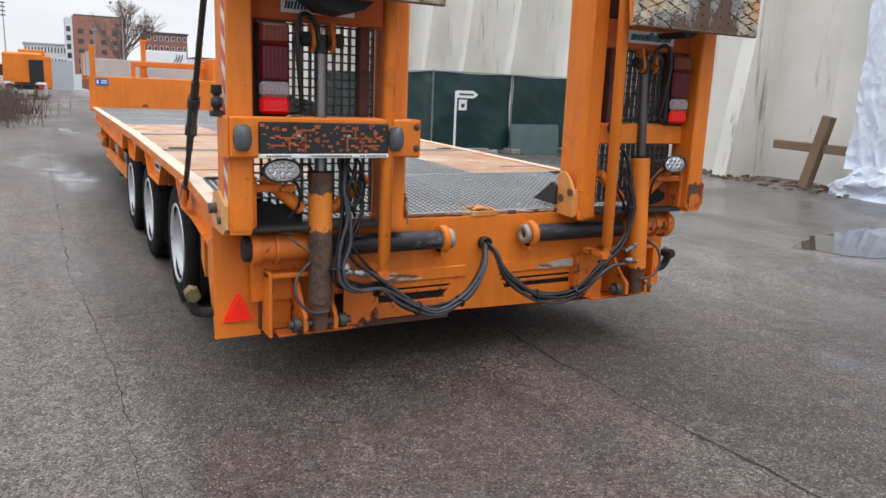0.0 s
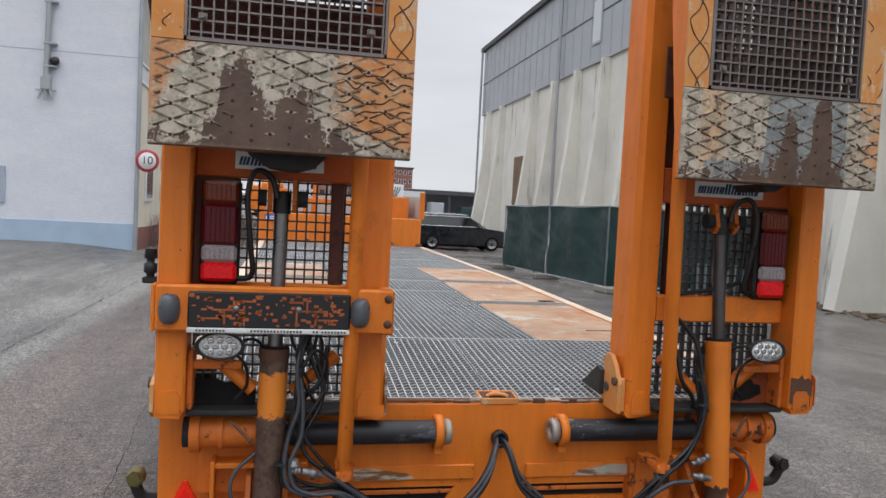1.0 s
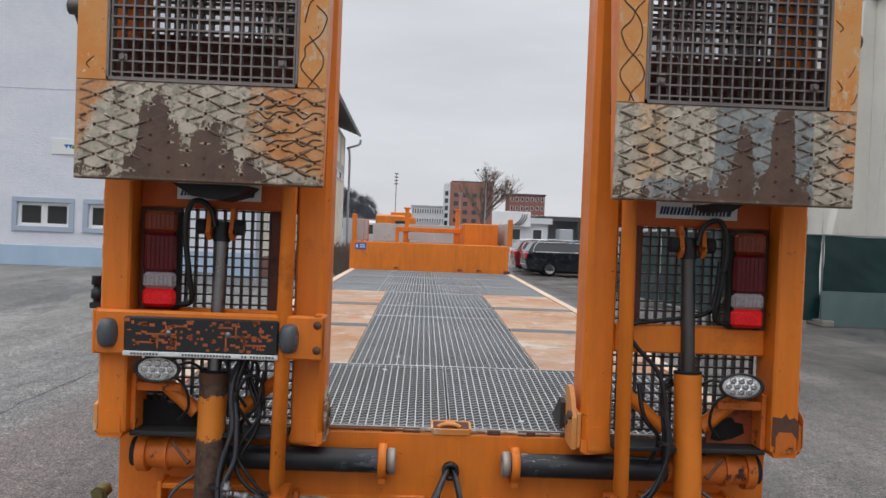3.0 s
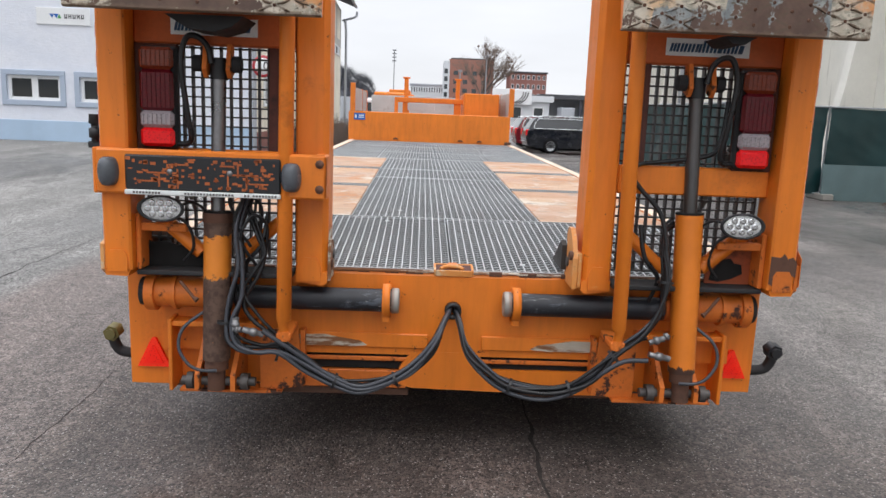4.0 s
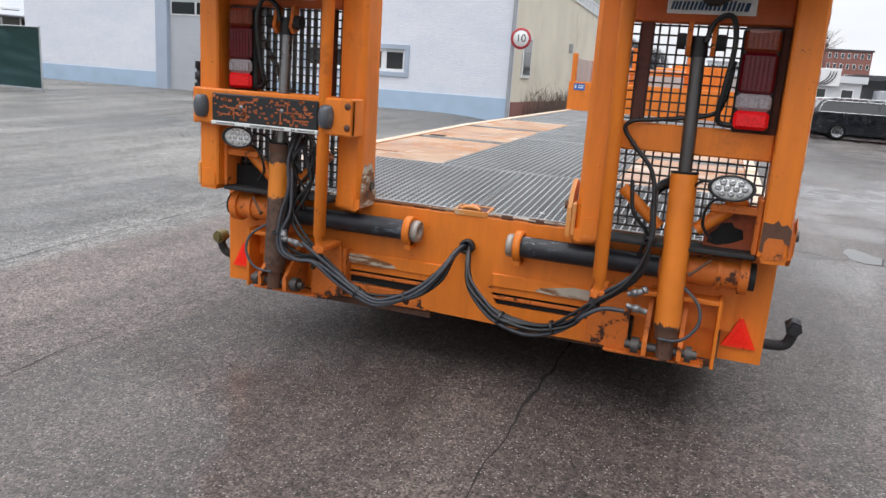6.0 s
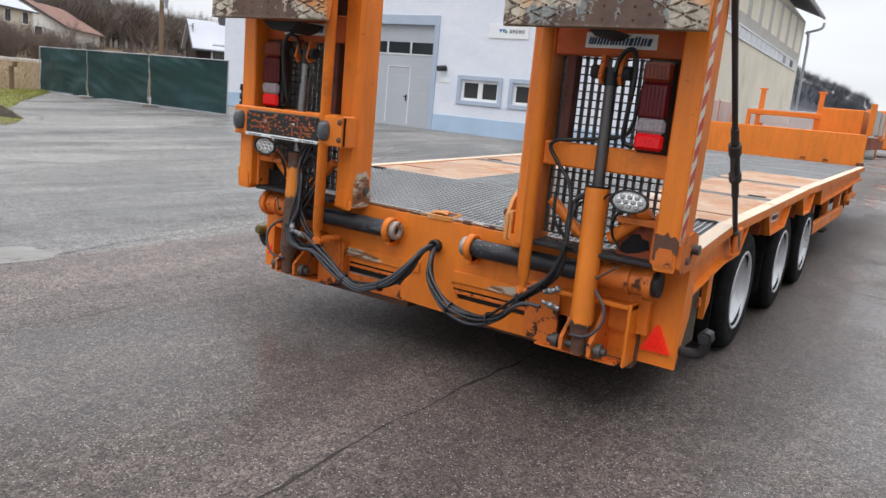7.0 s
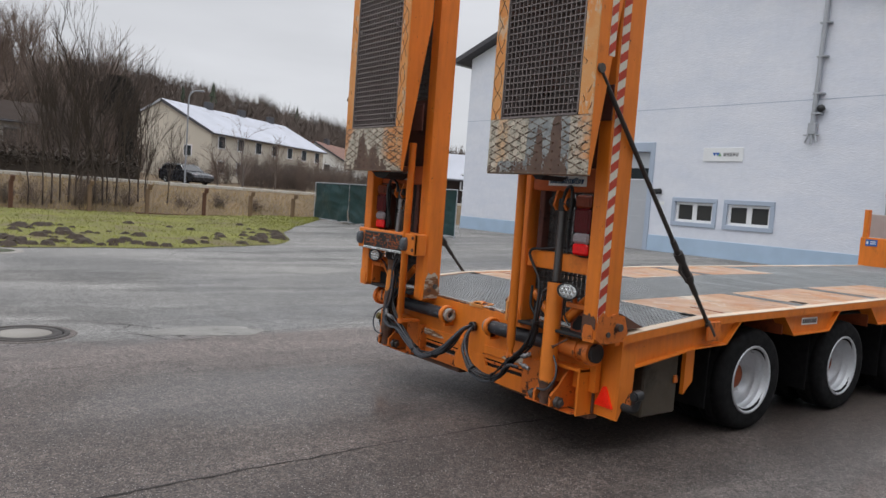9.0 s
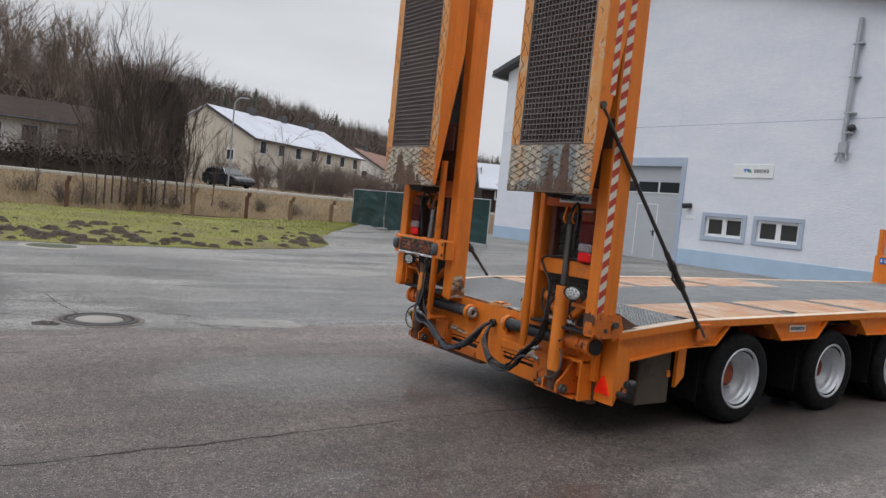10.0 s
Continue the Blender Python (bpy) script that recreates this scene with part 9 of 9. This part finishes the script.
# tall bare trees with ivy on the slope above the bungalows
tall = [tree(230 + k, 15.0, pose(-82 - 3 * k, -2 + 6 * k, hill_h(-82 - 3 * k, -2 + 6 * k) - 0.5), "tall bare winter tree on the wooded slope", 0.34, 5, 0, "tall trees on the slope", 0.24, (0.46, 0.6), 0.42, 6) for k in range(4)]
hrng = random.Random(91)
for k in range(44):
    x = -78 - hrng.random() * 32
    y = -24 + 46 * (k + hrng.random()) / 44 + (x + 80) * -0.12
    sc = hrng.uniform(0.85, 1.35) * (1.0 if y < 14 else 0.72)
    copy_thing(tall[k % 4], pose(x, y, hill_h(x, y) - 0.5, 0, 0, hrng.uniform(0, 360)) @ Matrix.Scale(sc, 4))
# fence posts on the bank's foot
for k, y in enumerate((-11.0, -8.5, -6.0, -3.6, -1.3, 0.9, 3.28, 5.83, 7.9, 10.13, 12.1, 14.05)):
    solid("fence_post", G().box(-0.07, 0.07, -0.07, 0.07, 0, 1.05, 0.02).box(-0.07, 0.07, -0.07, 0.07, 1.0, 1.2, 0.02, pose(0, 0, 0.06, 0, 14)), M["timber"] if k % 3 else M["rust"], "old bent concrete fence post at the foot of the bank", "fence post", pose(-24.0, y, 0.05, 0, 0, (k * 37) % 9 - 4), "old fence posts")
solid("low_rail", G().box(-24.1, -23.95, 7.5, 15.0, 0.06, 0.16, 0.01), M["rust"], "low rusty rail between the old posts", "rail")
# street lamp, pole, cars on the road
sl = thing("street_lamp", "tall pale street lamp with curved arm", "street lamp", pose(-31.0, 11.53, 1.3))
part("pole", G().tube(smooth_path([(0, 0, 0), (0, 0, 2.4), (0, 0.0, 4.1), (0.05, 0.06, 4.45), (0.14, 0.22, 4.62), (0.2, 0.38, 4.64)], 4), 0.04, 8), M["mast"], sl)
part("head", G().box(-0.07, 0.07, -0.1, 0.25, -0.04, 0.04, 0.03, pose(0.22, 0.42, 4.64, 0, 0, -30)), M["mast"], sl)
up = thing("wooden_pole", "wooden utility pole behind the fence", "utility pole", pose(-19.0, 16.6, 0))
part("pole", G().cyl((0, 0, 0), (0, 0, 4.25), 0.09, 10, 0.07), M["timber"], up)
part("lamp", G().box(0.08, 0.3, -0.06, 0.06, 3.7, 3.82, 0.01).cyl((0.25, 0, 3.5), (0.25, 0, 3.7), 0.06, 8), M["mast"], up)
car("road_car", "dark estate car on the road above the bank", M["car_dark"], pose(-52.0, 18.3, 1.3, 0, 0, 16), True, "cars on the road")
